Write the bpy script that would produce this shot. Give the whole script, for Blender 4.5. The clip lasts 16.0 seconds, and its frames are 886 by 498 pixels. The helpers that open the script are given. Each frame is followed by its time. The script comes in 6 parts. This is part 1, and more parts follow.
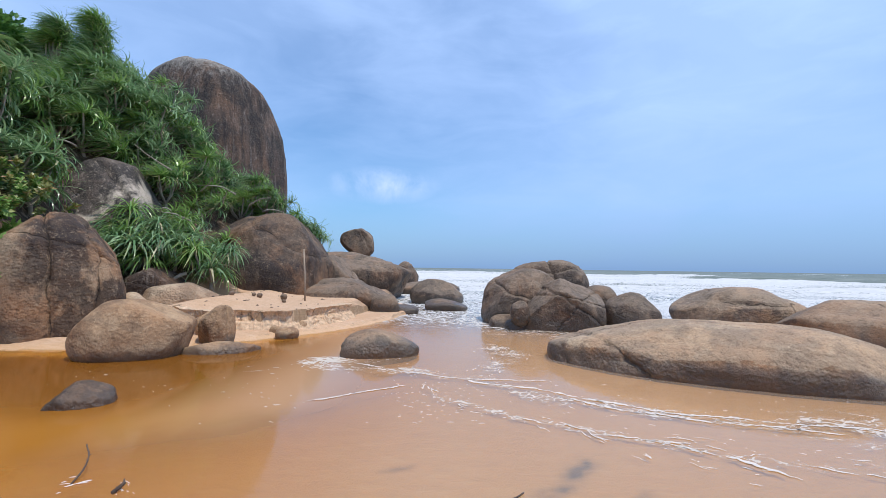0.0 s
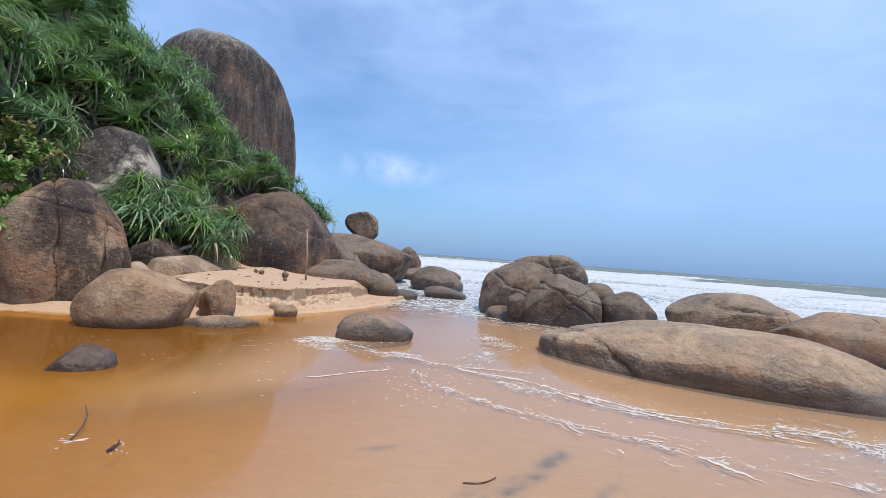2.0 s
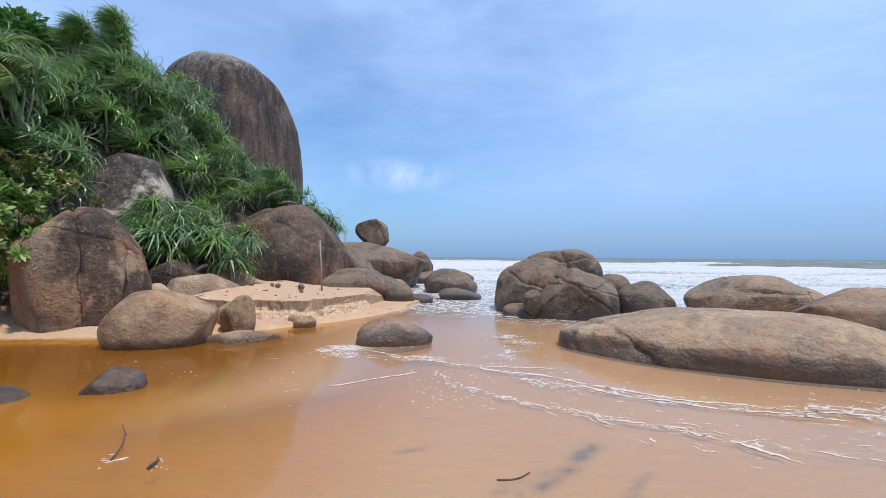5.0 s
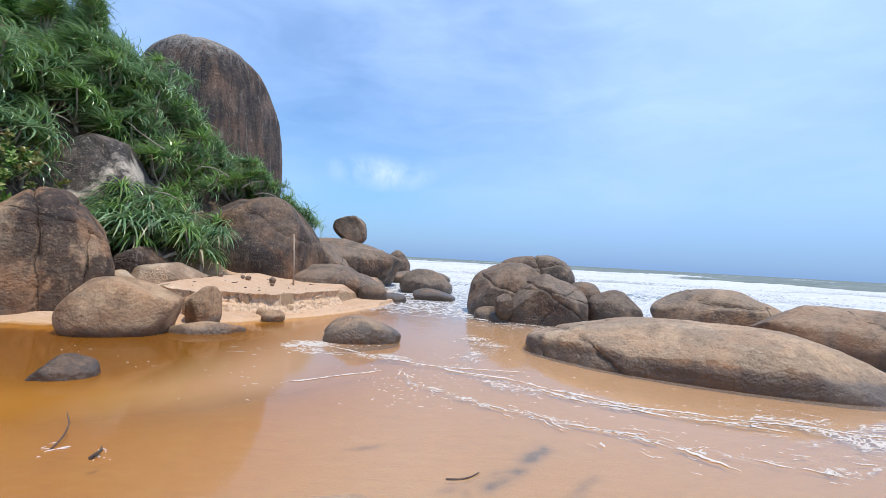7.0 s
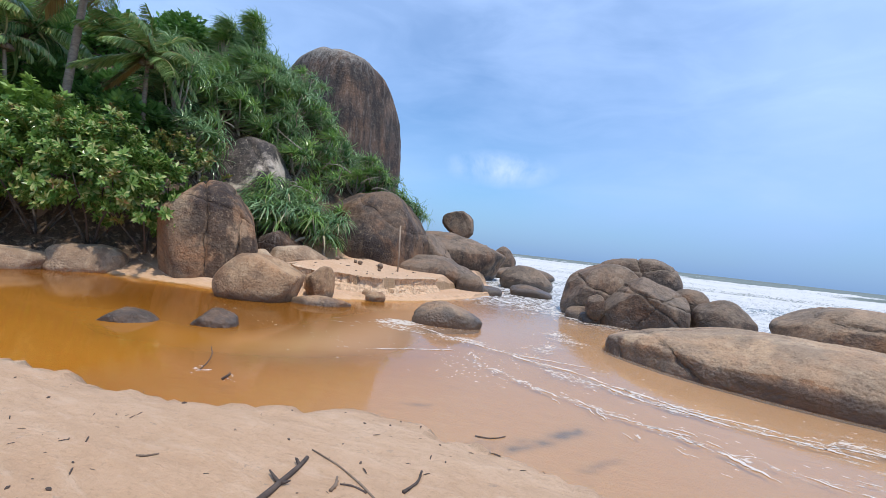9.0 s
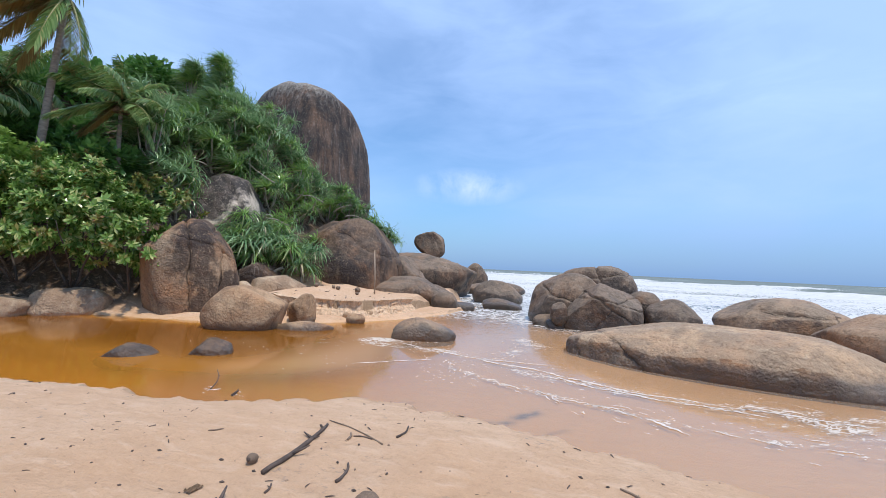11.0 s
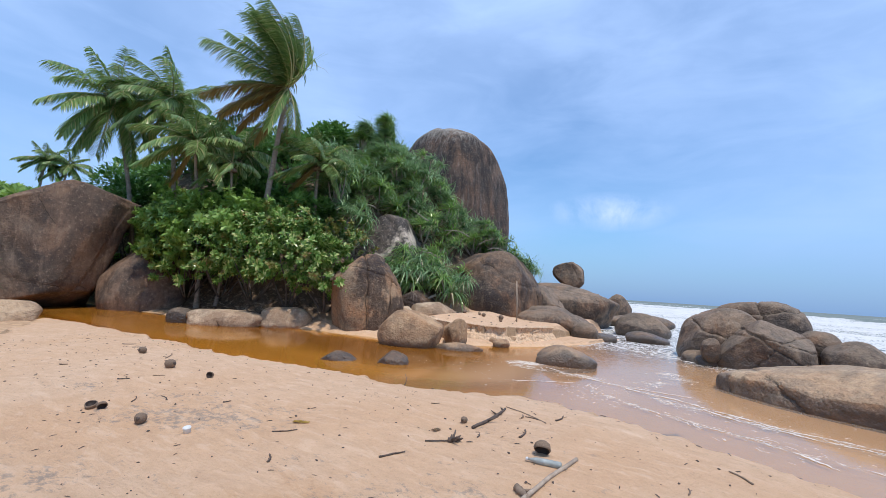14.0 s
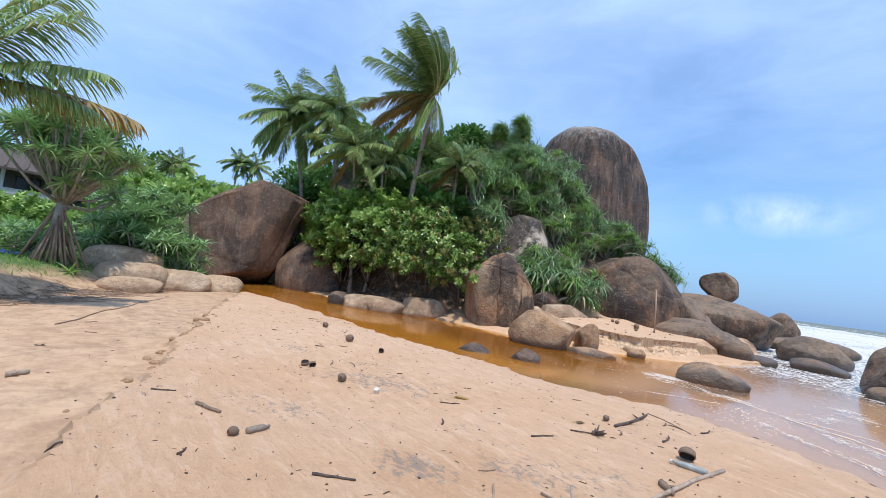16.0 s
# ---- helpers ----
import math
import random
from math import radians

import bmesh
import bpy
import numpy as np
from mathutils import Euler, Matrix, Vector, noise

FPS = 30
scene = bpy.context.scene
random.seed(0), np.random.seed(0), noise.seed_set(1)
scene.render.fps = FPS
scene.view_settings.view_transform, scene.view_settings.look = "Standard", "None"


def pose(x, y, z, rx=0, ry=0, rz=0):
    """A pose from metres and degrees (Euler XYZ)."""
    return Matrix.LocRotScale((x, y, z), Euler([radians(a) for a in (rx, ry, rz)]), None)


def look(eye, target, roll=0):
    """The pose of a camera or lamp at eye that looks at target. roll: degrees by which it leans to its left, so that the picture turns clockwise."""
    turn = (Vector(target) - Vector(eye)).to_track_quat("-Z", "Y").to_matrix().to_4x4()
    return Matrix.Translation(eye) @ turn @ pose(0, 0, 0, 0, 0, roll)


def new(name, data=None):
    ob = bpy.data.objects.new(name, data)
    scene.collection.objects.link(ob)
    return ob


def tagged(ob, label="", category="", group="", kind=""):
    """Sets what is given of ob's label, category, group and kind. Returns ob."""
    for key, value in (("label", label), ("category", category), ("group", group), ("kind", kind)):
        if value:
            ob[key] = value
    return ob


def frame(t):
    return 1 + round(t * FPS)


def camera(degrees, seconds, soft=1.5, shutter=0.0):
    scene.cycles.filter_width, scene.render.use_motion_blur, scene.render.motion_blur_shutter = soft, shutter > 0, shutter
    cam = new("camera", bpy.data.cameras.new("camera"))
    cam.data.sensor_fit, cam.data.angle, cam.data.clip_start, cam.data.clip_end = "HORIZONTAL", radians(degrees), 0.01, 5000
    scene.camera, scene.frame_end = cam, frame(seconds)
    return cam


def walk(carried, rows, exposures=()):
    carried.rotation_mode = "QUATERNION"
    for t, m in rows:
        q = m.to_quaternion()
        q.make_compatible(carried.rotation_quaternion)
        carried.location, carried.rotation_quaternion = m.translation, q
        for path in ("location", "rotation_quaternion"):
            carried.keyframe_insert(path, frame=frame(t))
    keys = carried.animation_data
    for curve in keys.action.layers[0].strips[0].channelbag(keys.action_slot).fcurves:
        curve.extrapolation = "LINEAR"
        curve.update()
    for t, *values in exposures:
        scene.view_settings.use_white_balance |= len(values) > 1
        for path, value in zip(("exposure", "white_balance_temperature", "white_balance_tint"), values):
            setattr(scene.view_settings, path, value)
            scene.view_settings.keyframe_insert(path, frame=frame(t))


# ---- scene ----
cam = camera(90.9, 16.0, soft=0.85)
PATH = [
    (0, (0.315, -0.109, 1.956), (0.216, 1.886, 2.042), 0.8),
    (0.5, (0.409, -0.239, 1.955), (0.259, 1.755, 2.023), 7.0),
    (1, (0.41, -0.261, 1.969), (0.364, 1.737, 2.029), 7.8),
    (1.5, (0.419, -0.243, 1.98), (0.299, 1.753, 2.014), 5.6),
    (2, (0.457, -0.23, 1.997), (0.337, 1.766, 2.024), 4.3),
    (2.5, (0.495, -0.205, 2.004), (0.439, 1.794, 2.031), 0.2),
    (3, (0.445, -0.186, 2.024), (0.594, 1.808, 2.05), -0.2),
    (3.5, (0.397, -0.203, 2.001), (0.436, 1.796, 2.032), 0.1),
    (4, (0.426, -0.203, 2.003), (0.43, 1.797, 2.034), 0.1),
    (4.5, (0.386, -0.254, 1.98), (0.221, 1.739, 2.013), 0.3),
    (7, (0.563, -0.301, 1.979), (0.487, 1.697, 2.022), 3.2),
    (7.5, (0.703, -0.317, 1.974), (0.709, 1.682, 2.012), 5.4),
    (8, (0.939, -0.38, 1.94), (0.712, 1.607, 1.947), 5.5),
    (8.5, (1.173, -0.512, 1.94), (0.795, 1.452, 1.936), 6.4),
    (8.7, (1.257, -0.656, 1.944), (0.682, 1.259, 1.914), 6.8),
    (10.8, (1.692, -1.836, 1.991), (1.194, 0.099, 2.079), 2.8),
    (11, (1.718, -1.941, 1.987), (1.244, 0.0, 2.069), 2.6),
    (11.5, (1.782, -2.203, 1.977), (1.413, -0.238, 2.049), 2.1),
    (12, (1.908, -2.509, 1.976), (1.474, -0.558, 2.054), 1.5),
    (12.5, (1.903, -2.861, 2.041), (1.051, -1.059, 2.216), 1.0),
    (13, (1.871, -3.032, 2.034), (1.005, -1.246, 2.276), 0.5),
    (13.5, (1.971, -3.231, 2.023), (1.079, -1.454, 2.237), 2.3),
    (14, (2.035, -3.539, 2.035), (0.993, -1.841, 2.211), 3.8),
    (14.5, (2.064, -3.855, 2.0), (0.98, -2.178, 2.122), 1.0),
    (15, (2.153, -4.113, 2.027), (0.906, -2.554, 2.133), 1.6),
    (15.5, (2.228, -4.245, 2.038), (0.852, -2.797, 2.134), 3.9),
    (16, (2.176, -4.251, 2.057), (0.697, -2.91, 2.164), 7.7),
]
walk(cam, [(t, look(eye, target, roll)) for t, eye, target, roll in PATH], [(0.0, 0.02), (2.5, -0.02), (3.2, -0.08), (4.5, -0.04), (7.0, 0.17), (7.5, 0.15), (8.0, 0.06), (8.5, 0.06), (11.5, 0.1), (12.5, -0.04), (13.4, -0.03), (14.5, 0.1), (15.0, 0.04), (15.5, 0.13), (16.0, 0.2)])

# ---- world, sun and exposure ----
SUN_AZ, SUN_EL = 128.0, 70.0          # degrees clockwise from +y, and above the horizon


def nd(nt, kind, ins=None, **props):
    """One node with its properties and inputs; an input may be a socket or a value."""
    n = nt.nodes.new(kind)
    for k, v in props.items():
        setattr(n, k, v)
    for k, v in (ins or {}).items():
        if isinstance(v, bpy.types.NodeSocket):
            nt.links.new(v, n.inputs[k])
        else:
            n.inputs[k].default_value = v
    return n


def mixc(nt, fac, a, b, blend="MIX"):
    c = [(*v, 1.0) if isinstance(v, tuple) and len(v) == 3 else v for v in (a, b)]
    return nd(nt, "ShaderNodeMix", {0: fac, 6: c[0], 7: c[1]}, data_type="RGBA", blend_type=blend).outputs[2]


def ramp(nt, fac, *stops):
    n = nd(nt, "ShaderNodeValToRGB", {0: fac})
    e = n.color_ramp.elements
    while len(e) < len(stops):
        e.new(0.5)
    for el, (p, v) in zip(e, stops):
        el.position = p
        el.color = (v, v, v, 1) if isinstance(v, (int, float)) else (*v, 1)
    return n.outputs[0]


def math_n(nt, op, a, b=0.0, clamp=False):
    return nd(nt, "ShaderNodeMath", {0: a, 1: b}, operation=op, use_clamp=clamp).outputs[0]


def noise_n(nt, vec, scale, detail=6.0, rough=0.55, dist=0.0):
    return nd(nt, "ShaderNodeTexNoise", {"Vector": vec, "Scale": scale, "Detail": detail, "Roughness": rough, "Distortion": dist}).outputs[0]


def stretch(nt, vec, sx, sy, sz, rz=0.0):
    return nd(nt, "ShaderNodeMapping", {"Vector": vec, "Scale": (sx, sy, sz), "Rotation": (0, 0, rz)}).outputs[0]


world = bpy.data.worlds.new("sky")
scene.world = world
world.use_nodes = True
wt = world.node_tree
wt.nodes.clear()
sky = nd(wt, "ShaderNodeTexSky", sky_type="NISHITA", sun_disc=False, sun_elevation=radians(SUN_EL), sun_rotation=radians(SUN_AZ), altitude=5.0, air_density=1.0, dust_density=0.35, ozone_density=2.0)
way = nd(wt, "ShaderNodeTexCoord").outputs["Generated"]
flat_way = stretch(wt, way, 1.0, 1.0, 2.2)
veil = ramp(wt, noise_n(wt, flat_way, 1.5, 5.0, 0.5, 0.35), (0.36, 0.0), (0.62, 1.0))
wisps = ramp(wt, noise_n(wt, stretch(wt, way, 1.0, 1.0, 3.4), 4.2, 7.0, 0.58, 0.5), (0.42, 0.0), (0.78, 1.0))
cover = math_n(wt, "MULTIPLY_ADD", veil, 0.36)
wt.nodes[-1].inputs[2].default_value = 0.34
cover2 = math_n(wt, "ADD", cover, math_n(wt, "MULTIPLY", wisps, 0.20), True)
# one small bright cloud low over the sea beside the headland
puff_dir = nd(wt, "ShaderNodeVectorMath", {0: way, 1: (-0.185, 0.966, 0.183)}, operation="SUBTRACT").outputs[0]
puff_len = nd(wt, "ShaderNodeVectorMath", {0: stretch(wt, puff_dir, 1.0, 1.0, 3.0)}, operation="LENGTH").outputs["Value"]
puff = math_n(wt, "MULTIPLY", ramp(wt, puff_len, (0.02, 1.0), (0.135, 0.0)), ramp(wt, noise_n(wt, way, 11.0, 6.0, 0.6, 0.4), (0.40, 0.0), (0.62, 1.0)))
gap_len = nd(wt, "ShaderNodeVectorMath", {0: stretch(wt, nd(wt, "ShaderNodeVectorMath", {0: way, 1: (-0.20, 0.95, 0.20)}, operation="SUBTRACT").outputs[0], 1.0, 1.0, 1.5)}, operation="LENGTH").outputs["Value"]
gap = ramp(wt, gap_len, (0.05, 1.0), (0.62, 0.0))
cover2 = math_n(wt, "SUBTRACT", cover2, math_n(wt, "MULTIPLY", gap, 0.52), True)
cover3 = math_n(wt, "ADD", cover2, math_n(wt, "MULTIPLY", puff, 0.7), True)
tone = mixc(wt, 1.0, sky.outputs[0], (0.70, 0.98, 1.20), "MULTIPLY")
clouded = mixc(wt, cover3, tone, (3.9, 5.55, 8.9))
height = nd(wt, "ShaderNodeSeparateXYZ", {0: way}).outputs[2]
haze = ramp(wt, height, (0.0, 0.85), (0.14, 0.25), (0.35, 0.0))
clouded = mixc(wt, haze, clouded, (1.30, 2.38, 4.55))
clouded = mixc(wt, math_n(wt, "MULTIPLY", puff, 0.30), clouded, (5.6, 6.6, 8.6))
bg = nd(wt, "ShaderNodeBackground", {0: clouded, 1: 0.141})
wt.links.new(bg.outputs[0], nd(wt, "ShaderNodeOutputWorld").inputs[0])

sun = new("sun", bpy.data.lights.new("sun", "SUN"))
sun.data.energy, sun.data.angle, sun.data.color = 2.95, radians(0.8), (1.0, 0.935, 0.85)
sdir = Vector((math.sin(radians(SUN_AZ)) * math.cos(radians(SUN_EL)), math.cos(radians(SUN_AZ)) * math.cos(radians(SUN_EL)), math.sin(radians(SUN_EL))))
sun.matrix_world = look(sdir * 60, (0, 0, 0))

# ---- materials ----
def material(name):
    m = bpy.data.materials.new(name)
    m.use_nodes = True
    nt = m.node_tree
    nt.nodes.clear()
    return m, nt, nd(nt, "ShaderNodeOutputMaterial")


def finish(nt, out, color, rough=0.8, height=None, strength=0.5, distance=0.02, metal=0.0, spec=0.5, translucent=0.0, coat=0.0):
    bump = {}
    if height is not None:
        bump["Normal"] = nd(nt, "ShaderNodeBump", {"Height": height, "Strength": strength, "Distance": distance}).outputs[0]
    p = nd(nt, "ShaderNodeBsdfPrincipled", {"Base Color": color if not isinstance(color, tuple) else (*color, 1), "Roughness": rough, "Metallic": metal, "Specular IOR Level": spec, "Coat Weight": coat, **bump})
    shader = p.outputs[0]
    if translucent:
        tr = nd(nt, "ShaderNodeBsdfTranslucent", {"Color": color if not isinstance(color, tuple) else (*color, 1)})
        shader = nd(nt, "ShaderNodeMixShader", {0: translucent, 1: shader, 2: tr.outputs[0]}).outputs[0]
    nt.links.new(shader, out.inputs[0])


def where(nt):
    return nd(nt, "ShaderNodeNewGeometry").outputs["Position"]


def rock_material(name, base, light, dark, streaks=0.0, pale=0.35, stain=0.5, wet=None, grain=1.0, cap=0.0, rust=0.0, crown=None, skin=1.0):
    """Weathered granite: mottling, pale lichen patches, dark stains, vertical run-off streaks and, at the water, a wet band."""
    m, nt, out = material(name)
    p = where(nt)
    mott = noise_n(nt, p, 0.85 * grain, 14.0, 0.72, 0.35)
    col = mixc(nt, ramp(nt, mott, (0.45, 0.0), (0.54, 1.0)), dark, base)
    patch = ramp(nt, noise_n(nt, p, 0.55 * grain, 7.0, 0.6, 0.8), (0.50, 0.0), (0.58, 1.0))
    col = mixc(nt, math_n(nt, "MULTIPLY", patch, pale), col, light)
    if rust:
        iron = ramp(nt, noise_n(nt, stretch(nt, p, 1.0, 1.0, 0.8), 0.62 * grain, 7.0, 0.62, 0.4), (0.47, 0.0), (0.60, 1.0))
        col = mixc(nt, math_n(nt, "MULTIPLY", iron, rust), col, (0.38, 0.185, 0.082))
    st = ramp(nt, noise_n(nt, stretch(nt, p, 1.0, 1.0, 0.5), 0.8 * grain, 7.0, 0.65, 0.6), (0.50, 0.0), (0.57, 1.0))
    col = mixc(nt, math_n(nt, "MULTIPLY", st, stain), col, (dark[0] * 0.45, dark[1] * 0.45, dark[2] * 0.48))
    if streaks:
        run = ramp(nt, noise_n(nt, stretch(nt, p, 1.0, 1.0, 0.06), 2.3, 6.0, 0.7, 0.15), (0.44, 0.0), (0.60, 1.0))
        col = mixc(nt, math_n(nt, "MULTIPLY", run, streaks), col, (dark[0] * 0.4, dark[1] * 0.38, dark[2] * 0.4))
        run2 = ramp(nt, noise_n(nt, stretch(nt, p, 1.0, 1.0, 0.05), 3.7, 4.0, 0.6, 0.1), (0.58, 0.0), (0.66, 1.0))
        col = mixc(nt, math_n(nt, "MULTIPLY", run2, streaks * 0.35), col, light)
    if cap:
        # upward faces turned paler, running down in tongues
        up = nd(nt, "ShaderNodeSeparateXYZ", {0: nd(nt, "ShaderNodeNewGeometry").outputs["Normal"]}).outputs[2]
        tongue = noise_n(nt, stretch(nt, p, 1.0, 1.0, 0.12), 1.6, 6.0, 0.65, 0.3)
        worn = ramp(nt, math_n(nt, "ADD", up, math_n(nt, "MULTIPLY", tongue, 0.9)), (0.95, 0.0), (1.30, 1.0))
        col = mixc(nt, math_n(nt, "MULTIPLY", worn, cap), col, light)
    if crown:
        # bleached crown of a tall rock, drawn down in streaks
        drip = noise_n(nt, stretch(nt, p, 1.0, 1.0, 0.07), 2.8, 7.0, 0.72, 0.2)
        level = math_n(nt, "ADD", math_n(nt, "MULTIPLY", math_n(nt, "SUBTRACT", nd(nt, "ShaderNodeSeparateXYZ", {0: p}).outputs[2], crown), 0.16), drip)
        col = mixc(nt, math_n(nt, "MULTIPLY", ramp(nt, level, (0.62, 0.0), (0.95, 1.0)), 0.8), col, (0.46, 0.42, 0.36))
    # joints: fine dark lines along the rock's own crack planes
    gaps = nd(nt, "ShaderNodeSeparateColor", {0: nd(nt, "ShaderNodeAttribute", attribute_name="joint").outputs[0]})
    wander = math_n(nt, "MULTIPLY", math_n(nt, "SUBTRACT", noise_n(nt, p, 3.0, 6.0, 0.6), 0.5), 0.14)
    crack = None
    for k in range(3):
        near = math_n(nt, "ABSOLUTE", math_n(nt, "ADD", gaps.outputs[k], wander))
        line = ramp(nt, near, (0.004, 1.0), (0.018, 0.0))
        crack = line if crack is None else math_n(nt, "MAXIMUM", crack, line)
    broken = ramp(nt, noise_n(nt, p, 1.6, 3.0), (0.42, 0.0), (0.54, 1.0))
    crack = math_n(nt, "MULTIPLY", crack, broken)
    col = mixc(nt, math_n(nt, "MULTIPLY", crack, 0.7), col, (dark[0] * 0.3, dark[1] * 0.3, dark[2] * 0.3))
    grit = noise_n(nt, p, 7.0, 14.0, 0.74, 0.3)
    col = mixc(nt, ramp(nt, grit, (0.36, 0.55), (0.47, 0.0)), col, (dark[0] * 0.7, dark[1] * 0.7, dark[2] * 0.7))
    col = mixc(nt, ramp(nt, grit, (0.55, 0.0), (0.68, 0.55)), col, light)
    speck = noise_n(nt, p, 38.0, 5.0, 0.8)
    col = mixc(nt, ramp(nt, speck, (0.36, 0.45), (0.46, 0.0)), col, (dark[0] * 0.5, dark[1] * 0.45, dark[2] * 0.45))
    col = mixc(nt, ramp(nt, speck, (0.58, 0.0), (0.70, 0.4)), col, light)
    rough = 0.82
    if wet is not None:
        z = nd(nt, "ShaderNodeSeparateXYZ", {0: p}).outputs[2]
        edge = math_n(nt, "ADD", z, math_n(nt, "MULTIPLY", noise_n(nt, p, 1.6, 5.0, 0.6, 0.5), -0.55))
        band = ramp(nt, math_n(nt, "ADD", edge, 0.5 - wet), (0.18, 1.0), (0.36, 0.0))
        col = mixc(nt, math_n(nt, "MULTIPLY", band, 0.7), col, (0.055, 0.045, 0.036))
        rough = math_n(nt, "MULTIPLY_ADD", band, -0.42)
        nt.nodes[-1].inputs[2].default_value = 0.82
    # weathered skin: dents a hand wide, drawn out, and small pits
    dents = noise_n(nt, stretch(nt, p, 1.0, 1.0, 1.25), 4.6, 6.0, 0.62, 0.25)
    pits = nd(nt, "ShaderNodeTexVoronoi", {"Vector": p, "Scale": 17.0, "Randomness": 1.0}, feature="SMOOTH_F1").outputs[0]
    pitted = ramp(nt, noise_n(nt, p, 0.9, 4.0), (0.40, 0.25), (0.62, 1.0))
    h = math_n(nt, "ADD", math_n(nt, "MULTIPLY", dents, 0.75), math_n(nt, "MULTIPLY", grit, 0.45))
    h = math_n(nt, "SUBTRACT", h, math_n(nt, "MULTIPLY", crack, 0.35))
    h = math_n(nt, "ADD", h, math_n(nt, "MULTIPLY", math_n(nt, "MULTIPLY", pits, pitted), 0.45))
    h = math_n(nt, "ADD", h, math_n(nt, "MULTIPLY", speck, 0.12))
    finish(nt, out, col, rough, h, 1.0, 0.075 * skin)
    return m


def leaf_material(name, a, b, tip=None, rough=0.45, translucent=0.22):
    """Green leaves that differ from one to the next."""
    m, nt, out = material(name)
    rnd = nd(nt, "ShaderNodeNewGeometry").outputs["Random Per Island"]
    orn = nd(nt, "ShaderNodeObjectInfo").outputs["Random"]
    col = mixc(nt, rnd, a, b)
    col = mixc(nt, math_n(nt, "MULTIPLY", orn, 0.40), col, (a[0] * 0.7, a[1] * 0.75, a[2] * 0.7))
    if tip:
        col = mixc(nt, ramp(nt, rnd, (0.90, 0.0), (0.93, 1.0)), col, tip)
    col = mixc(nt, ramp(nt, noise_n(nt, where(nt), 3.0, 5.0), (0.3, 0.22), (0.7, 0.0)), col, (a[0] * 0.5, a[1] * 0.55, a[2] * 0.5))
    finish(nt, out, col, rough, None, translucent=translucent, spec=0.4)
    return m


def wood_material(name, a, b, scale=9.0, squash=0.2):
    m, nt, out = material(name)
    p = nd(nt, "ShaderNodeTexCoord").outputs["Object"]
    n = noise_n(nt, stretch(nt, p, 1.0, 1.0, squash), scale, 7.0, 0.65, 0.4)
    big = noise_n(nt, where(nt), 2.3, 5.0)
    col = mixc(nt, ramp(nt, n, (0.32, 0.0), (0.68, 1.0)), a, b)
    col = mixc(nt, ramp(nt, big, (0.4, 0.0), (0.7, 0.45)), col, (a[0] * 0.6, a[1] * 0.6, a[2] * 0.62))
    finish(nt, out, col, 0.85, n, 0.7, 0.01)
    return m


def plain_material(name, a, rough=0.6, vary=0.25, scale=14.0, spec=0.4, metal=0.0, translucent=0.0):
    m, nt, out = material(name)
    n = noise_n(nt, where(nt), scale, 6.0, 0.6)
    col = mixc(nt, ramp(nt, n, (0.3, 0.0), (0.7, 1.0)), tuple(c * (1 - vary) for c in a), tuple(min(1.0, c * (1 + vary * 0.5)) for c in a))
    finish(nt, out, col, rough, n, 0.3, 0.01, metal, spec, translucent)
    return m


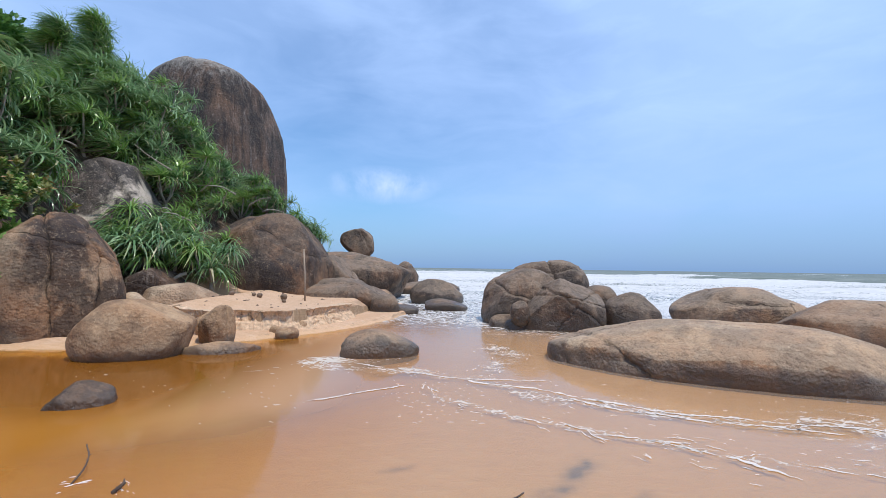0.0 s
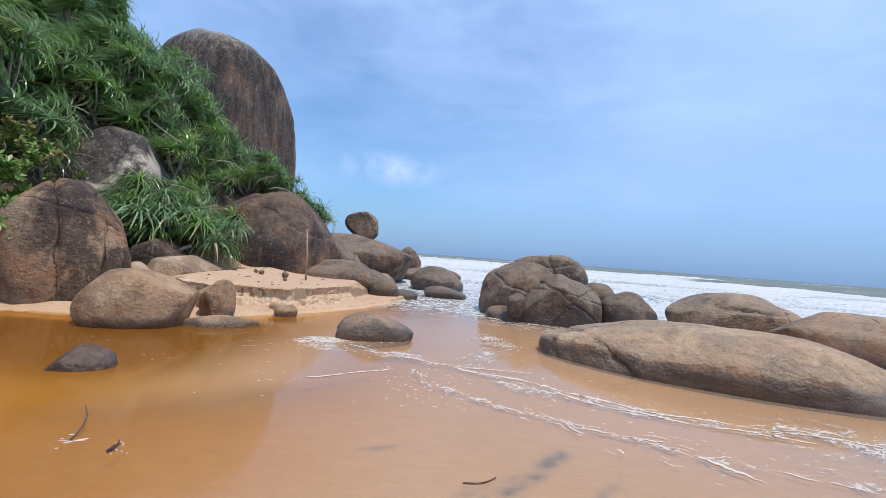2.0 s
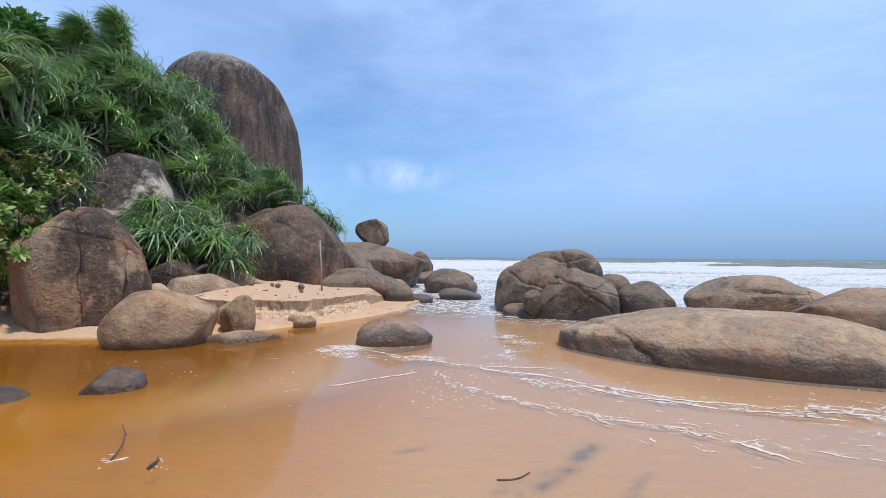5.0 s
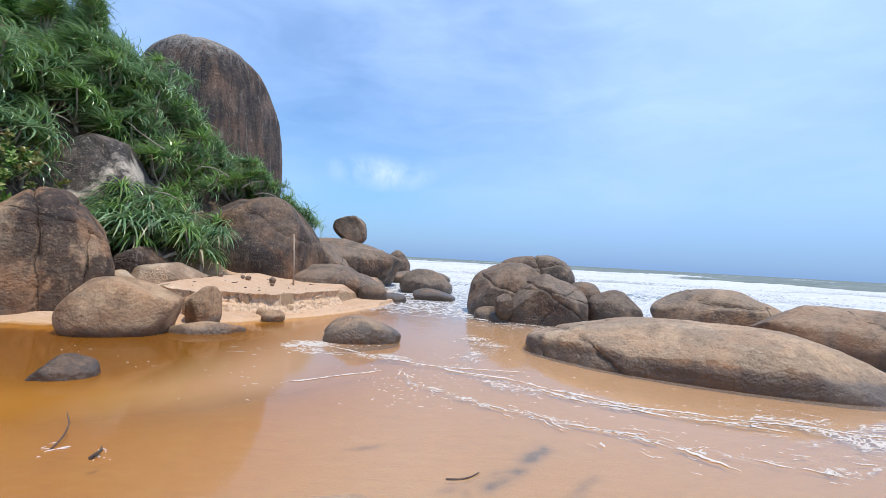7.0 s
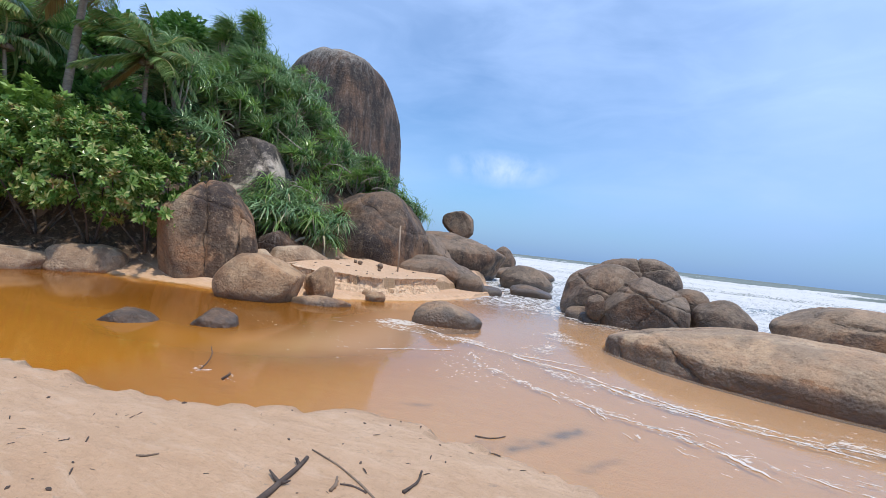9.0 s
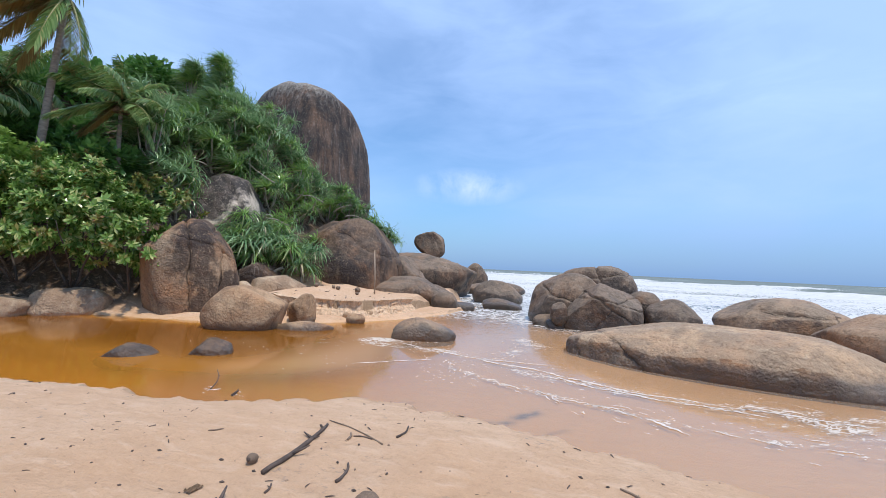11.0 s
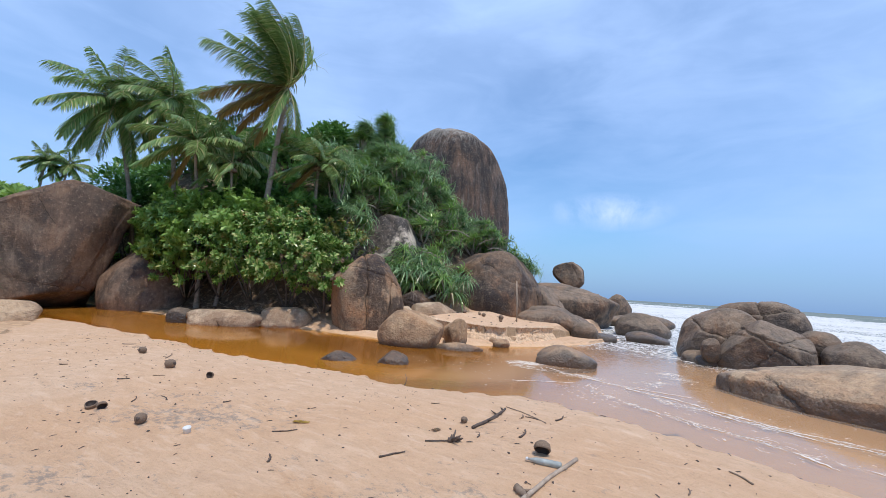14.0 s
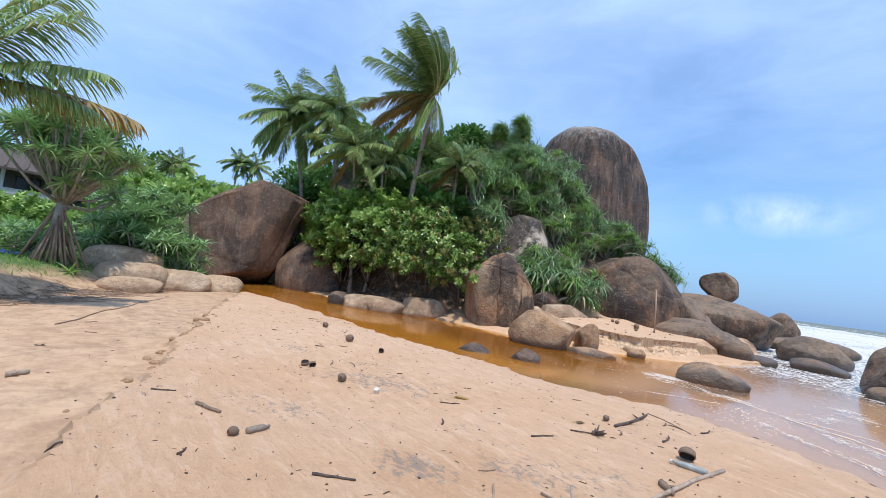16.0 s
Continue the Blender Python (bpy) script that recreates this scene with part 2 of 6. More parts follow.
def sand_material():
    m, nt, out = material("beach_sand")
    p = where(nt)
    z = nd(nt, "ShaderNodeSeparateXYZ", {0: p}).outputs[2]
    cover = nd(nt, "ShaderNodeAttribute", attribute_name="cover")
    soil, grass, bank = (nd(nt, "ShaderNodeSeparateColor", {0: cover.outputs[0]}).outputs[i] for i in range(3))
    broad = noise_n(nt, p, 0.45, 6.0, 0.55, 0.3)
    grain = noise_n(nt, p, 190.0, 3.0, 0.8)
    mid = noise_n(nt, stretch(nt, p, 1.0, 1.6, 1.0, 0.6), 5.0, 8.0, 0.6)
    col = mixc(nt, ramp(nt, broad, (0.35, 0.0), (0.65, 1.0)), (0.635, 0.388, 0.222), (0.68, 0.455, 0.292))
    col = mixc(nt, ramp(nt, mid, (0.35, 0.34), (0.62, 0.0)), col, (0.50, 0.30, 0.17))
    # washed-in bands of dark heavy-mineral sand, streaked along the shore
    bands = noise_n(nt, stretch(nt, p, 1.0, 2.4, 1.0, 0.45), 1.25, 9.0, 0.68, 0.9)
    zone = nd(nt, "ShaderNodeSeparateColor", {0: nd(nt, "ShaderNodeAttribute", attribute_name="mineral").outputs[0]}).outputs[0]
    fine = noise_n(nt, stretch(nt, p, 1.0, 1.5, 1.0, 0.5), 11.0, 9.0, 0.75, 0.4)
    spread = math_n(nt, "ADD", math_n(nt, "MULTIPLY", math_n(nt, "SUBTRACT", bands, 0.5), 1.7), math_n(nt, "MULTIPLY", math_n(nt, "SUBTRACT", fine, 0.5), 3.8))
    dark = ramp(nt, math_n(nt, "ADD", math_n(nt, "MULTIPLY", zone, 0.90), spread), (0.55, 0.0), (0.95, 1.0))
    wash = nd(nt, "ShaderNodeSeparateColor", {0: nd(nt, "ShaderNodeAttribute", attribute_name="mineral").outputs[0]}).outputs[1]
    col = mixc(nt, math_n(nt, "MULTIPLY", ramp(nt, math_n(nt, "ADD", wash, math_n(nt, "MULTIPLY", math_n(nt, "SUBTRACT", bands, 0.5), 1.2)), (0.40, 0.0), (0.60, 1.0)), 0.6), col, (0.55, 0.305, 0.150))
    col = mixc(nt, math_n(nt, "MULTIPLY", dark, 0.8), col, (0.25, 0.205, 0.165))
    col = mixc(nt, ramp(nt, grain, (0.25, 0.3), (0.55, 0.0)), col, (0.36, 0.23, 0.13))
    pock = noise_n(nt, p, 30.0, 8.0, 0.8)
    col = mixc(nt, ramp(nt, pock, (0.36, 0.45), (0.46, 0.0)), col, (0.40, 0.25, 0.14))
    col = mixc(nt, ramp(nt, pock, (0.55, 0.0), (0.66, 0.35)), col, (0.68, 0.50, 0.35))
    # steep faces take a darker sand colour, in layers
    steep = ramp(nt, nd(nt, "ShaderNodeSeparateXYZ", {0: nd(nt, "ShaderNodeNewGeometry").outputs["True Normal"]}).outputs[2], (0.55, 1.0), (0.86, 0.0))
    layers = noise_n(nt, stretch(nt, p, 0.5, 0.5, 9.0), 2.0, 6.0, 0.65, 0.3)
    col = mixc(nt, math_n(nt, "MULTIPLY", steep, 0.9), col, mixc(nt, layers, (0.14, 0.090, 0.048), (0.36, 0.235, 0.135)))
    # damp sand near the water
    edge = math_n(nt, "ADD", z, math_n(nt, "MULTIPLY", noise_n(nt, p, 1.8, 5.0), -0.10))
    damp = ramp(nt, math_n(nt, "ADD", edge, 0.5), (0.47, 1.0), (0.54, 0.0))
    col = mixc(nt, math_n(nt, "MULTIPLY", damp, 0.7), col, (0.72, 0.445, 0.235))
    # earth and leaf litter inland, and turf
    litter = noise_n(nt, p, 3.2, 9.0, 0.7, 0.5)
    col = mixc(nt, soil, col, mixc(nt, ramp(nt, litter, (0.35, 0.0), (0.65, 1.0)), (0.032, 0.021, 0.013), (0.12, 0.078, 0.046)))
    col = mixc(nt, bank, col, mixc(nt, ramp(nt, litter, (0.38, 0.0), (0.60, 1.0)), (0.27, 0.16, 0.088), (0.56, 0.38, 0.23)))
    col = mixc(nt, grass, col, mixc(nt, ramp(nt, noise_n(nt, p, 8.0, 6.0), (0.35, 0.0), (0.65, 1.0)), (0.05, 0.11, 0.025), (0.12, 0.20, 0.05)))
    rough = math_n(nt, "MULTIPLY_ADD", damp, -0.45)
    nt.nodes[-1].inputs[2].default_value = 0.92
    flat = math_n(nt, "SUBTRACT", 1.0, math_n(nt, "MULTIPLY", nd(nt, "ShaderNodeSeparateColor", {0: nd(nt, "ShaderNodeAttribute", attribute_name="mineral").outputs[0]}).outputs[2], 0.72))
    furrow = noise_n(nt, stretch(nt, p, 1.0, 3.2, 1.0, 0.55), 3.0, 7.0, 0.62, 0.5)
    # furrow shading put into the colour: darker troughs, lighter crests
    col = mixc(nt, math_n(nt, "MULTIPLY", ramp(nt, furrow, (0.34, 0.22), (0.46, 0.0)), flat), col, (0.47, 0.285, 0.165))
    col = mixc(nt, math_n(nt, "MULTIPLY", ramp(nt, furrow, (0.53, 0.0), (0.66, 0.35)), flat), col, (0.76, 0.55, 0.38))
    h = math_n(nt, "ADD", math_n(nt, "MULTIPLY", mid, 1.0), math_n(nt, "MULTIPLY", noise_n(nt, p, 26.0, 8.0, 0.75), 0.8))
    h = math_n(nt, "ADD", h, math_n(nt, "MULTIPLY", furrow, 1.3))
    finish(nt, out, col, rough, math_n(nt, "MULTIPLY", h, flat), 0.75, 0.040)
    return m


def water_material():
    """Thin tea-brown stream and swash over sand, turning into churned grey-green sea with foam on it."""
    m, nt, out = material("water")
    p = where(nt)
    tint = nd(nt, "ShaderNodeAttribute", attribute_name="tint")
    look_at = nd(nt, "ShaderNodeAttribute", attribute_name="churn")
    murk, foam, rip = (nd(nt, "ShaderNodeSeparateColor", {0: look_at.outputs[0]}).outputs[i] for i in range(3))
    long_p = stretch(nt, p, 0.55, 1.5, 1.0, -0.25)
    rip_h = math_n(nt, "ADD", math_n(nt, "MULTIPLY", noise_n(nt, long_p, 3.0, 5.0, 0.6, 0.3), 0.7), math_n(nt, "MULTIPLY", noise_n(nt, p, 13.0, 4.0, 0.6), 0.2))
    bump = nd(nt, "ShaderNodeBump", {"Height": math_n(nt, "MULTIPLY", rip_h, rip), "Strength": 0.5, "Distance": 0.10}).outputs[0]
    see = nd(nt, "ShaderNodeBsdfTransparent", {0: tint.outputs[0]}).outputs[0]
    seacol = mixc(nt, ramp(nt, noise_n(nt, stretch(nt, p, 0.12, 0.8, 1.0), 1.0, 6.0, 0.6), (0.35, 0.0), (0.7, 1.0)), (0.15, 0.18, 0.155), (0.26, 0.28, 0.245))
    out_y = nd(nt, "ShaderNodeSeparateXYZ", {0: p}).outputs[1]
    out_x = math_n(nt, "ADD", nd(nt, "ShaderNodeSeparateXYZ", {0: p}).outputs[0], 7.0)
    # sandy swash on the flat, body colour paled to add sky reflection
    seacol = mixc(nt, ramp(nt, math_n(nt, "MULTIPLY", out_y, 0.02), (0.26, 0.0), (0.56, 1.0)), mixc(nt, ramp(nt, math_n(nt, "MULTIPLY", out_x, 0.1), (0.27, 0.0), (0.72, 1.0)), mixc(nt, ramp(nt, nd(nt, "ShaderNodeSeparateColor", {0: tint.outputs[0]}).outputs[0], (0.69, 0.0), (0.83, 1.0)), (0.25, 0.088, 0.010), (0.70, 0.285, 0.040)), (0.74, 0.565, 0.43)), seacol)
    body = nd(nt, "ShaderNodeBsdfDiffuse", {"Color": seacol, "Normal": bump}).outputs[0]
    under = nd(nt, "ShaderNodeMixShader", {0: murk, 1: see, 2: body}).outputs[0]
    gloss = nd(nt, "ShaderNodeBsdfGlossy", {"Roughness": 0.05, "Normal": bump}).outputs[0]
    fres = nd(nt, "ShaderNodeFresnel", {"IOR": 1.40, "Normal": bump}).outputs[0]
    calm = math_n(nt, "SUBTRACT", 1.0, math_n(nt, "MULTIPLY", ramp(nt, math_n(nt, "MULTIPLY", out_y, 0.01), (0.22, 0.0), (0.60, 1.0)), 0.82))
    fres = math_n(nt, "MULTIPLY", fres, calm)
    surf = nd(nt, "ShaderNodeMixShader", {0: fres, 1: under, 2: gloss}).outputs[0]
    # lacy foam: warped cell walls, torn by noise
    warp = nd(nt, "ShaderNodeVectorMath", {0: p, 1: nd(nt, "ShaderNodeVectorMath", {0: nd(nt, "ShaderNodeTexNoise", {"Vector": p, "Scale": 1.2, "Detail": 5.0}).outputs[1], "Scale": 1.1}, operation="SCALE").outputs[0]}, operation="ADD").outputs[0]
    cells = nd(nt, "ShaderNodeTexVoronoi", {"Vector": stretch(nt, warp, 0.8, 1.7, 0.2, -0.2), "Scale": 3.4}, feature="DISTANCE_TO_EDGE").outputs[0]
    small = nd(nt, "ShaderNodeTexVoronoi", {"Vector": stretch(nt, warp, 0.8, 1.5, 0.2, -0.2), "Scale": 6.5}, feature="DISTANCE_TO_EDGE").outputs[0]
    shore = ramp(nt, math_n(nt, "MULTIPLY", out_y, 0.05), (0.50, 1.0), (0.75, 0.0))
    cells = nd(nt, "ShaderNodeMix", {0: shore, 2: cells, 3: small}, data_type="FLOAT").outputs[0]
    lace = math_n(nt, "SUBTRACT", 1.0, math_n(nt, "MULTIPLY", cells, 3.2, True))
    torn = noise_n(nt, stretch(nt, p, 0.7, 1.6, 1.0, -0.2), 2.6, 8.0, 0.68, 0.6)
    level = math_n(nt, "ADD", math_n(nt, "MULTIPLY", lace, 0.42), math_n(nt, "MULTIPLY", torn, 0.75))
    mask = ramp(nt, math_n(nt, "ADD", math_n(nt, "SUBTRACT", level, 1.0), foam), (0.0, 0.0), (0.10, 1.0))
    cream = ramp(nt, math_n(nt, "MULTIPLY", out_y, 0.05), (0.55, 1.0), (0.95, 0.0))
    white = nd(nt, "ShaderNodeBsdfDiffuse", {"Color": mixc(nt, cream, mixc(nt, noise_n(nt, stretch(nt, p, 0.35, 1.0, 1.0), 2.0, 9.0, 0.68), (0.44, 0.445, 0.44), (0.80, 0.79, 0.77)), (0.66, 0.575, 0.485)), "Normal": nd(nt, "ShaderNodeBump", {"Height": torn, "Strength": 0.6, "Distance": 0.15}).outputs[0]}).outputs[0]
    fin = nd(nt, "ShaderNodeMixShader", {0: mask, 1: surf, 2: white}).outputs[0]
    nt.links.new(fin, out.inputs[0])
    return m


SAND, WATER = sand_material(), water_material()
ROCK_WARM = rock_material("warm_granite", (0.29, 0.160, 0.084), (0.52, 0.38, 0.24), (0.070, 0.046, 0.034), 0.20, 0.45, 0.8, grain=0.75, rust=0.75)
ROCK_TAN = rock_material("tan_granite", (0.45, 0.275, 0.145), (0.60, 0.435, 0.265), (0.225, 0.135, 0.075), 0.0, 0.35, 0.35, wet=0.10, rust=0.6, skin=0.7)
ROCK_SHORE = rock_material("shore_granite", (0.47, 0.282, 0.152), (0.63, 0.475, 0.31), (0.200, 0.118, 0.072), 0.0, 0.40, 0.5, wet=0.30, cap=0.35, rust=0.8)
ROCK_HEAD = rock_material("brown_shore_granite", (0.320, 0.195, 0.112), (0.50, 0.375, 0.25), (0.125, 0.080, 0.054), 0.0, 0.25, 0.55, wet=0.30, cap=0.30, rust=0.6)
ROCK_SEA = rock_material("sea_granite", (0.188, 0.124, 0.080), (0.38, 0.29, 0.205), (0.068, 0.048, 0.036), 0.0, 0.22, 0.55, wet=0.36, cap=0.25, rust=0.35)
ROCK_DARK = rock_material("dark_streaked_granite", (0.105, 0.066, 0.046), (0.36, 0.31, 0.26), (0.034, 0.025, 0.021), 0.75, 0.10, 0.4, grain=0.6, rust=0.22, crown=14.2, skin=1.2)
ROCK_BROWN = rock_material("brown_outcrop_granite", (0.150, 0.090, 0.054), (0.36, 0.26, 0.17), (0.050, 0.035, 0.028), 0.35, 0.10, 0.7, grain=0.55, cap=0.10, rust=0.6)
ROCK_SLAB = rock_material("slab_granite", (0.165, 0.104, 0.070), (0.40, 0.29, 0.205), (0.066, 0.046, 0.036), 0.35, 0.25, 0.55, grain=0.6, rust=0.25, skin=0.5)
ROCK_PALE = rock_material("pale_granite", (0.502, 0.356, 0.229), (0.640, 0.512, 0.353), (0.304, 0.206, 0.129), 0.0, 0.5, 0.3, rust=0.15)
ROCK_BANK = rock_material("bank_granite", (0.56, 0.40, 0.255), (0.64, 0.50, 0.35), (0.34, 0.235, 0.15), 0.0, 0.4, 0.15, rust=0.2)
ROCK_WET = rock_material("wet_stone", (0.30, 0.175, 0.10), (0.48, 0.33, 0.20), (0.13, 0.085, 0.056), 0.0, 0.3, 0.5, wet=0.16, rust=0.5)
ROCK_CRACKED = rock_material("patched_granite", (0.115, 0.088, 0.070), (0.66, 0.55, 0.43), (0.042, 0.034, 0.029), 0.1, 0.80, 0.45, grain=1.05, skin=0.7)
PANDAN = leaf_material("screw_pine_leaf", (0.115, 0.245, 0.095), (0.50, 0.66, 0.36), (0.60, 0.54, 0.34), 0.24, 0.28)
PANDAN_B = leaf_material("bright_screw_pine_leaf", (0.14, 0.30, 0.07), (0.50, 0.66, 0.22), (0.54, 0.50, 0.25), 0.24, 0.28)
BROAD = leaf_material("broad_leaf", (0.080, 0.185, 0.034), (0.36, 0.54, 0.14), (0.52, 0.55, 0.20), 0.22, 0.26)
BROAD_Y = leaf_material("yellowing_leaf", (0.17, 0.21, 0.05), (0.33, 0.30, 0.09), (0.38, 0.22, 0.09), 0.26, 0.25)
CANOPY = leaf_material("canopy_leaf", (0.085, 0.205, 0.05), (0.25, 0.45, 0.12), None, 0.28, 0.28)
CREEPER = leaf_material("creeper_leaf", (0.17, 0.32, 0.055), (0.40, 0.57, 0.15), None, 0.32, 0.32)
PALM = leaf_material("palm_leaflet", (0.160, 0.285, 0.090), (0.48, 0.60, 0.24), (0.56, 0.50, 0.22), 0.25, 0.32)
PALM_DRY = leaf_material("dry_palm_leaflet", (0.26, 0.165, 0.055), (0.40, 0.29, 0.10), (0.34, 0.34, 0.11), 0.6, 0.20)
LILY = leaf_material("strap_lily_leaf", (0.20, 0.37, 0.12), (0.50, 0.66, 0.32), None, 0.26, 0.30)
BARK = wood_material("grey_bark", (0.22, 0.18, 0.14), (0.42, 0.36, 0.29), 7.0)
PALM_BARK = wood_material("palm_bark", (0.19, 0.145, 0.11), (0.38, 0.31, 0.245), 5.0, 2.5)
DRIFT = wood_material("driftwood", (0.15, 0.10, 0.066), (0.31, 0.22, 0.15), 12.0)
DARKWOOD = wood_material("wet_driftwood", (0.05, 0.036, 0.028), (0.15, 0.105, 0.08), 12.0)
# bush stems: colour darkened to stand in for shade under the leaves
STEM = wood_material("shaded_stem", (0.045, 0.034, 0.026), (0.11, 0.085, 0.066), 9.0)
ROOTWOOD = wood_material("root_wood", (0.22, 0.145, 0.095), (0.36, 0.25, 0.165), 6.0)
HUSK = wood_material("coconut_husk", (0.14, 0.09, 0.058), (0.30, 0.21, 0.14), 16.0, 0.3)
RACHIS = plain_material("frond_stalk", (0.28, 0.26, 0.10), 0.5)

# ---- ground and water ----
def smooth(a, b, x):
    t = np.clip((x - a) / (b - a), 0, 1)
    return t * t * (3 - 2 * t)


def wave_noise(x, y, scale, seed=0, octaves=4, rough=0.5):
    """Smooth value noise on arrays, about -1 to 1."""
    total, amp, norm = np.zeros_like(x, dtype=float), 1.0, 0.0
    for o in range(octaves):
        fx, fy = x * scale + 17.3 * o + seed * 7.1, y * scale - 9.1 * o + seed * 3.7
        ix, iy = np.floor(fx), np.floor(fy)
        tx, ty = fx - ix, fy - iy
        tx, ty = tx * tx * (3 - 2 * tx), ty * ty * (3 - 2 * ty)

        def rnd(i, j):
            v = np.sin(i * 127.1 + j * 311.7 + seed * 74.7) * 43758.5453
            return (v - np.floor(v)) * 2 - 1
        total += amp * ((rnd(ix, iy) * (1 - tx) + rnd(ix + 1, iy) * tx) * (1 - ty) + (rnd(ix, iy + 1) * (1 - tx) + rnd(ix + 1, iy + 1) * tx) * ty)
        norm, amp, scale = norm + amp, amp * rough, scale * 2.03
    return total / norm


NEAR = ((-60, -24, -16.2, -13.5, -11.9, -8.6, -5.1, -3.5, -2, -1.2, -0.35, 0, 1, 1.6, 2.5, 3.2, 4.5, 7, 12, 60), (1.0, 1.8, 2.0, 2.0, 1.85, 1.55, 1.12, 1.35, 1.42, 1.5, 1.85, 2.0, 1.75, 1.7, 1.6, 1.6, 1.0, -1.5, -8, -60))
CREST = ((-60, -19, -12, -6, -2, 1, 2.5, 4, 6, 60), (0.1, 0.12, 0.38, 0.62, 0.70, 0.72, 0.62, 0.40, 0.15, 0.1))
FAR = ((-60, -24, -17, -13, -9, -7, -5.5, -4.4, -3.3, -2.4, -1.8, -1.2, 0.0, 60), (6.4, 6.4, 7.2, 8.7, 9.2, 9.3, 10.7, 11.8, 13.4, 16.0, 19.5, 26, 60, 900))
LEDGE = ((-9, -7.6, -6.5, -5.6, -4.9, -4.4, -4.0, -3.7, -3.5), (11.4, 11.2, 11.6, 12.0, 12.2, 13.0, 14.4, 17.0, 21.0))


def inland(x, y):
    return -0.85 * (x + 8.2) + 0.5 * (y - 15.6)


def ground_z(x, y):
    """Height of the sand, the stream bed, the ledge, the headland's slope and the sea bed."""
    x, y = np.asarray(x, float), np.asarray(y, float)
    jag = 0.16 * wave_noise(x, y, 1.1, 3) + 0.11 * wave_noise(x, y, 4.0, 4, 3) + 0.08 * wave_noise(x, y, 11.0, 16, 2)
    dn = np.interp(x, *NEAR) - y + jag
    df = np.minimum(y - np.interp(x, *FAR), 1.1 * (-1.2 - 0.42 * (y - 19) - x)) + 1.2 * jag
    lump = 0.022 * wave_noise(x, y, 0.9, 5) + 0.010 * wave_noise(x, y, 3.4, 6, 3) + 0.004 * wave_noise(x, y, 11.0, 7, 2)
    # the beach that the walk crosses: a low berm, a crumbling step, a damp lower terrace and a root-bound bank
    top = np.interp(x, *CREST)
    fall = 0.12 + 1.05 * top + 0.8 * smooth(2.0, 5.0, x)
    near = top - 0.17 * smooth(0.4, 3.6, dn) * smooth(-14, -6, x) - 0.05 * smooth(0.25, -0.15, dn) * (0.5 + 0.5 * wave_noise(x, y, 7.0, 14, 2)) * smooth(0.3, 0.6, top)
    step = -(y + 1.2 + 0.41 * (x + 8.6)) + 0.35 * wave_noise(x, y, 0.8, 8) + 0.10 * wave_noise(x, y, 4.0, 9, 2)
    near = near - (0.12 * smooth(0.0, 0.14, step) + 0.16 * smooth(0.4, 6.0, step)) * smooth(-0.5, -2.2, x)
    back = (x + 11.05) * -0.6 + (y + 4.75) * -0.8 + 0.5 * wave_noise(x, y, 0.6, 10)
    near = near + 0.70 * smooth(0.0, 3.2, back) + 0.05 * np.maximum(back - 1.5, 0) - 0.028 * np.maximum(back - 12, 0)
    near = near + lump * smooth(-0.6, 0.1, dn)
    # stream bed, swash flat and sea bed
    chan = (0.45 * smooth(0.6, 1.5, -dn) + 0.55 * smooth(2.6, 5.2, -dn)) * smooth(0.5, -5.0, x) * smooth(-0.1, 1.0, -df)
    bed = -0.02 - 0.03 * smooth(0.6, 2.2, -dn) - 0.40 * chan - 0.35 * smooth(13, 24, y + 0.35 * x) - 5 * smooth(24, 160, y) - 0.3 * smooth(4, 16, x - y * 0.2)
    bed = bed + 0.35 * lump
    # far side: low sand, then an undercut sand ledge, then the wooded slope
    far = 0.14 * smooth(0, 0.9, df) + 0.42 * smooth(0.5, 3.0, df) * smooth(-5.5, -8.5, x)
    over = y - np.interp(x, *LEDGE) + 0.55 * wave_noise(x, y, 0.9, 11) + 0.38 * wave_noise(x, y, 3.2, 12, 4)
    far = far + (0.52 * smooth(0.0, 0.11, over) + 0.04 * smooth(0.2, 3.5, over)) * smooth(-8.8, -7.2, x) * smooth(-3.3, -4.2, x + 0.12 * wave_noise(x, y, 2.2, 15, 3))
    u = inland(x, y) + 0.5 * wave_noise(x, y, 0.35, 13)
    rise = 0.80 * np.minimum(0.92 * np.logaddexp(0, 2.2 * (u + 0.2)) / 2.2, 11.0 + 0.06 * u)
    along = 0.51 * (x + 8.2) + 0.86 * (y - 15.6)
    edge = np.interp(u, (-5, 0, 2.9, 5.8, 8.6, 13, 30), (1.0, 1.0, 6.4, 5.2, 4.4, 2.0, 2.0))
    slope = rise * smooth(edge + 1.6, edge - 2.2, along) * smooth(8.8, 13.0, y - 0.08 * (x + 12)) * smooth(-50, -30, x) * (0.55 + 0.45 * smooth(10, 18, y))
    slope = slope - 0.9 * np.exp(-((x + 12.9) / 1.4) ** 2 - ((y - 15.8) / 1.3) ** 2)
    slope = np.maximum(slope, 0) * smooth(-6.9, -9.3, x) + 1.8 * smooth(8.6, 11.5, y + 0.1 * (x + 16)) * smooth(-11.0, -15.0, x)
    far = np.where(df > 0, far + lump + np.maximum(slope, 0), 0)
    gone = smooth(0, 1, -dn / fall)
    z = near * (1 - gone) + bed * gone
    return np.where(df > 0, np.maximum(far, 0.012), z)


def spaced(stops):
    out = [stops[0][0]]
    for (a, _), (b, n) in zip(stops, stops[1:]):
        out += list(np.linspace(a, b, n + 1)[1:])
    return np.array(out)


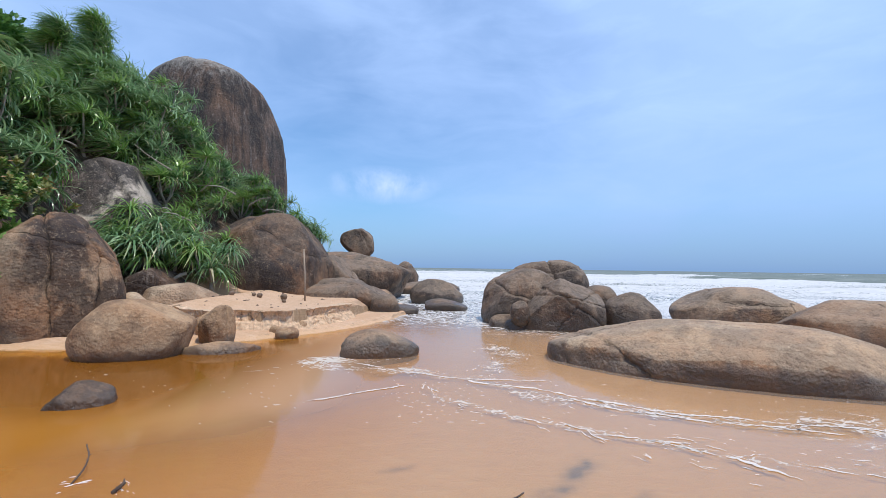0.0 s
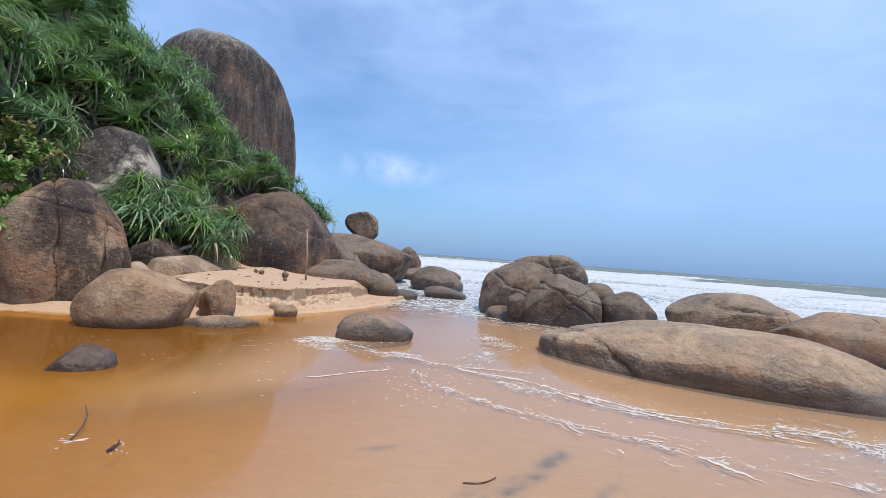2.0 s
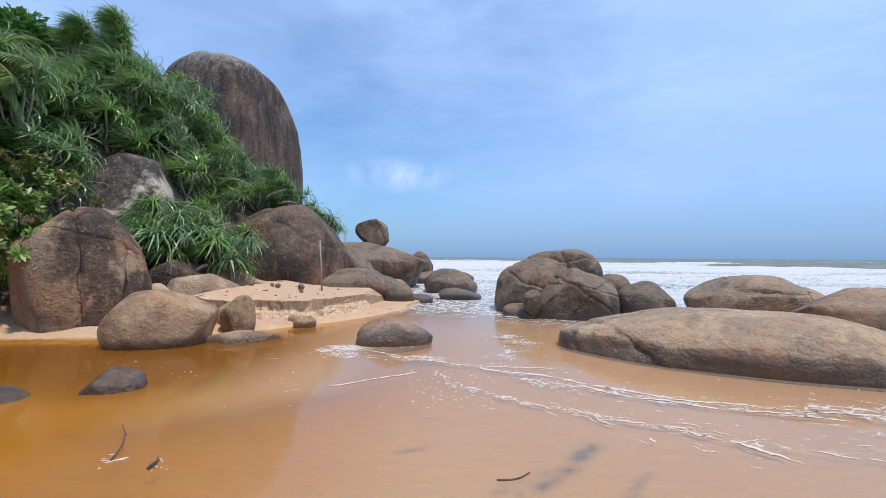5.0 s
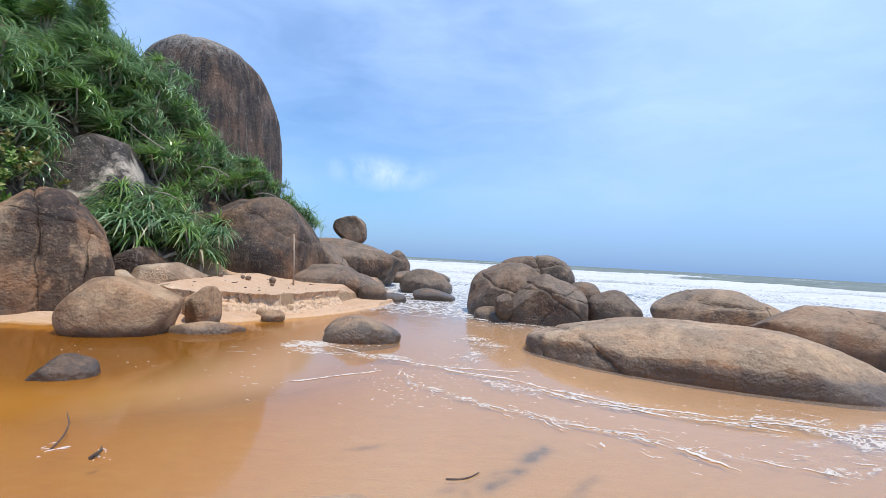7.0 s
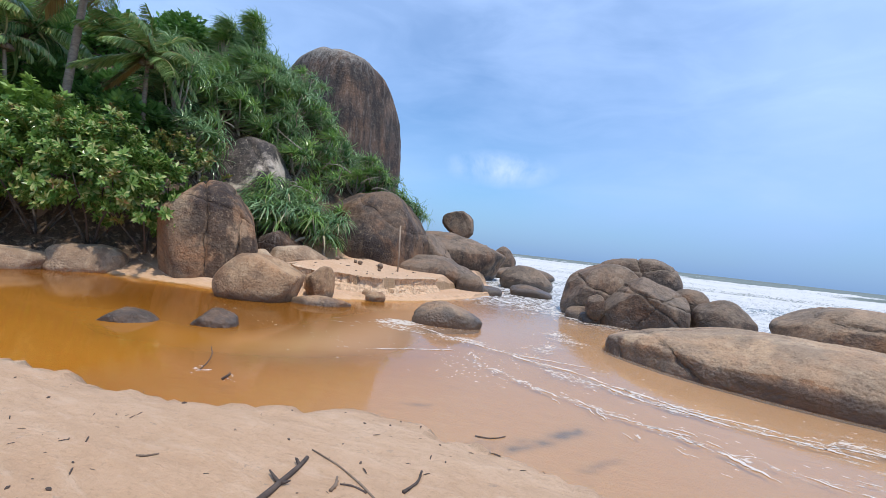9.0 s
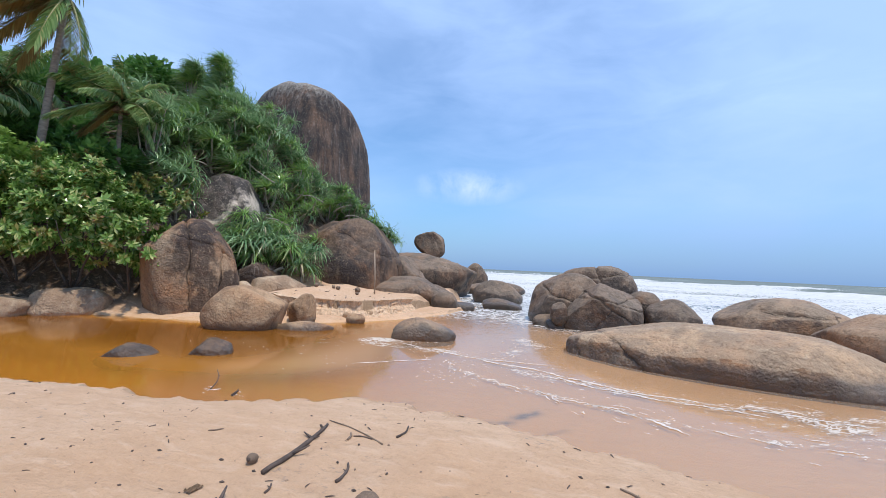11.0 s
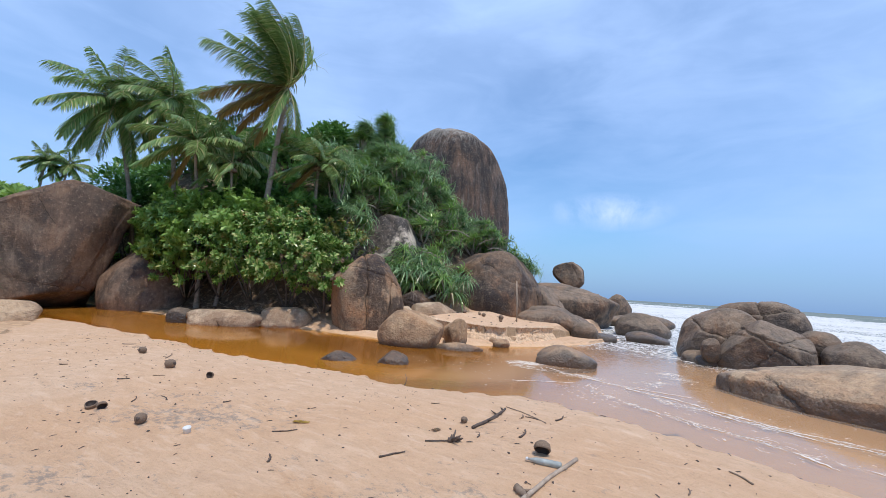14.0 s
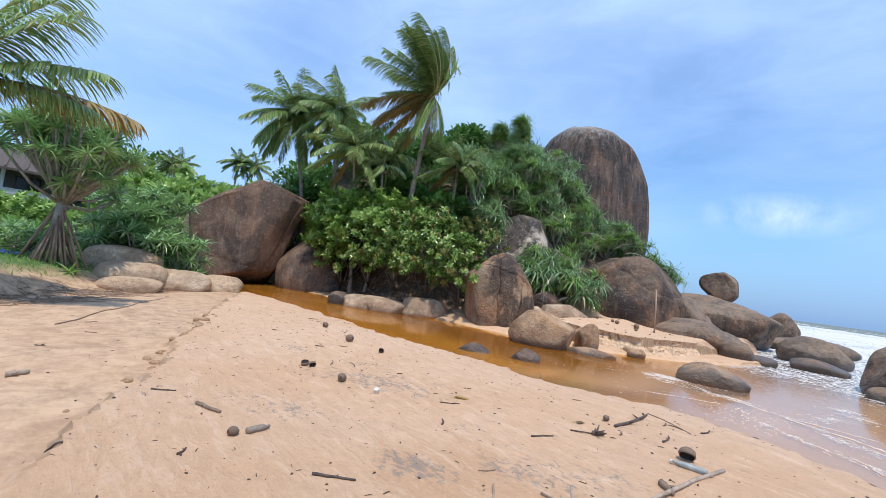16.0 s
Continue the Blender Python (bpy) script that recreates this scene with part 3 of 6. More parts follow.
def sheet(name, xs, ys, zfun, mat):
    X, Y = np.meshgrid(xs, ys)
    Z = zfun(X, Y)
    nx, ny = len(xs), len(ys)
    i = np.arange(ny - 1)[:, None] * nx + np.arange(nx - 1)[None]
    faces = np.stack([i, i + 1, i + 1 + nx, i + nx], -1).reshape(-1, 4)
    me = bpy.data.meshes.new(name)
    me.from_pydata(np.stack([X, Y, Z], -1).reshape(-1, 3).tolist(), [], faces.tolist())
    me.polygons.foreach_set("use_smooth", np.ones(len(faces), bool))
    me.materials.append(mat)
    return new(name, me), X, Y, Z


def color_attr(me, name, *channels):
    a = me.attributes.new(name, "FLOAT_COLOR", "POINT")
    data = np.stack([np.broadcast_to(c, channels[0].shape).ravel() for c in channels] + [np.ones(channels[0].size)], -1)
    a.data.foreach_set("color", data.astype(np.float32).ravel())


xs = spaced([(-1500, 0), (-200, 8), (-60, 20), (-22, 60), (-10, 60), (-1.5, 140), (5, 90), (14, 30), (60, 20), (1500, 10)])
ys = spaced([(-1500, 0), (-200, 8), (-40, 20), (-8, 50), (-5, 30), (6, 170), (11, 45), (16, 90), (36, 60), (80, 20), (600, 12), (4000, 4)])
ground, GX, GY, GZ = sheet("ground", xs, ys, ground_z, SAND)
soil = smooth(0.3, 1.6, inland(GX, GY)) * (GY > np.interp(GX, *FAR)) * smooth(9.0, 11.0, GY + 0.1 * (GX + 16))
gback = (GX + 11.05) * -0.6 + (GY + 4.75) * -0.8
ndn = (np.interp(GX, *NEAR) - GY) > -0.3
bank = 0.9 * smooth(0.1, 0.7, gback + 0.3 * wave_noise(GX, GY, 1.2, 20)) * ndn
terrace = -(GY + 1.2 + 0.41 * (GX + 8.6)) + 0.35 * wave_noise(GX, GY, 0.8, 8)
bank = np.maximum(bank, 0.80 * smooth(-0.05, 0.30, terrace) * smooth(-0.5, -2.6, GX) * (0.75 + 0.25 * wave_noise(GX, GY, 0.9, 22)))
# dark soil under the bank bushes, its colour also standing in for their shade
soil = np.maximum(soil, smooth(-11.0, -12.6, GX) * (GY > np.interp(GX, *FAR)) * smooth(0.1, 0.8, GY - np.interp(GX, *FAR)))
grass = smooth(1.5, 2.6, gback + 0.6 * wave_noise(GX, GY, 0.7, 21)) * ndn
# dark silt drawn out in streaks on the wet flat
for sx, sy, ex, ey, wide, deep in ((1.75, 4.75, 0.75, 3.45, 0.095, 1.15), (-0.5, 4.2, -0.1, 4.42, 0.045, 0.8), (0.5, 3.5, 0.72, 3.72, 0.05, 0.8), (2.1, 4.1, 1.6, 3.5, 0.06, 0.55)):
    ln = math.hypot(ex - sx, ey - sy)
    along = ((GX - sx) * (ex - sx) + (GY - sy) * (ey - sy)) / ln
    aside = ((GX - sx) * (sy - ey) + (GY - sy) * (ex - sx)) / ln + 0.06 * wave_noise(GX, GY, 3.0, 25)
    soil = np.maximum(soil, deep * np.exp(-(aside / wide) ** 2) * smooth(-0.1, 0.2, along) * smooth(ln + 0.1, ln - 0.2, along) * np.clip(0.75 + 1.1 * wave_noise(GX, GY, 6.5, 26, 2), 0, 1.2))
color_attr(ground.data, "cover", soil, grass, bank)
# dark heavy-mineral sand, in patches where the swash left it
mineral = np.full(GX.shape, 0.12)
for cx, cy, rx, ry, turn_m, deep in ((-0.35, -1.9, 0.45, 0.30, 0.5, 1.0), (0.1, -1.2, 0.55, 0.30, 0.5, 0.9), (0.5, -0.75, 0.5, 0.35, 0.4, 0.6), (-2.2, -2.4, 0.9, 0.45, 0.7, 0.65), (-2.3, -0.9, 1.3, 0.40, 0.45, 0.9), (-4.6, -1.1, 0.9, 0.3, 0.2, 0.55), (-3.2, -0.6, 1.0, 0.35, 0.4, 0.55), (0.8, -2.6, 0.8, 0.6, 0.5, 0.8), (2.0, -2.2, 0.9, 0.6, 0.6, 0.6), (-3.3, -4.0, 1.2, 0.5, 0.5, 0.5)):
    ca, sa = math.cos(turn_m), math.sin(turn_m)
    ux, uy = (GX - cx) * ca + (GY - cy) * sa, (GY - cy) * ca - (GX - cx) * sa
    mineral = np.maximum(mineral, deep * np.exp(-(ux / rx) ** 2 - (uy / ry) ** 2))
orange = 0.85 * np.exp(-((GX - 0.2) / 1.3) ** 2 - ((GY + 1.7) / 0.8) ** 2) + 0.6 * np.exp(-((GX - 1.9) / 1.0) ** 2 - ((GY + 2.0) / 1.2) ** 2)
color_attr(ground.data, "mineral", mineral, orange, smooth(0.0, 0.3, terrace) * smooth(-0.5, -2.6, GX))
tagged(ground, "pale orange beach sand with dark mineral streaks", "sand", kind="structure")


def water_z(x, y):
    roll = smooth(16, 40, y)
    z = 0.012 * wave_noise(x, y, 0.8, 30) * smooth(9, 16, y)
    for k, (yc, h, wid) in enumerate(((25, 0.16, 1.2), (33, 0.30, 1.8), (46, 0.62, 2.6), (61, 0.85, 3.0), (88, 0.95, 4.5), (125, 1.05, 6), (175, 1.0, 8), (250, 1.1, 11), (360, 1.2, 16), (520, 1.3, 24))):
        yy = y - yc - (2.0 + 0.05 * yc) * wave_noise(x, 0 * y + k * 9.0, 0.035, 31 + k, 3) + 0.05 * x
        hh = h * (0.62 + 0.55 * wave_noise(x, 0 * y + k, 0.05, 47 + k, 3))
        z = z + hh * np.exp(-(yy / np.where(yy < 0, wid * 0.45, wid * 1.3)) ** 2)
    return z + roll * (0.12 * wave_noise(x, y, 0.45, 60, 4) + 0.20 * smooth(0.25, 0.7, z) * wave_noise(x, y, 0.8, 61, 4))


wxs = spaced([(-4000, 0), (-400, 12), (-60, 40), (-20, 60), (-3, 80), (12, 120), (40, 80), (120, 60), (500, 40), (4000, 16)])
wys = spaced([(-500, 0), (-60, 6), (-10, 12), (2, 24), (12, 80), (24, 80), (60, 120), (140, 90), (500, 80), (4500, 30)])
sea, WX, WY, WZ = sheet("sea_water", wxs, wys, water_z, WATER)
bedz = ground_z(WX, WY)
depth = np.clip(0.02 - bedz, 0.0, 3.0)
red = np.exp(-0.75 * depth)
tint = [red, red * (0.62 + 0.38 * np.exp(-4.5 * depth)), red * (0.16 + 0.84 * np.exp(-10.0 * depth))]
color_attr(sea.data, "tint", *tint)
murk = np.clip(0.05 + 0.72 * smooth(0.10, 0.36, depth) * smooth(16, 12, WY) + 0.22 * smooth(-4.5, -0.5, WX) + 0.30 * smooth(11, 19, WY + 0.4 * WX) + 0.7 * smooth(16, 27, WY), 0, 1)
murk = np.maximum(murk, smooth(20, 30, WY))
# foam: thick in the surf, thinning up the swash, with drift lines left on the flat
surf = (0.55 + 0.30 * wave_noise(WX * 0.25, WY, 0.30, 71)) * smooth(16.5, 24, WY + 0.25 * np.abs(WX)) + 0.12 * smooth(40, 90, WY)
surf = surf + 0.30 * smooth(0.15, 0.55, WZ) * smooth(110, 85, WY) + 0.62 * smooth(0.7, 1.1, WZ) * smooth(62, 72, WY) * smooth(-0.25, 0.35, wave_noise(WX, WY, 0.035, 77, 3))
swash = 0.40 * smooth(9.5, 17, WY + 0.30 * WX) * smooth(-5.2, -3.0, WX)
swash = np.maximum(swash, 0.70 * np.exp(-((WX + 2.5) / 0.55) ** 2 - ((WY - 8.95) / 0.38) ** 2))
# drift lines: the foam that the last swash left in bands on the flat
def from_line(pts):
    best = np.full(WX.shape, 1e9)
    for (ax, ay), (bx, by) in zip(pts, pts[1:]):
        ln2 = (bx - ax) ** 2 + (by - ay) ** 2
        t = np.clip(((WX - ax) * (bx - ax) + (WY - ay) * (by - ay)) / ln2, 0, 1)
        best = np.minimum(best, np.hypot(WX - ax - t * (bx - ax), WY - ay - t * (by - ay)))
    return best


DRIFT_LINE = [(-2.9, 8.75), (-2.0, 8.15), (-0.55, 8.25), (0.6, 7.55), (1.4, 6.8), (2.2, 6.35), (3.9, 5.9), (5.2, 5.7), (7.5, 5.3), (9.0, 5.0)]
SWASH_EDGE = [(-0.3, 7.3), (-0.1, 6.6), (0.9, 5.9), (2.0, 5.3), (3.2, 4.75), (4.6, 4.35), (6.5, 4.1)]
patchy = 0.80 + 0.6 * wave_noise(WX, WY, 1.4, 81, 3)
swash = np.maximum(swash, 0.41 * patchy * np.exp(-(from_line(DRIFT_LINE) / 0.42) ** 2))
swash = np.maximum(swash, 0.40 * patchy * np.exp(-(from_line(SWASH_EDGE) / 0.16) ** 2))
swash = np.maximum(swash, 0.38 * patchy * smooth(3.2, 5.2, WX) * smooth(4.0, 4.6, WY) * smooth(7.2, 5.8, WY))
swash = np.maximum(swash, 0.41 * patchy * np.exp(-(from_line([(0.6, 7.5), (1.0, 8.6), (1.4, 9.8), (1.0, 11.0)]) / 0.55) ** 2))
foam = np.clip(np.maximum(surf, swash), 0, 1)
breaker = smooth(0.42, 0.8, WZ) * smooth(-0.3, 0.25, wave_noise(WX, WY, 0.03, 77, 3))
outer = 250 - 150 * smooth(5, 80, WX)
far_out = smooth(0.8, 1.1, WY / outer)
foam = foam * (1 - far_out) + (0.9 * breaker - 0.4) * far_out
ripple = 0.05 + 0.25 * smooth(8, 15, WY + 0.3 * WX) + 0.9 * smooth(18, 30, WY)
color_attr(sea.data, "churn", murk, foam, ripple)
tagged(sea, "tea-brown shallow stream running into foaming grey-green surf", "water", kind="structure")

# ---- rocks ----
def unit_ball(sub, cache={}):
    if sub not in cache:
        bm = bmesh.new()
        bmesh.ops.create_icosphere(bm, subdivisions=sub, radius=1.0)
        bm.verts.ensure_lookup_table()
        cache[sub] = (np.array([v.co[:] for v in bm.verts]), [[v.index for v in f.verts] for f in bm.faces])
        bm.free()
    return cache[sub]


def fbm(pts, scale, seed, octaves=4):
    off = Vector((seed * 13.7, seed * 5.1, seed * 9.3))
    return np.array([noise.fractal(Vector(p) * scale + off, 1.0, 2.0, octaves) for p in pts])


def round_off(over, soft):
    """How far a point stands past a cut, with the cut's rim worn round."""
    return soft * np.logaddexp(0, over / soft)


def unit_dir(r):
    a, z = r.uniform(0, 6.283), r.uniform(-0.35, 0.95)
    return math.cos(a) * math.sqrt(1 - z * z), math.sin(a) * math.sqrt(1 - z * z), z


def rock(name, label, at, size, turn=0.0, seed=1, mat=None, sub=4, power=2.5, cuts=(), cracks=(), rough=0.07, lean=(0, 0), sunk=0.3, group="", planes=(), facets=6, worn_edge=0.06, dome=None):
    """A boulder: a rounded block, planed by cuts (normal x, y, z, distance in half sizes), grooved by cracks, then worn."""
    d, faces = unit_ball(sub)
    p = d / (np.abs(d) ** power).sum(1, keepdims=True) ** (1 / power)
    big = fbm(d, 1.1, seed, 2)
    rr = random.Random(seed * 31)
    worn = [(*unit_dir(rr), rr.uniform(0.82, 0.97)) for _ in range(facets)]
    for nx, ny, nz, h in (*cuts, *worn):
        n = np.array([nx, ny, nz]) / np.linalg.norm([nx, ny, nz])
        over = p @ n - h - 0.03 * fbm(d, 1.7, seed + 2, 2)
        p = p - (0.90 * round_off(over, 0.035))[:, None] * n
    w, dd, hh = size
    half = np.array([w / 2, dd / 2, hh * (1 + sunk) / 2])
    m = p * half
    if dome:
        # a lopsided dome: its crown lies off the middle, upright below the spring line
        lo, hi, spring, n1, n2 = dome
        wide = (np.abs(d[:, 0]) ** n1 + np.abs(d[:, 1]) ** n1) ** (1 / n1)
        q = d / ((wide ** n2 + np.abs(d[:, 2]) ** n2) ** (1 / n2))[:, None]
        m = np.stack([q[:, 0] * np.where(q[:, 0] > 0, hi, lo) + (lo - hi) / 2, q[:, 1] * dd / 2, np.where(q[:, 2] > 0, q[:, 2] * (hh - spring), q[:, 2] * spring * (1 + sunk)) + spring], -1)
        m[:, 2] -= half[2] - hh * sunk
    scale = float(min(half))
    out = d / np.linalg.norm(d, axis=1, keepdims=True)
    for nx, ny, nz, h in planes:
        n = np.array([nx, ny, nz]) / np.linalg.norm([nx, ny, nz])
        over = m @ n - h - 0.10 * fbm(d, 1.7, seed + 3, 2)
        m = m - (0.94 * round_off(over, worn_edge))[:, None] * n
    crease = -np.abs(fbm(m / scale, 1.35, seed + 9, 2)) + 0.25
    disp = rough * scale * (0.6 * big + 0.55 * crease + 0.45 * fbm(m / scale, 2.2, seed + 5, 5) + 0.22 * fbm(m / scale, 6.0, seed + 6, 4))
    joint = np.full((len(d), 3), 9.0)
    for k, (nx, ny, nz, h, width, deep) in enumerate(cracks):
        n = np.array([nx, ny, nz]) / np.linalg.norm([nx, ny, nz])
        s = p @ n - h - 0.05 * fbm(d, 2.4, seed + 8, 3)
        disp = disp - deep * np.exp(-(s / (width + 0.012)) ** 2)
        if k < 3:
            joint[:, k] = s * scale
    m = m + out * disp[:, None]
    m[:, 2] += half[2] - hh * sunk
    m[:, 0] += lean[0] * m[:, 2]
    m[:, 1] += lean[1] * m[:, 2]
    me = bpy.data.meshes.new(name)
    me.from_pydata(m.tolist(), [], faces)
    me.polygons.foreach_set("use_smooth", np.ones(len(faces), bool))
    me.materials.append(mat)
    color_attr(me, "joint", *joint.T)
    ob = new(name, me)
    ob.matrix_world = pose(*at, 0, 0, turn)
    return tagged(ob, label, "rock", group)


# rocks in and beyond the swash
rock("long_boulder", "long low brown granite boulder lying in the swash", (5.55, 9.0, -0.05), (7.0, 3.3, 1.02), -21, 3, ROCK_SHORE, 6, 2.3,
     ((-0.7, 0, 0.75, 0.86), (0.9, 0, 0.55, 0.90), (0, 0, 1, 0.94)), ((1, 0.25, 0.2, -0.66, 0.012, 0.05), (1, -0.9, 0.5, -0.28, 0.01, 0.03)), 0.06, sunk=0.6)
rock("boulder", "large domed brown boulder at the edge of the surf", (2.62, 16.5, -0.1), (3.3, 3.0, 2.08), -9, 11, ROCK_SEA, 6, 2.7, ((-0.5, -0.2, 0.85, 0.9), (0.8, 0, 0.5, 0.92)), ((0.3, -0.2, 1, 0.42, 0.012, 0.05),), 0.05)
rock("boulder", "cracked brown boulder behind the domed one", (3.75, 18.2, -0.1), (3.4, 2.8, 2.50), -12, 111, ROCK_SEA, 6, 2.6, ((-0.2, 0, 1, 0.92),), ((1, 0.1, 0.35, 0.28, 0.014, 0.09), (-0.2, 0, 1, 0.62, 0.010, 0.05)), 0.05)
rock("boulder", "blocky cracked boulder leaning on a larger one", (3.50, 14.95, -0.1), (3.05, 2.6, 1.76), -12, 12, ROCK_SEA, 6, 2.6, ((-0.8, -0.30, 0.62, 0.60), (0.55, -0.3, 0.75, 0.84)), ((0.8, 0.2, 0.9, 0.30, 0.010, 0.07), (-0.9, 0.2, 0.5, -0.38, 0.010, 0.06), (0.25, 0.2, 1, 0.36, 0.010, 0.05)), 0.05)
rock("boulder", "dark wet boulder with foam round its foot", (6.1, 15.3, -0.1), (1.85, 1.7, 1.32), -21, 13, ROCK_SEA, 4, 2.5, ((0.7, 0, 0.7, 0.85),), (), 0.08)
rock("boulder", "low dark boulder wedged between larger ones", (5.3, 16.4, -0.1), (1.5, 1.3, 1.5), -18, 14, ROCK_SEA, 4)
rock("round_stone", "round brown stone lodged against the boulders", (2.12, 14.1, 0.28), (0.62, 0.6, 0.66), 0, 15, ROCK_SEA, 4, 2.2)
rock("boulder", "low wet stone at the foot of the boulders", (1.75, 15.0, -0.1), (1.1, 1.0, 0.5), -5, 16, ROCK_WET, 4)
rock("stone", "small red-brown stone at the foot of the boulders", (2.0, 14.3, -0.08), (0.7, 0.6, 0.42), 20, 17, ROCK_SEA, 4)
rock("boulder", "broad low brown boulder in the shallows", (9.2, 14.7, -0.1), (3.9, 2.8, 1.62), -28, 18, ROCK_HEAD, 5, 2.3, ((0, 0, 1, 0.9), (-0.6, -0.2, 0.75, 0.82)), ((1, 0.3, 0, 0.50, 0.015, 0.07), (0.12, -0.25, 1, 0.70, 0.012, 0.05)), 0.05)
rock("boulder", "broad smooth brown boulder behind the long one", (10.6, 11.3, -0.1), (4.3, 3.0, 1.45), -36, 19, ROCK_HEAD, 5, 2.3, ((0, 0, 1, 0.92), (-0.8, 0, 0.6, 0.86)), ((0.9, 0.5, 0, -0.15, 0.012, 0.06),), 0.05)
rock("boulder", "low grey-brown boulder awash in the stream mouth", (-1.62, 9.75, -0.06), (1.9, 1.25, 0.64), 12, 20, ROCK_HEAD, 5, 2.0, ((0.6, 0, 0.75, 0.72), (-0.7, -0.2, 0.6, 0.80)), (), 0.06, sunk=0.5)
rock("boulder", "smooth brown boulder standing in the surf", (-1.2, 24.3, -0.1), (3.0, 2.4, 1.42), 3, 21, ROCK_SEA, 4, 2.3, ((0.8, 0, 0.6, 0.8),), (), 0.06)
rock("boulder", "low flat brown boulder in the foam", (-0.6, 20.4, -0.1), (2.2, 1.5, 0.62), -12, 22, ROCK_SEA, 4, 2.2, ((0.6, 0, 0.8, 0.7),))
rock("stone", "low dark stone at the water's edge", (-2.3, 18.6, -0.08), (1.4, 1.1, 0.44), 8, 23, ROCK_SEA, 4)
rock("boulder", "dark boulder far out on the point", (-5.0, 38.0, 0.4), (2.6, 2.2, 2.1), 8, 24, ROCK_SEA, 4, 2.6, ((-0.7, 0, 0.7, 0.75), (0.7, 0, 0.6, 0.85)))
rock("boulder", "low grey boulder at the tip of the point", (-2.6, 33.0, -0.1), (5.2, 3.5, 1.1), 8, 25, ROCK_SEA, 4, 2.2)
# the point below the headland
rock("rock_ridge", "long sloping grey-brown rock ridge of the point", (-6.7, 27.2, 0.0), (7.8, 6.5, 2.95), 14, 26, ROCK_SEA, 5, 2.6, ((0.5, 0, 0.8, 0.78), (0, -0.5, 0.85, 0.85)), ((0.3, 1, 0.4, -0.1, 0.02, 0.12), (0.6, 0.4, 0.7, 0.3, 0.015, 0.08)), 0.08)
rock("boulder", "rounded rock that carries the balanced boulder", (-7.5, 31.2, 0.0), (5.6, 4.6, 2.72), 14, 53, ROCK_SEA, 5, 2.8, ((0, 0, 1, 0.93),), (), 0.05)
rock("boulder", "sloping grey-brown boulder running down to the water", (-4.9, 18.9, 0.0), (4.7, 3.2, 1.5), 10, 27, ROCK_SEA, 5, 2.4, ((0.75, -0.1, 0.6, 0.66), (-0.3, -0.4, 0.9, 0.82)), ((1, 0.2, 0.1, 0.62, 0.02, 0.10), (0.3, 0.5, 1, 0.4, 0.014, 0.05)), 0.07)
rock("boulder", "folded grey boulder beside the dark outcrop", (-5.9, 20.8, 0.2), (2.5, 2.2, 2.3), 20, 28, ROCK_SEA, 5, 2.4, ((0.6, -0.3, 0.7, 0.7),), ((1, 0, 0.6, 0.1, 0.03, 0.10), (1, 0.1, -0.5, 0.4, 0.02, 0.06)), 0.09)
rock("boulder", "brown boulder between the ridge and the water", (-2.95, 18.0, 0.0), (1.3, 1.2, 0.85), 0, 29, ROCK_SEA, 4, 2.3)
rock("balancing_rock", "angular brown boulder balanced on the rock ridge", (-7.35, 31.0, 2.48), (2.6, 2.2, 2.3), 14, 30, ROCK_SEA, 5, 3.0,
     ((-0.70, -0.1, -0.72, 0.62), (0.95, -0.1, 0.1, 0.80), (0.75, -0.1, -0.65, 0.92), (-0.35, 0, 0.94, 0.86), (0.6, 0, 0.8, 0.88), (-0.2, -0.95, 0.1, 0.78)), ((0.8, 0.3, 0.3, 0.1, 0.03, 0.05),), 0.05, sunk=0.02, facets=3)
rock("dark_outcrop", "big dark rounded outcrop with a leaning bare pole", (-8.35, 19.1, 0.35), (5.6, 5.4, 3.95), 24, 31, ROCK_BROWN, 6, 2.7, ((0.8, -0.2, 0.55, 0.86), (-0.5, -0.3, 0.8, 0.9), (0.1, -0.8, 0.5, 0.88)), ((0.5, -0.3, 0.9, 0.66, 0.015, 0.05), (1, 0.4, 0.1, 0.72, 0.02, 0.08)), 0.06)
rock("monolith", "huge dark granite monolith with vertical run-off streaks", (-18.5, 30.2, 0.0), (11.6, 8.4, 16.65), 31, 33, ROCK_DARK, 6, cracks=((0.95, 0.12, -0.05, -0.12, 0.06, 0.08), (0.98, -0.2, 0.05, 0.62, 0.03, 0.08)), rough=0.028, sunk=0.08,
     facets=0, planes=((0.55, -0.83, 0.12, 3.9), (-0.62, -0.76, 0.20, 3.5)), worn_edge=0.35, dome=(5.0, 6.45, 8.0, 3.2, 2.25))
rock("cracked_boulder", "dark boulder with pale broken patches among the screw pines", (-13.3, 15.75, 2.5), (3.8, 3.2, 3.45), 40, 34, ROCK_CRACKED, 5, 3.0, ((-0.4, -0.8, 0.5, 0.75), (0.8, -0.4, 0.4, 0.82), (-0.75, 0, 0.65, 0.86)), ((0.8, 0.3, 0.3, 0.05, 0.03, 0.16), (0.3, -0.4, 1, 0.35, 0.02, 0.08)), 0.06)
# far bank of the stream
rock("boulder", "big orange-brown cracked boulder on the far bank", (-10.36, 10.70, 0.5), (3.25, 2.9, 2.8), 42, 35, ROCK_WARM, 6, 3.4, (),
     ((1, 0.15, 0.05, -0.12, 0.022, 0.12), (0.3, 0.2, 1, 0.42, 0.012, 0.05), (1, 0.1, -0.1, 0.52, 0.020, 0.10)), 0.035,
     planes=((-0.656, -0.1, 0.755, 1.45), (0.744, -0.1, 0.668, 1.44), (0.97, 0, 0.245, 1.42), (-0.985, 0, 0.17, 1.58), (0.1, -0.98, 0.15, 1.22), (-0.75, -0.65, 0.1, 1.5), (0.1, -0.75, 0.65, 1.50)))
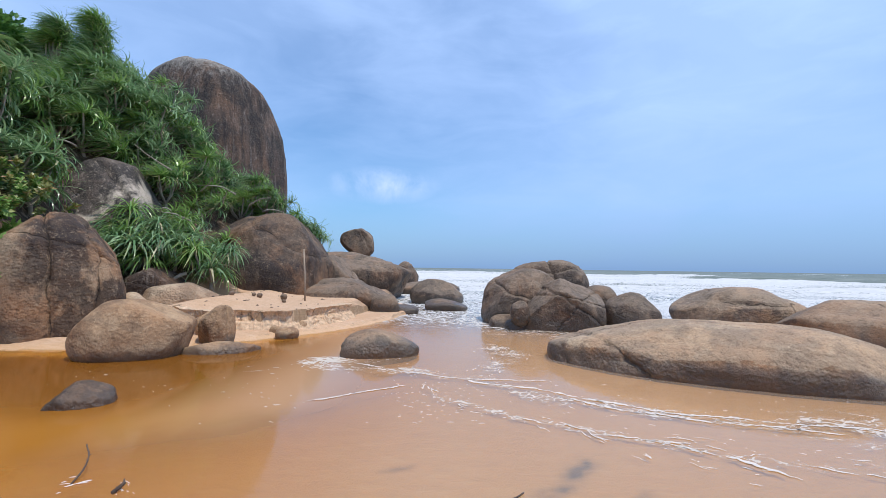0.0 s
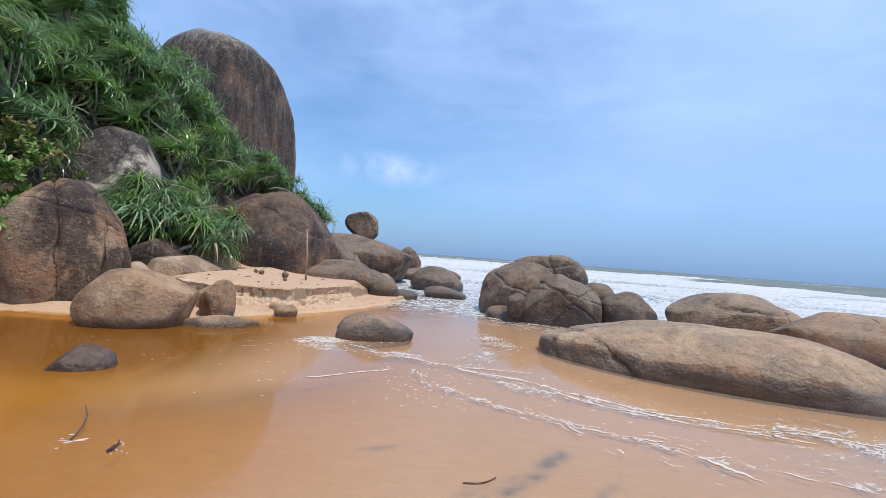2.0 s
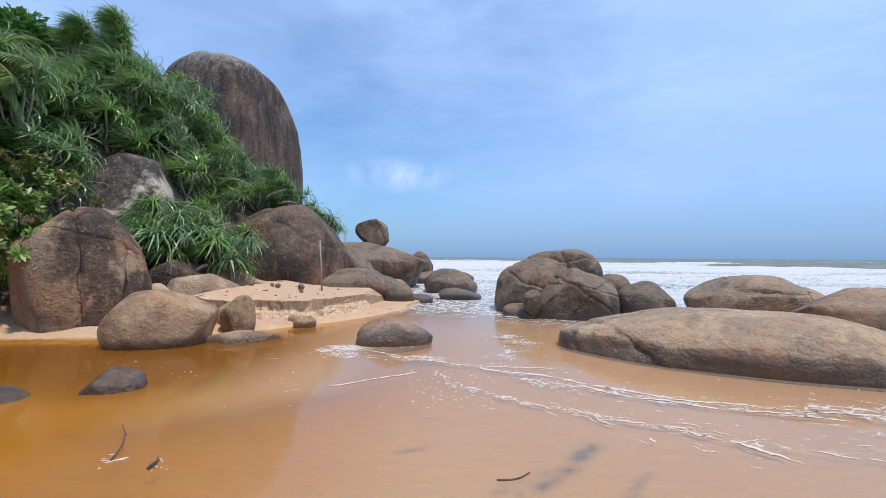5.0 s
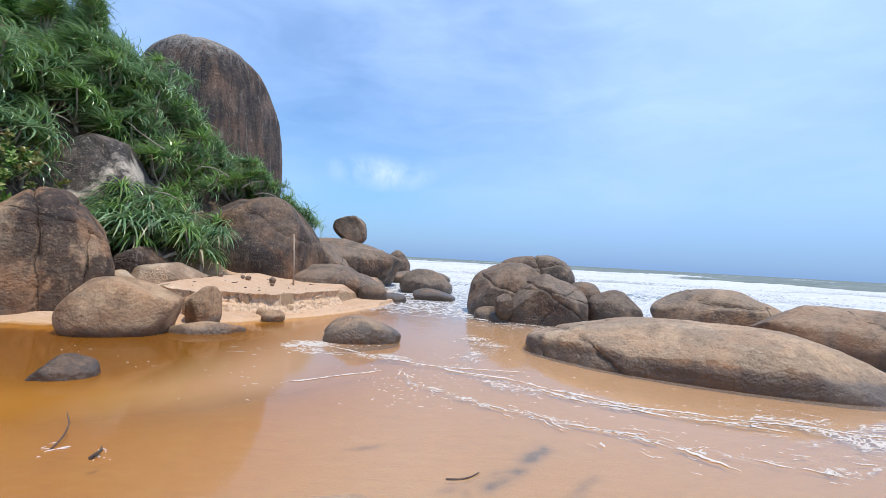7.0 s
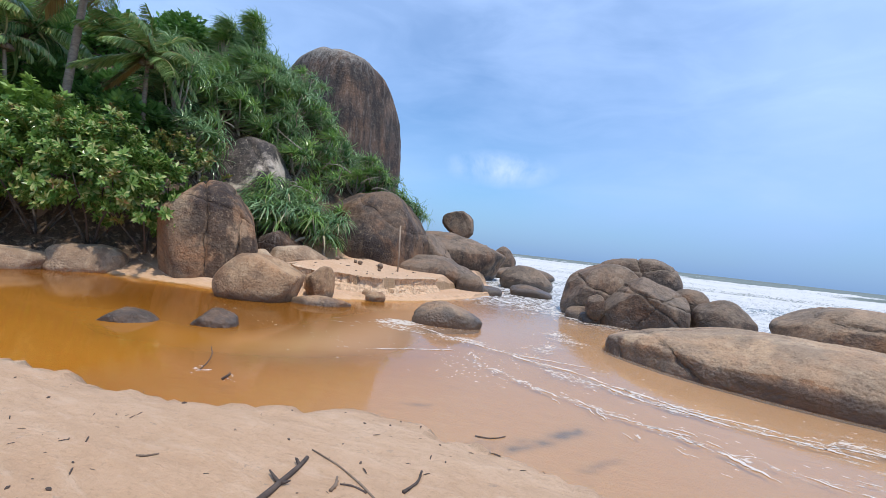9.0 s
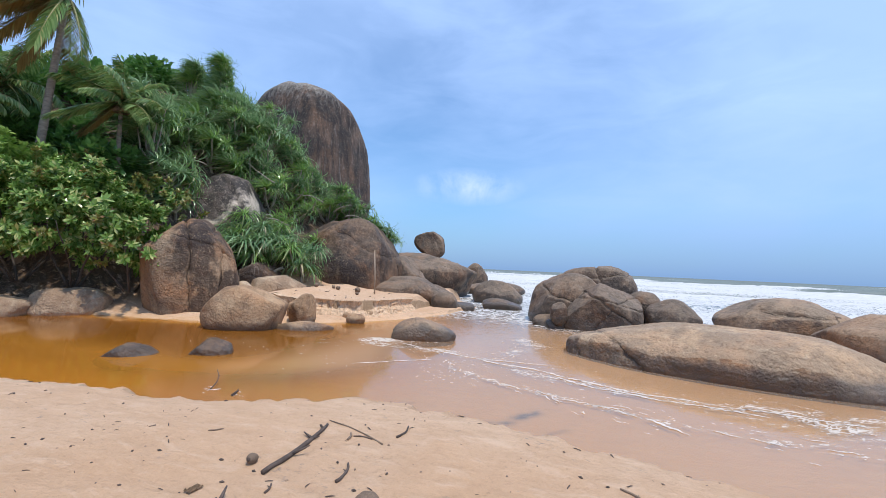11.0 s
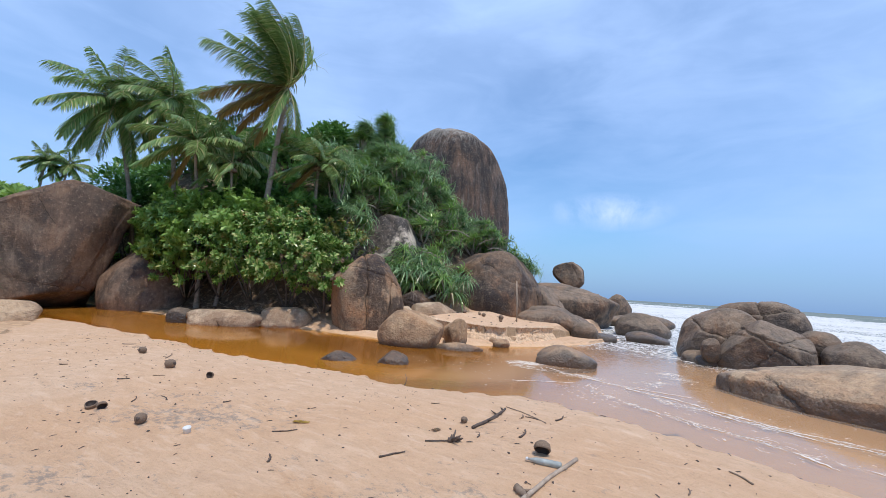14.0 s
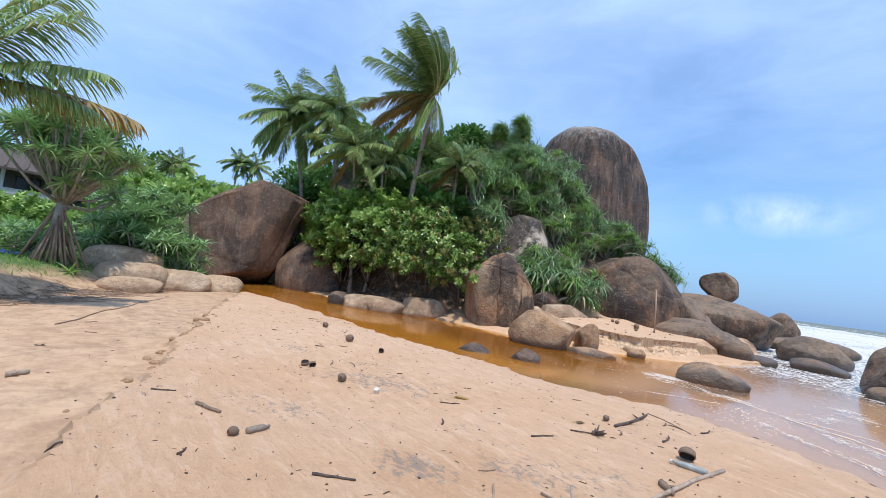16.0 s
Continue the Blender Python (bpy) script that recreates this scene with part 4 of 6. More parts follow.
rock("boulder", "smooth rounded tan boulder at the stream's edge", (-6.75, 9.1, 0.0), (2.35, 1.8, 1.20), 20, 36, ROCK_TAN, 5, 2.5, ((0.55, 0, 0.83, 0.78), (-0.85, -0.1, 0.5, 0.90)), (), 0.045, facets=5)
rock("boulder", "upright brown stone beside a rounded boulder", (-5.85, 10.6, 0.02), (0.84, 0.8, 0.94), 30, 37, ROCK_TAN, 5, 2.7, ((-0.5, 0, 0.85, 0.8),), ((1, 0.2, 0, 0.35, 0.02, 0.02),), 0.06)
rock("flat_stone", "flat dark stone half under the stream water", (-5.15, 9.55, -0.04), (1.7, 0.75, 0.26), 24, 38, ROCK_TAN, 5, 2.6, sunk=0.8)
rock("stone", "small brown stone below the sand ledge", (-4.45, 11.55, 0.0), (0.62, 0.5, 0.3), 22, 39, ROCK_TAN, 4)
rock("boulder", "low pale tan boulder sunk in the bank sand", (-8.5, 13.3, 0.55), (2.5, 1.6, 0.84), 34, 40, ROCK_PALE, 5, 2.2, ((-0.3, 0, 1, 0.92), (0.75, 0, 0.65, 0.72)))
rock("stone", "pale rounded stone beside a big boulder", (-8.9, 11.7, 0.55), (0.75, 0.7, 0.6), 38, 41, ROCK_PALE, 4)
rock("boulder", "dark boulder under the hanging screw pine", (-9.9, 13.9, 0.6), (2.1, 1.7, 1.25), 36, 42, ROCK_DARK, 5, 2.4, ((0.6, -0.3, 0.6, 0.7),), ((0.3, 0, 1, 0.2, 0.02, 0.06),))
rock("stone", "brown stone resting on the sand ledge", (-6.35, 11.0, 0.1), (0.55, 0.5, 0.65), 0, 43, ROCK_TAN, 4)
rock("stone", "dark stone rising from the brown stream", (-6.25, 5.0, -0.22), (1.12, 0.65, 0.44), 30, 44, ROCK_WET, 5, 2.3, ((-0.8, 0, 0.6, 0.62), (0.7, 0, 0.7, 0.85)), (), 0.07, sunk=0.2)
rock("stone", "dark blunt stone in the brown stream", (-5.02, 5.78, -0.22), (0.86, 0.62, 0.52), 30, 45, ROCK_WET, 5, 2.5, ((-0.8, 0, 0.6, 0.68),), (), 0.08, sunk=0.2)
rock("flat_boulder", "low tan boulder with a dark wet foot in the stream", (-14.45, 7.05, -0.05), (3.2, 1.5, 0.66), 42, 46, ROCK_PALE, 5, 2.8, ((0, 0, 1, 0.9),), ((1, 0, 0.2, -0.1, 0.02, 0.04),), 0.06, sunk=0.4)
rock("stone", "grey rounded stone at the end of a flat boulder", (-15.75, 6.0, -0.03), (0.95, 0.85, 0.60), 45, 47, ROCK_SEA, 4)
rock("flat_boulder", "low rounded grey boulder at the stream's edge", (-12.95, 8.75, -0.04), (2.2, 1.6, 0.88), 62, 48, ROCK_PALE, 5, 2.2, ((0, 0, 1, 0.9),), (), 0.06)
rock("slab_boulder", "huge flat-faced leaning brown slab boulder", (-24.1, 4.4, -0.2), (6.6, 5.4, 6.7), 72, 49, ROCK_SLAB, 6, 5.0, (), ((0.2, 0.1, 1, -0.62, 0.012, 0.06), (1, -0.2, 0.6, 0.30, 0.010, 0.03)),
     planes=((0.94, -0.05, -0.33, 2.15), (-0.58, -0.05, 0.81, 2.3), (0.30, -0.1, 0.95, 3.0), (-0.97, -0.1, -0.25, 2.95), (0.10, -0.97, 0.20, 1.75), (0.62, -0.78, -0.1, 1.95), (0.3, -0.3, -0.9, 2.7)), facets=0, rough=0.02, sunk=0.06)
rock("boulder", "large brown boulder beside the leaning slab", (-21.9, 7.5, -0.1), (4.0, 3.2, 3.35), 65, 50, ROCK_SLAB, 5, 2.6, ((-0.6, -0.1, 0.75, 0.76), (0.5, -0.2, 0.8, 0.84), (0.1, -0.9, 0.4, 0.74)), ((1, 0.2, -0.3, 0.3, 0.015, 0.08),), 0.06)
rock("boulder", "rounded brown boulder behind the leaning slab", (-27.5, 2.2, 0.3), (4.5, 4.0, 3.4), 70, 51, ROCK_SLAB, 4)
for k, (x, y, zb, w, d, h, r) in enumerate(((-17.2, 1.35, -0.02, 1.7, 1.3, 0.78, 74), (-17.0, -0.25, 0.0, 2.3, 1.7, 0.86, 78), (-16.9, -1.75, 0.1, 2.3, 1.8, 0.92, 83), (-15.6, -1.9, 0.05, 2.0, 1.2, 0.50, 82), (-18.3, -1.9, 0.55, 2.6, 2.0, 0.95, 70))):
    rock("bank_rock", "rounded tan bank rock tied by creeping roots", (x, y, zb), (w, d, h), r, 60 + k, ROCK_BANK, 5, 2.3, ((0, 0, 1, 0.88),), (), 0.06, group="tan rocks along the grassy bank")

# ---- plants ----
WIND = Vector((-0.76, -0.62, 0.0))
rng = random.Random(7)


class Geo:
    """Collects ribbons, leaves and tubes into one mesh."""

    def __init__(self):
        self.v, self.f = [], []

    def ribbon(self, pts, widths, up):
        """A strap along pts, flat across up."""
        b = len(self.v)
        n = len(pts)
        for i, p in enumerate(pts):
            t = (pts[min(i + 1, n - 1)] - pts[max(i - 1, 0)])
            s = t.cross(up)
            s = s.normalized() * widths[i] if s.length > 1e-6 else Vector((widths[i], 0, 0))
            self.v += [tuple(p - s), tuple(p + s)]
        self.f += [(b + 2 * i, b + 2 * i + 1, b + 2 * i + 3, b + 2 * i + 2) for i in range(n - 1)]

    def leaf(self, p, d, up, length, width):
        """A pointed oval leaf, slightly folded along its middle."""
        b = len(self.v)
        s = d.cross(up)
        s = s.normalized() if s.length > 1e-6 else Vector((1, 0, 0))
        lift = s.cross(d).normalized() * width * 0.22
        m = p + d * length * 0.58
        self.v += [tuple(p), tuple(m - s * width + lift), tuple(p + d * length), tuple(m + s * width + lift), tuple(m)]
        self.f += [(b, b + 4, b + 1), (b + 1, b + 4, b + 2), (b, b + 3, b + 4), (b + 3, b + 2, b + 4)]

    def tube(self, pts, radii, n=7):
        b = len(self.v)
        k = len(pts)
        ref = Vector((0.31, 0.17, 0.93))
        for i, p in enumerate(pts):
            t = (pts[min(i + 1, k - 1)] - pts[max(i - 1, 0)]).normalized()
            s = t.cross(ref)
            if s.length < 0.2:
                s = t.cross(Vector((1, 0, 0)))
            s.normalize()
            c = t.cross(s)
            for j in range(n):
                a = 2 * math.pi * j / n
                self.v.append(tuple(p + (s * math.cos(a) + c * math.sin(a)) * radii[i]))
        for i in range(k - 1):
            for j in range(n):
                self.f.append((b + i * n + j, b + i * n + (j + 1) % n, b + (i + 1) * n + (j + 1) % n, b + (i + 1) * n + j))
        self.f.append(tuple(b + j for j in reversed(range(n))))
        self.f.append(tuple(b + (k - 1) * n + j for j in range(n)))

    def mesh(self, name, mat, smooth_faces=True):
        me = bpy.data.meshes.new(name)
        me.from_pydata(self.v, [], self.f)
        if smooth_faces:
            me.polygons.foreach_set("use_smooth", np.ones(len(self.f), bool))
        me.materials.append(mat)
        return me


def part(name, mesh, parent, m=None, label=""):
    """Links a mesh as one part under a thing or under a part, at the local pose m."""
    ob = new(name, mesh)
    ob.parent = parent
    if m is not None:
        ob.matrix_basis = m
    return tagged(ob, label)


def root(name, x, y, z, label, category, group="", kind="", turn=0.0):
    ob = new(name)
    ob.empty_display_size = 0.2
    ob.matrix_basis = pose(x, y, z, 0, 0, turn)
    return tagged(ob, label, category, group, kind)


def gz(x, y):
    return float(ground_z(np.array([x]), np.array([y]))[0])


def unit(az, el):
    return Vector((math.cos(az) * math.cos(el), math.sin(az) * math.cos(el), math.sin(el)))


def bend(p, d, length, steps, pull, wobble=0.0, r=rng):
    """A line that starts along d and is bent by pull, a vector added to its direction at each step."""
    pts, d = [p.copy()], d.normalized()
    for _ in range(steps):
        p = p + d * (length / steps)
        pts.append(p.copy())
        d = (d + pull + Vector((r.uniform(-1, 1), r.uniform(-1, 1), r.uniform(-1, 1))) * wobble).normalized()
    return pts


def rosette(seed, leaves, length, width, wind, sag):
    """A tuft of long strap leaves blown over by the wind."""
    r, g = random.Random(seed), Geo()
    for k in range(leaves):
        az, el = k * 2.39996 + r.uniform(-0.2, 0.2), math.asin(min(0.99, 0.05 + 0.93 * (k / leaves))) * r.uniform(0.75, 1.1) - 0.25
        d = unit(az, el)
        ln = length * r.uniform(0.7, 1.12)
        pts = bend(d * 0.05, d, ln, 5, WIND * wind * r.uniform(0.5, 1.4) + Vector((0, 0, -sag * r.uniform(0.6, 1.5))), 0.03, r)
        w = width * r.uniform(0.8, 1.2)
        g.ribbon(pts, [w * 0.8, w, w * 0.92, w * 0.7, w * 0.4, 0.002], Vector((r.uniform(-0.3, 0.3), r.uniform(-0.3, 0.3), 1)))
    return g


PAND = [rosette(100 + k, 66, 1.0, 0.026, 0.40, 0.20).mesh("leaf_tuft", PANDAN if k % 3 else PANDAN_B) for k in range(9)]
DROOP = [rosette(170 + k, 60, 1.05, 0.027, 0.10, 0.36).mesh("leaf_tuft", PANDAN_B if k % 2 else PANDAN) for k in range(5)]
STIFF = [rosette(140 + k, 38, 0.68, 0.034, 0.08, 0.16).mesh("leaf_tuft", LILY) for k in range(4)]


def screw_pine(x, y, heads, spread, low, high, label, tufts=PAND, size=1.0, z=None, r=rng):
    """A screw pine: forked pale stems, each ending in a leaf tuft."""
    z0 = gz(x, y) if z is None else z
    ob = root("screw_pine", x, y, z0, label, "screw pine")
    fork = Vector((r.uniform(-0.2, 0.2), r.uniform(-0.2, 0.2), low * 0.55))
    g = Geo()
    g.tube([Vector((0, 0, -0.25)), fork * 0.5, fork], [0.075 * size, 0.06 * size, 0.055 * size])
    part("trunk", g.mesh("trunk", BARK), ob)
    for k in range(heads):
        a = 2 * math.pi * k / heads + r.uniform(-0.5, 0.5)
        tip = Vector((math.cos(a) * spread * r.uniform(0.25, 1), math.sin(a) * spread * r.uniform(0.25, 1), r.uniform(low, high)))
        mid = fork.lerp(tip, 0.5) + Vector((r.uniform(-0.15, 0.15), r.uniform(-0.15, 0.15), -0.12))
        g = Geo()
        g.tube([fork, mid, tip], [0.045 * size, 0.036 * size, 0.03 * size], 6)
        part("branch", g.mesh("branch", BARK), ob)
        s = size * r.uniform(0.85, 1.2)
        part("leaf_tuft", tufts[r.randrange(len(tufts))], ob, pose(*tip, r.uniform(-14, 14), r.uniform(-14, 14), r.uniform(-28, 28)) @ Matrix.Scale(s, 4))
    return ob


# the wind-combed thicket on the headland
SLOPE_IN, SLOPE_ALONG = Vector((-0.85, 0.50, 0)), Vector((0.51, 0.86, 0))
made = 0
u = 0.2
while u < 14.2:
    left = np.interp(u, (0, 2.4, 6, 8, 10, 14), (-3.2, -5.6, -5.5, -4.0, -2.5, -2.0))
    right = np.interp(u, (0, 2.9, 5.8, 8.6, 13), (1.0, 6.4, 5.2, 4.4, 2.0))
    w = left + rng.uniform(0, 0.8)
    while w < right:
        p = Vector((-8.2, 15.6, 0)) + SLOPE_IN * (u + rng.uniform(-0.35, 0.35)) + SLOPE_ALONG * (w + rng.uniform(-0.35, 0.35))
        gap = min((p.xy - Vector(c)).length - c_r for c, c_r in (((-13.2, 15.6), 1.8), ((-12.3, 14.6), 1.2), ((-10.25, 10.75), 1.9), ((-8.4, 18.8), 2.3), ((-6.8, 16.8), 2.3), ((-6.2, 20.8), 1.6), ((-9.3, 13.4), 1.0), ((-11.0, 12.4), 0.4)))
        if gap > 0 and p.y > 10.6:
            tall = 1.0 + (0.45 if u > 5 and w < 1 else 0.05)
            screw_pine(p.x, p.y, rng.choice((5, 6, 6)), 0.95, 0.45, 1.1 + tall * rng.uniform(0.15, 0.85), rng.choice(("wind-combed green screw pine on the rocky slope", "screw pine with long drooping strap leaves")), z=gz(p.x, p.y) - 0.05)
            made += 1
        w += 1.58
    u += 1.46
# taller ones on the crest, and the one that hangs over the ledge
for x, y, top, heads, spread in ((-18.3, 18.3, 13.25, 20, 0.34), (-16.6, 18.6, 13.45, 22, 0.36), (-15.4, 18.7, 11.2, 10, 0.7), (-14.6, 17.6, 10.2, 10, 0.8), (-16.0, 17.6, 11.1, 10, 0.8), (-13.9, 18.5, 9.7, 9, 0.8), (-18.3, 18.2, 10.8, 6, 1.2), (-17.2, 14.2, 8.6, 8, 1.2), (-15.6, 13.1, 7.4, 7, 1.1), (-13.9, 13.0, 6.3, 7, 1.0), (-16.4, 16.0, 9.4, 8, 1.3), (-15.1, 13.3, 9.2, 11, 0.75), (-14.6, 12.6, 8.5, 9, 0.7), (-16.1, 13.6, 10.0, 10, 0.7)):
    z = gz(x, y)
    screw_pine(x, y, heads, spread, (top - z) * (0.52 if heads > 12 else 0.6), top - z - 0.5, "tall screw pine with bare pale stems", size=0.85 if heads > 12 else 1.05)
for x, y in ((-14.6, 17.6), (-15.3, 16.6), (-13.8, 18.0), (-15.7, 18.1), (-12.6, 17.6), (-14.4, 16.9), (-15.6, 15.6), (-13.4, 17.4), (-14.6, 16.1), (-15.1, 16.2), (-14.2, 16.6)):
    screw_pine(x, y, 6, 1.0, 0.3, 1.5, "bushy screw pine rooted behind a patched boulder", size=1.05)
for x, y, top in ((-9.6, 20.9, 6.0), (-9.0, 21.3, 5.5), (-8.3, 21.4, 4.9), (-7.7, 21.6, 4.4), (-7.2, 21.7, 4.0), (-10.3, 21.2, 6.7)):
    z = gz(x, y)
    screw_pine(x, y, 6, 0.55, (top - z) * 0.75, top - z - 0.35, "wind-combed screw pine rooted behind the dark outcrop", size=0.8)
for x, y, z in ((-11.2, 14.9, 2.6), (-10.6, 14.4, 2.0), (-11.0, 14.1, 1.7), (-10.2, 15.0, 2.3), (-11.7, 14.4, 2.3)):
    screw_pine(x, y, 6, 0.8, 0.3, 1.3, "bushy screw pine at the foot of a patched boulder", DROOP, z=z)
hang = screw_pine(-8.75, 15.2, 8, 0.95, 0.3, 1.5, "screw pine hanging over the sand ledge with a curled root", DROOP, z=1.15)
g = Geo()
g.tube(bend(Vector((-0.5, -0.7, 0.5)), Vector((-0.6, -0.5, -0.3)), 1.7, 9, Vector((0.16, 0.10, -0.12)), 0.02), [0.06] * 6 + [0.05, 0.045, 0.04, 0.03], 8)
part("curled_root", g.mesh("curled_root", BARK), hang, None, "pale curled aerial root")
for x, y, z, az, ln in ((-9.6, 18.2, 5.0, -2.6, 1.5), (-8.6, 18.6, 4.3, 0.1, 1.4), (-8.9, 18.0, 4.5, -0.3, 1.3), (-10.4, 14.2, 2.9, 2.4, 1.2), (-10.6, 14.9, 3.7, -0.8, 1.3), (-9.8, 15.6, 3.5, -1.9, 1.2), (-10.3, 16.8, 4.9, -0.4, 1.4), (-11.4, 16.6, 5.7, -2.4, 1.5), (-9.4, 16.9, 4.4, -1.2, 1.2), (-12.6, 17.6, 7.2, -1.0, 1.5), (-13.9, 15.0, 6.2, -2.0, 1.4), (-15.0, 13.6, 6.0, -1.2, 1.6)):
    g = Geo()
    pts = bend(Vector((0, 0, 0)), unit(az, 0.45), ln, 7, Vector((0, 0, -0.07)), 0.24)
    g.tube(pts, [0.032, 0.031, 0.029, 0.027, 0.024, 0.020, 0.016, 0.010], 7)
    ob = new("bare_branch", g.mesh("bare_branch", BARK))
    ob.matrix_basis = pose(x, y, z)
    tagged(ob, "bare pale branch among the screw pines", "branch")


def frond(az, el, length, wind, dry=False, sag=0.075, r=rng, hang=0.5):
    """A coconut frond: arching stalk with hanging, blown leaflets; returns stalk and leaflets."""
    stalk, leaves = Geo(), Geo()
    pts = bend(Vector((0, 0, 0)), unit(az, el), length, 12, WIND * wind + Vector((0, 0, -sag)), 0.0, r)
    stalk.tube(pts, [0.045 * (1 - 0.85 * i / 12) for i in range(13)], 5)
    n = 96
    for k in range(4, n):
        t = k / n * 12
        i = min(int(t), 11)
        p = pts[i].lerp(pts[i + 1], t - i)
        tan = (pts[i + 1] - pts[i]).normalized()
        side = tan.cross(Vector((0, 0, 1)))
        side = side.normalized() if side.length > 0.15 else WIND.cross(Vector((0, 0, 1))).normalized()
        ln = 1.12 * (0.30 + 0.78 * math.sin(math.pi * min(1.0, 0.10 + 0.84 * k / n)) ** 0.7) * length / 4.3
        for s in (-1, 1):
            d = (side * s * 0.72 + tan * 0.60 + Vector((0, 0, -hang * 0.6 + r.uniform(-0.25, 0.25))) + WIND * wind * 8.0).normalized()
            q = bend(p, d, ln * r.uniform(0.8, 1.12), 3, Vector((0, 0, -hang * 0.8)) + WIND * wind * 3.0, 0.05, r)
            leaves.ribbon(q, [0.015, 0.025, 0.019, 0.003], side * s * 0.2 + Vector((0, 0, 1)) + tan * r.uniform(-0.6, 0.6))
    return stalk.mesh("stalk", RACHIS), leaves.mesh("frond_blade", PALM_DRY if dry else PALM)


def palm(base, heart, length, fronds, label, seed=1, thick=1.0, bow=0.3):
    """A palm: ringed trunk, heart and fronds, each (azimuth, elevation, length share, wind, sag, dry)."""
    r = random.Random(seed)
    ob = root("coconut_palm", *base, label, "palm")
    h = Vector(heart) - Vector(base)
    n = 26
    lean = Vector((r.uniform(-1, 1), r.uniform(-1, 1), 0)) * bow
    pts = [Vector((h.x * (i / n) ** 1.4, h.y * (i / n) ** 1.4, h.z * i / n)) + lean * math.sin(math.pi * i / n) for i in range(n + 1)]
    pts[0].z = -0.3
    g = Geo()
    g.tube(pts, [0.72 * thick * (0.20 - 0.09 * i / n + (0.010 if i % 2 else 0.0) + 0.10 * max(0, 1 - i / 2)) for i in range(n + 1)], 10)
    part("trunk", g.mesh("trunk", PALM_BARK), ob)
    g = Geo()
    for k in range(9):
        a = k * 2.4
        g.tube([h + unit(a, -0.5) * 0.16 + Vector((0, 0, -0.18)), h + unit(a, -0.7) * 0.30 + Vector((0, 0, -0.24))], [0.08, 0.09], 7)
    part("crown_heart", g.mesh("crown_heart", HUSK), ob, None, "bunch of young coconuts and stubs")
    for az, el, share, wind, sag, dry in fronds:
        st, lv = frond(az, el, length * share, wind, dry, sag, r)
        fr = part("frond", st, ob, pose(*h), "drying brown frond" if dry else "")
        part("frond_blade", lv, fr)
    return ob


def crown(count, wind, sag, seed, lowest=-0.7, dry=0):
    """Fronds on all sides, the young ones upright and the old ones hanging."""
    r = random.Random(seed)
    return [(k * 2.39996 + r.uniform(-0.25, 0.25), 1.40 - (1.40 - lowest) * ((k + 0.5) / count) ** 0.9 + r.uniform(-0.12, 0.12), r.uniform(0.85, 1.08) * (0.8 + 0.2 * min(1, k / 5)), wind * r.uniform(0.6, 1.4), sag * r.uniform(0.7, 1.4), k >= count - dry) for k in range(count)]


LEE = math.atan2(WIND.y, WIND.x)
r = random.Random(5)
flag = [(LEE + math.pi + r.uniform(-1.5, 1.5), r.uniform(0.85, 1.35), r.uniform(0.85, 1.05), r.uniform(0.085, 0.125), -0.01, False) for _ in range(18)]
flag += [(LEE + r.uniform(-0.7, 0.7), el, r.uniform(0.8, 1.0), 0.03, 0.03, False) for el in (1.25, 1.05, 0.9, 0.7, 0.55, 0.4)]
flag += [(LEE + r.uniform(-0.8, 0.8), el, r.uniform(0.75, 0.95), 0.02, 0.06, True) for el in (0.25, 0.05, -0.1, -0.3, -0.5, -0.75)]
flag += [(LEE + 2.4, -0.9, 0.7, 0.01, 0.10, False), (LEE - 1.6, -1.0, 0.65, 0.01, 0.10, True), (LEE + 1.4, -0.8, 0.7, 0.02, 0.12, False)]
palm((-16.9, 9.9, gz(-16.9, 9.9) - 0.1), (-15.85, 9.95, 11.35), 4.1, flag, "tall wind-bent coconut palm with browning lower fronds", 11, 1.15)
palm((-24.6, 8.0, gz(-24.6, 8.0) - 0.1), (-26.0, 6.7, 11.1), 3.6, crown(32, 0.006, 0.09, 12, -0.95), "coconut palm with a full round crown", 12)
palm((-22.6, 8.9, gz(-22.6, 8.9) - 0.1), (-23.2, 8.2, 11.3), 3.4, crown(20, 0.034, 0.06, 13, -0.9), "wind-blown coconut palm behind the leaning slab", 13)
palm((-18.9, 8.4, gz(-18.9, 8.4) - 0.1), (-19.1, 7.5, 8.2), 2.75, crown(18, 0.03, 0.085, 14, -0.6, 1), "young coconut palm with yellow-green fronds", 14, 0.8)
palm((-18.2, 8.9, gz(-18.2, 8.9) - 0.1), (-18.0, 8.8, 7.4), 1.9, crown(8, 0.06, 0.10, 19), "slender young palm beside a taller one", 19, 0.6)
palm((-20.5, 10.9, gz(-20.5, 10.9) - 0.1), (-20.5, 10.9, 8.8), 2.9, crown(17, 0.02, 0.09, 15), "small upright coconut palm in the thicket", 15, 0.75)
palm((-15.2, 11.9, gz(-15.2, 11.9) - 0.1), (-15.0, 11.6, 7.95), 2.3, crown(18, 0.05, 0.08, 16, -0.6, 1), "low wind-blown palm among the screw pines", 16, 0.8)
for k, (x, y, z) in enumerate(((-53.5, 11.5, 11.8), (-52.5, 13.0, 11.6), (-57.0, 5.4, 10.2), (-58.9, 6.5, 10.8))):
    palm((x, y, 1.0), (x + 0.5, y, z), 2.4, crown(18, 0.03, 0.08, 30 + k), "distant coconut palm above the trees", 30 + k)
r = random.Random(17)
